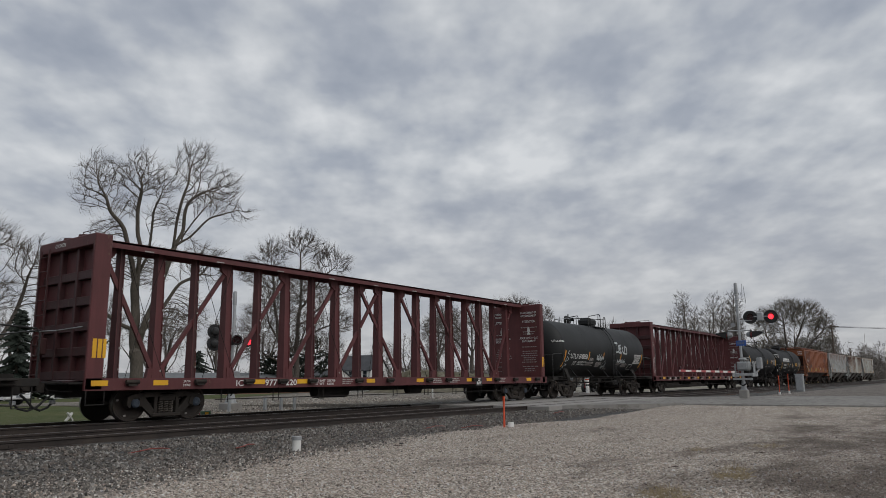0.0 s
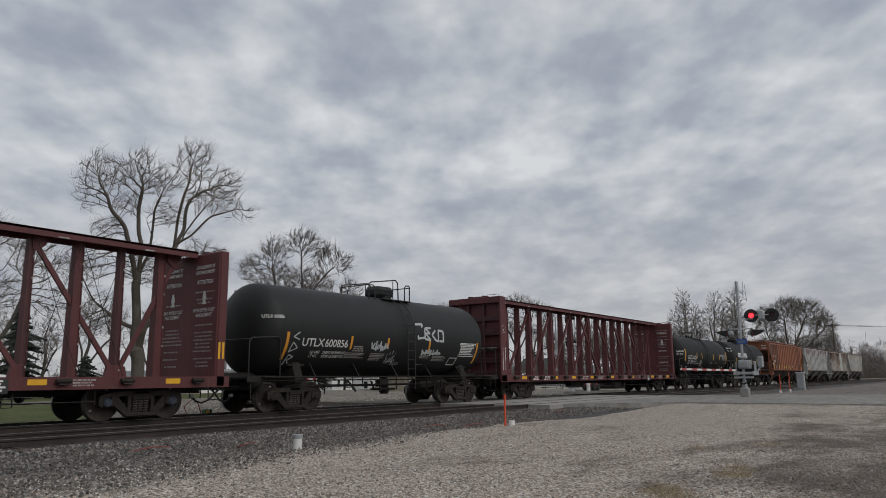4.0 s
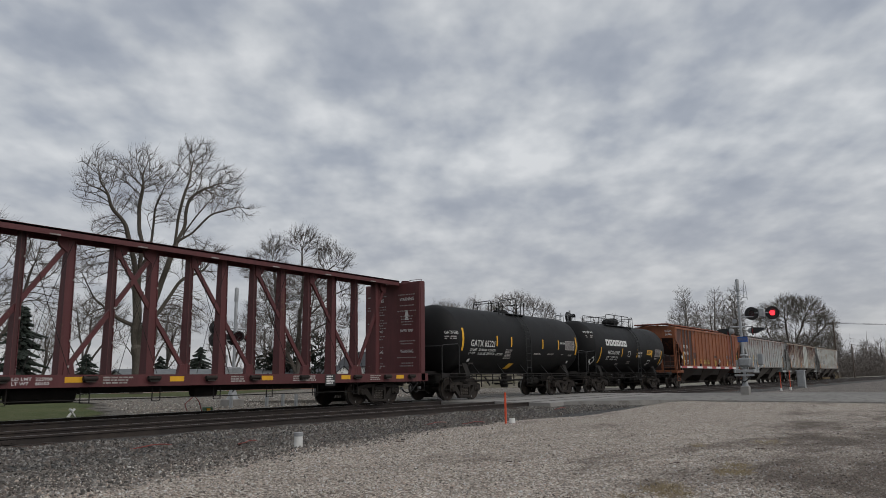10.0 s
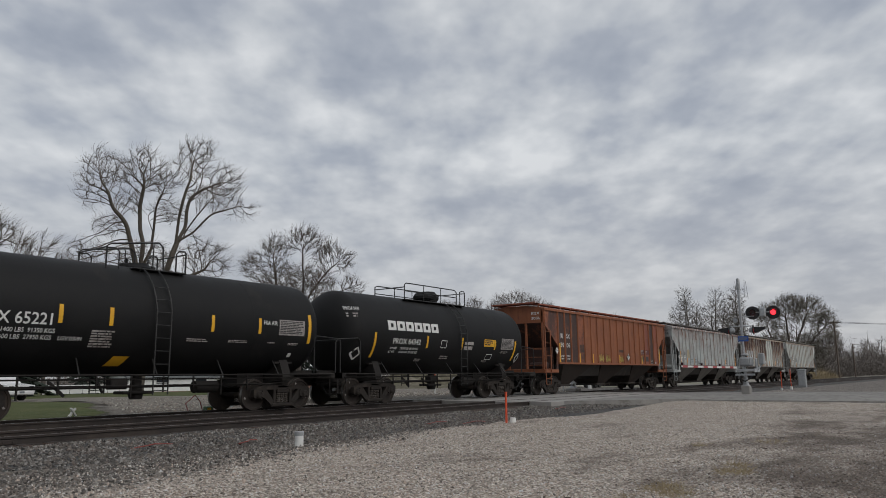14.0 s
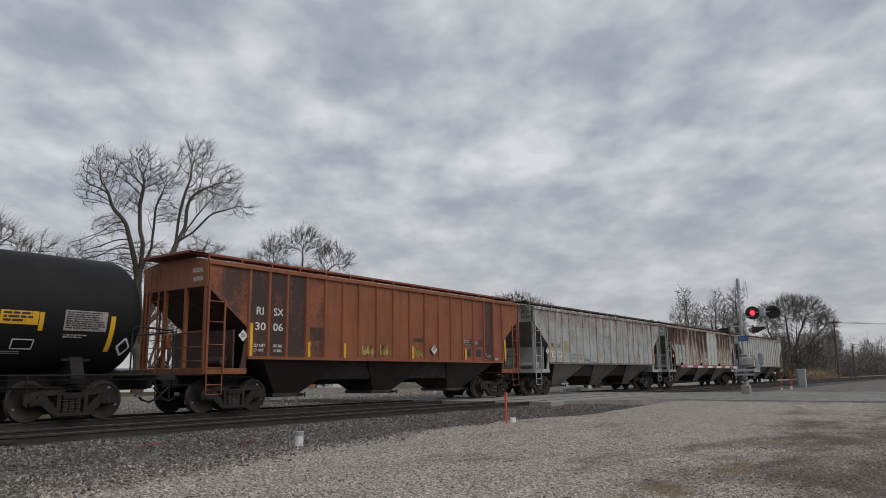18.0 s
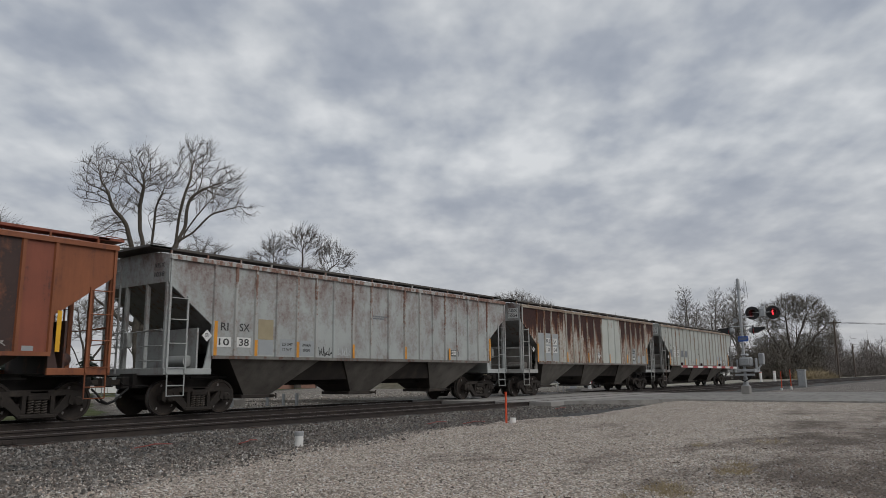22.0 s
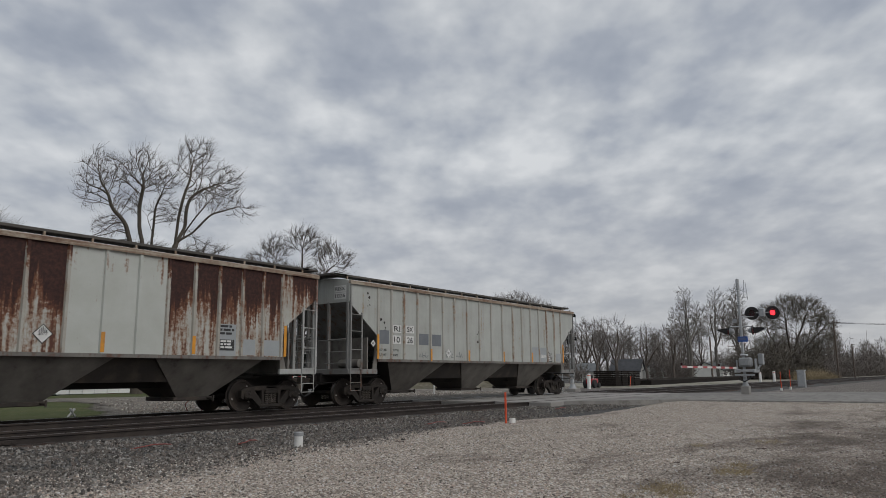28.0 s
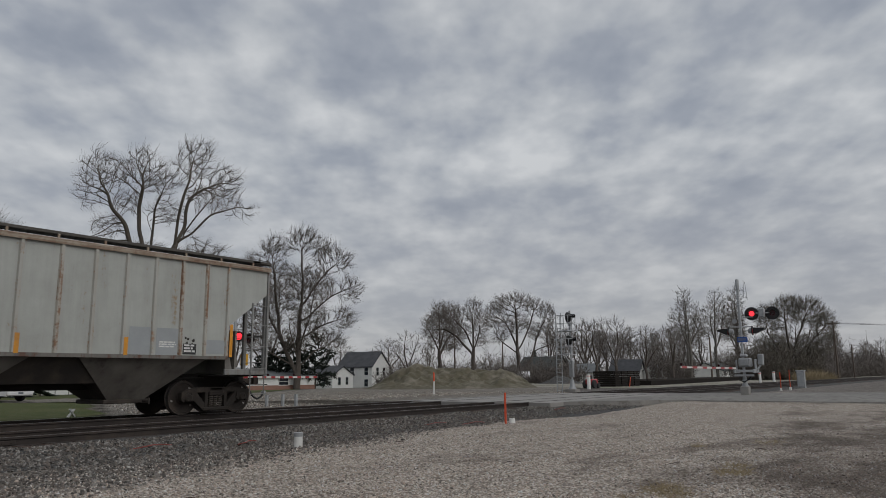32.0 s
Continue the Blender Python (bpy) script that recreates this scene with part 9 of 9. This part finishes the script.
tree("bare lawn tree at the lane", 27.0, 68.0, stems=(((0, -.4), (0, 4)), ((0, 3.4), (-2.4, 8), (-3.4, 11)), ((0, 3.8), (-.4, 9), (-.6, 13)), ((0, 4), (2, 8), (3, 12))),
     clumps=((-3.4, 11, 2.8, 2.6), (-.4, 13.4, 2.8, 2.2), (3, 12, 2.6, 2.6), (4.2, 8.6, 2, 2), (-4.4, 7.6, 2.4, 2), (0, 9, 2.6, 2.4)),
     seed=31, count=1000, step=.42, radius=.34, tip=.018, twig=.0135, per=4, long=1.7, wobble=.14, full=.88)
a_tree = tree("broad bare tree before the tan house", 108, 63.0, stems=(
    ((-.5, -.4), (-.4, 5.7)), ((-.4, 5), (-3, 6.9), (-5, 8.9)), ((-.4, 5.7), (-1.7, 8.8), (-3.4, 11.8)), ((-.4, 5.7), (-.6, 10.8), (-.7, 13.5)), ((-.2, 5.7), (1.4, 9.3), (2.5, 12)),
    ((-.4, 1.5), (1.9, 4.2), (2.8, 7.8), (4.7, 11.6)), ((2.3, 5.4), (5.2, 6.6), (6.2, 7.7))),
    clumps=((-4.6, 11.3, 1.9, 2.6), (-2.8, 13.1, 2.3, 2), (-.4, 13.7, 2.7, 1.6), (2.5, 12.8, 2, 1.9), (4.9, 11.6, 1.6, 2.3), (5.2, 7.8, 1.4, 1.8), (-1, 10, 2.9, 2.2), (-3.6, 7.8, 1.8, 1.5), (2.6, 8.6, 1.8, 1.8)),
    group="far bare trees", twigs=TWIG_HAZED, lev=4, spread=.3, seed=41, count=3600, step=.31, radius=.40, tip=.0125, twig=.010, per=5, long=1.4, wobble=.07, full=.9, drift=(0, 0, .1), sweep=(.08, 0, .55))
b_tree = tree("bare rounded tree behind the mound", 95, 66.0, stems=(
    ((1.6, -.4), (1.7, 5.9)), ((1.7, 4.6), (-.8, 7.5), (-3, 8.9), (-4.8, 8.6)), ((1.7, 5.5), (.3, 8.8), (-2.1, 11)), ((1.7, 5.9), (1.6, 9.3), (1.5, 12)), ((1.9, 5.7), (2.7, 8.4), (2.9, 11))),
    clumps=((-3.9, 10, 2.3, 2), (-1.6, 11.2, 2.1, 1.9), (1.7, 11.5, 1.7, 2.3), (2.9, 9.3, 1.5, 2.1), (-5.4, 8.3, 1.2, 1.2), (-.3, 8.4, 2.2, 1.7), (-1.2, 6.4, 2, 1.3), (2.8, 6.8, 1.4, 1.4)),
    group="far bare trees", twigs=TWIG_HAZED, lev=4, spread=.3, seed=52, count=3200, step=.31, radius=.32, tip=.0125, twig=.010, per=5, long=1.4, wobble=.07, full=.9, drift=(-.02, 0, .1), sweep=(-.05, 0, .5))
c_tree = tree("tall slim bare tree", 142, 44.5, stems=(((-.5, -.4), (-.4, 8.4), (-.8, 12.8), (-.9, 17)), ((-.4, 6), (-1.9, 10.6), (-2.6, 12.8)), ((-.4, 6.6), (1, 11.6), (1.4, 14))),
    clumps=((-1, 15.4, 1.8, 2.6), (-2.7, 12.2, 1.8, 2.6), (1.2, 12.6, 1.8, 2.8), (-3.2, 9, 1.6, 1.8), (1.5, 9, 1.6, 1.7), (-.8, 10, 2.2, 2.4)),
    group="far bare trees", lev=4, spread=.26, seed=63, count=1300, step=.38, radius=.30, tip=.016, twig=.013, per=3, long=1.2, full=.92, wobble=.09, drift=(0, 0, .42), sweep=(0, 0, .9), bark=BARK_PALE, twigs=TWIG_PALE)
tree("dense round bare tree beside the crossing", 150, 30.6, stems=(
    ((1.9, -.4), (2, 4)), ((2, 3), (-.7, 7), (-2.5, 10)), ((2, 3.6), (1.6, 9), (1.3, 12.6)), ((2, 4), (3.9, 9), (5.1, 12.6)), ((2.2, 3.5), (5.6, 7), (8, 10)), ((2.1, 2.9), (5.9, 4.6), (8.6, 6.4)), ((2, 2.8), (-1.2, 4.4), (-3.6, 6))),
    clumps=((-1.4, 11.4, 3, 3), (2.2, 13.2, 3.3, 2.8), (5.5, 12.6, 3, 2.9), (7.9, 10, 2.3, 3), (5.9, 6, 3.6, 2.4), (-1.3, 6.2, 3.6, 2.4), (9, 7.6, 1, 2)),
    group="far bare trees", twigs=TWIG_OLIVE, lev=4, spread=.35, seed=74, count=4200, step=.36, radius=.42, tip=.014, twig=.0135, per=7, long=1.6, full=.97, wobble=.07, drift=(.05, 0, .08), sweep=(.3, 0, .35))


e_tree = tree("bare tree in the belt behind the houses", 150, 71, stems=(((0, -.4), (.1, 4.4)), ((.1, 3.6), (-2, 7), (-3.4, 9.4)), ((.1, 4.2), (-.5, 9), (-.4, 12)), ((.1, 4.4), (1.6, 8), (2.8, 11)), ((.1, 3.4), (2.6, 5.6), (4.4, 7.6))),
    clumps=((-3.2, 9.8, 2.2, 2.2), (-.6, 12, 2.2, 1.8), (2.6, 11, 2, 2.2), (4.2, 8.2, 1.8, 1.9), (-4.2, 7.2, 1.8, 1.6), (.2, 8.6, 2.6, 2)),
    group="far bare trees", twigs=TWIG_HAZED, lev=4, spread=.3, seed=85, count=500, step=.5, radius=.32, tip=.02, twig=.018, per=3, long=1.5, wobble=.16, drift=(0, 0, .12), sweep=(.05, 0, .55), full=.9)


def again(ob, x, y, turn, k, label):
    t = copy_thing(ob, pose(x, y, on(x, y) - .1, 0, 0, math.degrees(math.atan2(y, x)) - 90 + turn))
    t.scale = (k, k, k)
    return tagged(t, label)


for ob, x, y, turn, k, label in (
        (e_tree, 52, 122, 40, 1.0, "bare tree far behind the lawn"), (e_tree, 24, 76, 130, .8, "bare tree behind the spruce"), (e_tree, 47, 101, 80, .8, "bare tree far behind the lawn"),
        (e_tree, 82, 106, 200, .95, "bare tree behind the low house"), (e_tree, 116, 128, 20, .9, "bare tree behind the white house"), (e_tree, 136, 122, 20, .7, "bare tree behind the white house"),
        (b_tree, 106, 78, 250, 1.1, "bare spreading tree behind the mound"), (e_tree, 146, 78, 70, 1.05, "bare tree behind the tan house"), (e_tree, 150, 71, 170, 1.0, "bare tree over the roofs"),
        (a_tree, 160, 70, 300, .75, "bare tree over the roofs"), (e_tree, 120, 54.7, 20, .80, "bare tree before the houses"), (e_tree, 125, 53, 200, .86, "bare tree before the dark-roofed house"), (e_tree, 128, 48.6, 110, .74, "bare tree beside the sleeper stack"), (e_tree, 118, 59.4, 300, .7, "bare tree before the tan house"), (e_tree, 136, 46.5, 60, .8, "bare tree beside the crossing"),
        (c_tree, 165, 66, 60, .72, "slim bare tree among the houses"), (c_tree, 172, 64, 160, .68, "slim bare tree among the houses"),
        (e_tree, 176, 62, 15, .95, "bare tree among the houses"), (c_tree, 150, 42.8, 200, 1.02, "tall slim bare tree"), (c_tree, 158, 40.3, 110, 1.08, "tall slim bare tree"), (c_tree, 146, 46.5, 300, .9, "slim bare tree beside the crossing"),
        (c_tree, 170, 43, 30, 1.05, "tall slim bare tree behind the crossing"), (e_tree, 190, 62, 140, .9, "bare tree behind the low white house"), (e_tree, 200, 36, 10, 1.1, "bare tree beside the track"),
        (e_tree, 230, 34, 100, .95, "bare tree beside the track"), (e_tree, 285, 30, 200, .85, "bare tree far down the track"), (e_tree, 300, 33, 60, .95, "bare tree far down the track"), (e_tree, 240, 40, 320, 1.0, "bare tree beside the track"),
        (e_tree, 7, 84, 200, 1.2, "bare tree behind the spruce"), (e_tree, 62, 96, 60, 1.0, "bare tree behind the low house"), (e_tree, 340, 31, 15, 1.1, "bare tree far down the track"), (e_tree, 270, 38, 75, 1.1, "bare tree far down the track")):
    again(ob, x, y, turn, k, label)
# trees that close the view behind the houses
for i, (r, y, k) in enumerate(((1.226, 92, .80), (1.30, 100, .72), (1.16, 104, .85), (1.018, 112, .8), (1.95, 90, .95), (2.05, 84, 1.0), (2.13, 92, .92), (2.22, 80, 1.0), (2.31, 86, .95), (2.42, 78, 1.0), (2.50, 82, .9), (2.60, 72, 1.0), (2.72, 76, .95), (2.9, 64, .95), (3.05, 68, 1.0), (3.3, 60, 1.0),
                                (.30, 104, 1.15), (.40, 116, 1.1), (.52, 98, 1.0), (.62, 112, 1.1), (.74, 106, 1.05), (.84, 118, 1.15))):
    again(e_tree, r * y, y, i * 67 % 360, k * (.9 if i % 3 == 2 else 1), "bare tree in the belt behind the houses")


def spruce(x, y, h, label, seed, wide=.33):
    t = thing("spruce", label, "tree", "evergreens", at=(x, y, on(x, y)))
    part("trunk", Shape().tube([(0, 0, -.2), (0, 0, h * .95)], [.16, .03], 7), BARK, t)
    rng = np.random.default_rng(seed)
    P, Q = [], []
    for k in range(int(h * 6)):
        z = h * (.06 + .93 * (k / (h * 6)) ** .9)
        r = (h - z) ** .75 * h ** .25 * wide + .15
        for j in range(5):
            a = rng.uniform(0, math.tau)
            L = r * rng.uniform(.3, 1.2) * (1.45 if rng.random() < .12 else 1)
            p0 = np.array([0, 0, z])
            p3 = p0 + np.array([math.cos(a) * L, math.sin(a) * L, -L * .28 + rng.uniform(-.1, .1)])
            P.append(np.stack([p0, p0 + (p3 - p0) * .35, p0 + (p3 - p0) * .7 - [0, 0, .04], p3]))
            Q.append([.03, .14, .11, .01])
            side = np.cross((p3 - p0) / L, [0, 0, 1])
            for f in (.45, .65, .85):
                for s in (-1, 1):
                    b0 = p0 + (p3 - p0) * f
                    b3 = b0 + (side * s * .5 + (p3 - p0) / L * .6) * L * .35 * (1.1 - f) * 1.6 + [0, 0, -.07]
                    P.append(np.stack([b0, b0 * .65 + b3 * .35, b0 * .3 + b3 * .7, b3]))
                    Q.append([.02, .095, .075, .01])
    v, f = tubes([(np.array(P), np.array(Q), 1)], lambda lev: 3)
    part("crown", fast_mesh("crown", v, f, NEEDLE), NEEDLE, t, "dense drooping dark needles")


spruce(24.7, 57.0, 6.9, "dark green spruce on the lawn", 5, .40)
for i, (x, y, h, k) in enumerate(((74.2, 77.6, 8.4, 1.0), (71.6, 80.6, 7.2, 1.1), (69.3, 81.6, 6.2, 1.1))):
    tree("ragged dark evergreen behind the bare tree", x, y, stems=(((0, -.3), (.1, h * .8)), ((0, h * .2), (-1.4 * k, h * .5)), ((0, h * .15), (1.5 * k, h * .42))),
         clumps=((0, h * .82, 1.0 * k, h * .18), (-.9 * k, h * .55, 1.5 * k, h * .22), (1.0 * k, h * .5, 1.6 * k, h * .2), (-1.4 * k, h * .25, 1.5 * k, h * .2), (1.4 * k, h * .2, 1.7 * k, h * .18)),
         seed=91 + i, twigs=NEEDLE, group="evergreens", count=420, step=.4, radius=.16, tip=.03, twig=.075, per=7, long=.75, wobble=.2, drift=(0, 0, .1), sweep=(0, 0, .1))
spruce(63.5, 90.0, 6.5, "dark evergreen behind the low house", 17, .6)
spruce(58.5, 92.0, 5.2, "dark evergreen behind the low house", 18, .6)
spruce(47.0, 90.0, 5.2, "dark evergreen behind the low house", 19, .6)
spruce(205, 35, 5.5, "small dark evergreen beside the track", 9)
spruce(172, 96, 9, "dark evergreen behind the mound", 10)


# brush and far woods: thickets of bare stems
def thicket(name, spots, label, seed, height, per=60, material=None, stout=1.0):
    """Clumps of thin arching stems whose twigs fan out on all sides, closest near the ground."""
    rng = np.random.default_rng(seed)
    stems, twigs = [], []
    for x, y, k in spots:
        n = per
        a = rng.uniform(0, math.tau, n)
        rr = rng.uniform(0, 1, n) ** .5 * 3.4 * k
        h = height * k * rng.uniform(.3, 1.0, n) * (1 - .35 * (rr / (3.4 * k)) ** 2)
        b = np.stack([x + rr * np.cos(a), y + rr * np.sin(a), np.full(n, on(x, y))], 1)
        lean = rng.normal(0, .24, (n, 3)) + np.stack([np.cos(a), np.sin(a), np.zeros(n)], 1) * .15
        stems.append(np.stack([b + (np.array([0, 0, 1]) + lean * f) * (h * f)[:, None] for f in (0, .35, .7, 1.0)], 1))
        for f in (.18, .3, .42, .54, .66, .78, .9):
            for rep in range(2):
                c = b + (np.array([0, 0, 1]) + lean * f) * (h * f)[:, None]
                way = rng.normal(0, .75, (n, 3)) + [0, 0, .55]
                L = (h * .12 + .55) * rng.uniform(.5, 1.3, n)
                twigs.append(np.stack([c, c + way * (L * .4)[:, None], c + way * (L * .7)[:, None], c + way * L[:, None]], 1))
    p, w = np.concatenate(stems), np.concatenate(twigs)
    v, f = tubes([(p, np.tile([.036, .03, .022, .01], (len(p), 1)), 3), (w, np.tile(np.array([.026, .022, .018, .012]) * stout, (len(w), 1)), 4)], lambda k: 3)
    return tagged(new(name, fast_mesh(name, v, f, material or BRUSH)), label, "brush", kind="stuff")


rng = np.random.default_rng(77)
spots = []
for k in range(70):
    r = rng.uniform(1.0, 2.9)
    y = rng.uniform(110, 128) if r < 1.35 else rng.uniform(92, 112) if r < 1.7 else rng.uniform(76, 94)
    spots.append((r * y, y, rng.uniform(.6, 1.1)))
thicket("far_brush", spots, "grey-brown brush behind the houses", 1, 8.0, 20, stout=1.7)
spots = [(rng.uniform(175, 230), rng.uniform(62, 74), rng.uniform(.7, 1.1)) for k in range(22)]
spots += [(x, 27.5 + (x - 150) * .012 + rng.uniform(0, 10), rng.uniform(.7, 1.35)) for x in np.linspace(205, 420, 78)]
thicket("lineside_brush", spots, "dense bare brush along the track", 2, 8.5, 17, stout=2.6)
spots = [(r * y, y, 1.0) for r, y in zip(np.linspace(.25, 1.0, 22), rng.uniform(105, 135, 22))]
thicket("far_brush", spots, "grey-brown brush behind the lawn houses", 3, 6.0, 24, stout=1.6)
spots = [(x, rng.uniform(-2, 9) - 4 + (420 - x) * 0, 1.3) for x in np.linspace(300, 420, 10)] + [(rng.uniform(395, 440), y, 1.4) for y in np.linspace(-10, 45, 16)]
thicket("far_woods", spots, "distant bare woods beyond the end of the track", 4, 11.0, 22, stout=3.6)


spots = []
for a in np.linspace(40.5, 26.5, 26):
    r = 122 + 8 * math.sin(a * 7.3)
    spots.append((r * math.cos(radians(a)), r * math.sin(radians(a)), .8 + .3 * math.sin(a * 3.1)))
thicket("far_brush", spots, "low brown brush behind the mound", 7, 4.6, 34, stout=1.4)
spots = []
for k, a in enumerate(np.linspace(19.5, 7.4, 30)):
    r = 214 if 14.2 < a < 18.4 else max(158 + 9 * math.sin(k * 2.3), 28 / math.sin(radians(a)))
    spots.append((r * math.cos(radians(a)), r * math.sin(radians(a)), 1.0 + .25 * math.sin(k * 1.7)))
thicket("lineside_brush", spots, "dense bare brush beside the crossing", 8, 7.2, 34, stout=1.7)
spots = [(150 + 5 * math.cos(k * 2.4), 31.5 + 4.5 * math.sin(k * 2.4), .95) for k in range(9)]
thicket("lineside_brush", spots, "tangled olive-brown brush under the round tree", 9, 8.0, 80, TWIG_OLIVE, 1.9)
tagged(thicket("tall_dry_grass", [(x, 23.2 + rng.uniform(-.5, .8), .5) for x in np.linspace(134, 150, 6)], "tan stand of tall dry grass beside the track", 6, 2.0, 70, DRYGRASS), category="grass")


# ---- dry grass tufts and litter on the lot ----
def tuft(x, y, r, n, seed, label):
    g = np.random.default_rng(seed)
    a, rr = g.uniform(0, math.tau, n), g.uniform(0, 1, n) ** .6 * r
    px, py = x + rr * np.cos(a) * 1.5, y + rr * np.sin(a)
    b = np.stack([px, py, ground_height(px, py) - .01], 1)
    d = g.normal(0, .8, (n, 3)) + [0, 0, .45]
    L = g.uniform(.03, .09, n)
    P = np.stack([b + d * (L * f)[:, None] - np.array([0, 0, .05]) * f * f for f in (0, .35, .7, 1.0)], 1)
    v, f = tubes([(P, np.tile([.004, .0035, .003, .001], (n, 1)), 1)], lambda lev: 3)
    return tagged(new("grass_tuft", fast_mesh("grass_tuft", v, f, DRYGRASS)), label, "grass", "grass tufts", "stuff")


for i, (x, y, r, n) in enumerate(((9.1, 3.35, .26, 800), (8.75, 3.05, .2, 500), (11.0, 3.0, .26, 800), (11.9, 3.2, .2, 400), (14.6, 4.6, .12, 200), (16.0, 3.6, .3, 300), (8.3, 3.5, .12, 150))):
    tuft(x, y, r, n, i, "flattened tuft of straw-coloured dry grass")
rng = random.Random(9)
for i in range(14):
    x, y = rng.uniform(5, 16), rng.uniform(3, 11.5)
    L = rng.uniform(.1, .35)
    tw = thing("twig", "broken twig lying on the gravel", "twig", "twigs", at=pose(x, y, on(x, y) + .02, 0, 0, rng.uniform(0, 180)))
    part("stem", Shape().tube([(-L / 2, 0, 0), (0, L * .08, .01), (L / 2, 0, 0)], [.008, .007, .004], 5), TIE, tw)


# ---- what moves: the train rolls to the west, its wheels turn, the crossing lamps flash ----
def travel(t):
    """How far the train has gone: about 4.7 m/s, gaining a little."""
    u = t - 16
    return 4.7598 * t + 0.00631496 * (u * u - 256) + 0.000138238 * (u ** 3 + 4096)


def motions():
    times = [i * 1.0 for i in range(33)]
    for car, x in MOVING:
        walk(car, [(t, Matrix.Translation((x - travel(t), TRAIN_Y, 0))) for t in times])
    fine = [i * 4 / 30 for i in range(240)] + [32.0]
    for w, x in TURNING:
        walk(w, [(t, Matrix.Translation((x, 0, WHEEL_R)) @ Matrix.Rotation(-travel(t) / WHEEL_R, 4, "Y")) for t in fine])
    # each lens is turned to its lit face for half of every 1.08 s
    for lens, rest, which in FLASHERS:
        rows, angle = [(0.0, 180.0 if which == 0 else 0.0)], 180.0 if which == 0 else 0.0
        k, start_lit = 0, 0.95 - 1.08
        while True:
            change = start_lit + 0.54 * (k + 1)
            k += 1
            if change > 31.9:
                break
            if change < 0.1:
                continue
            rows.append((change - 0.034, angle))
            rows += [(change - 0.001, angle + 60), (change + 0.032, angle + 120), (change + 0.066, angle + 180)]
            angle += 180.0
        rows.append((32.0, angle))
        walk(lens, [(t, rest @ Matrix.Rotation(radians(a), 4, "Z")) for t, a in rows])


motions()
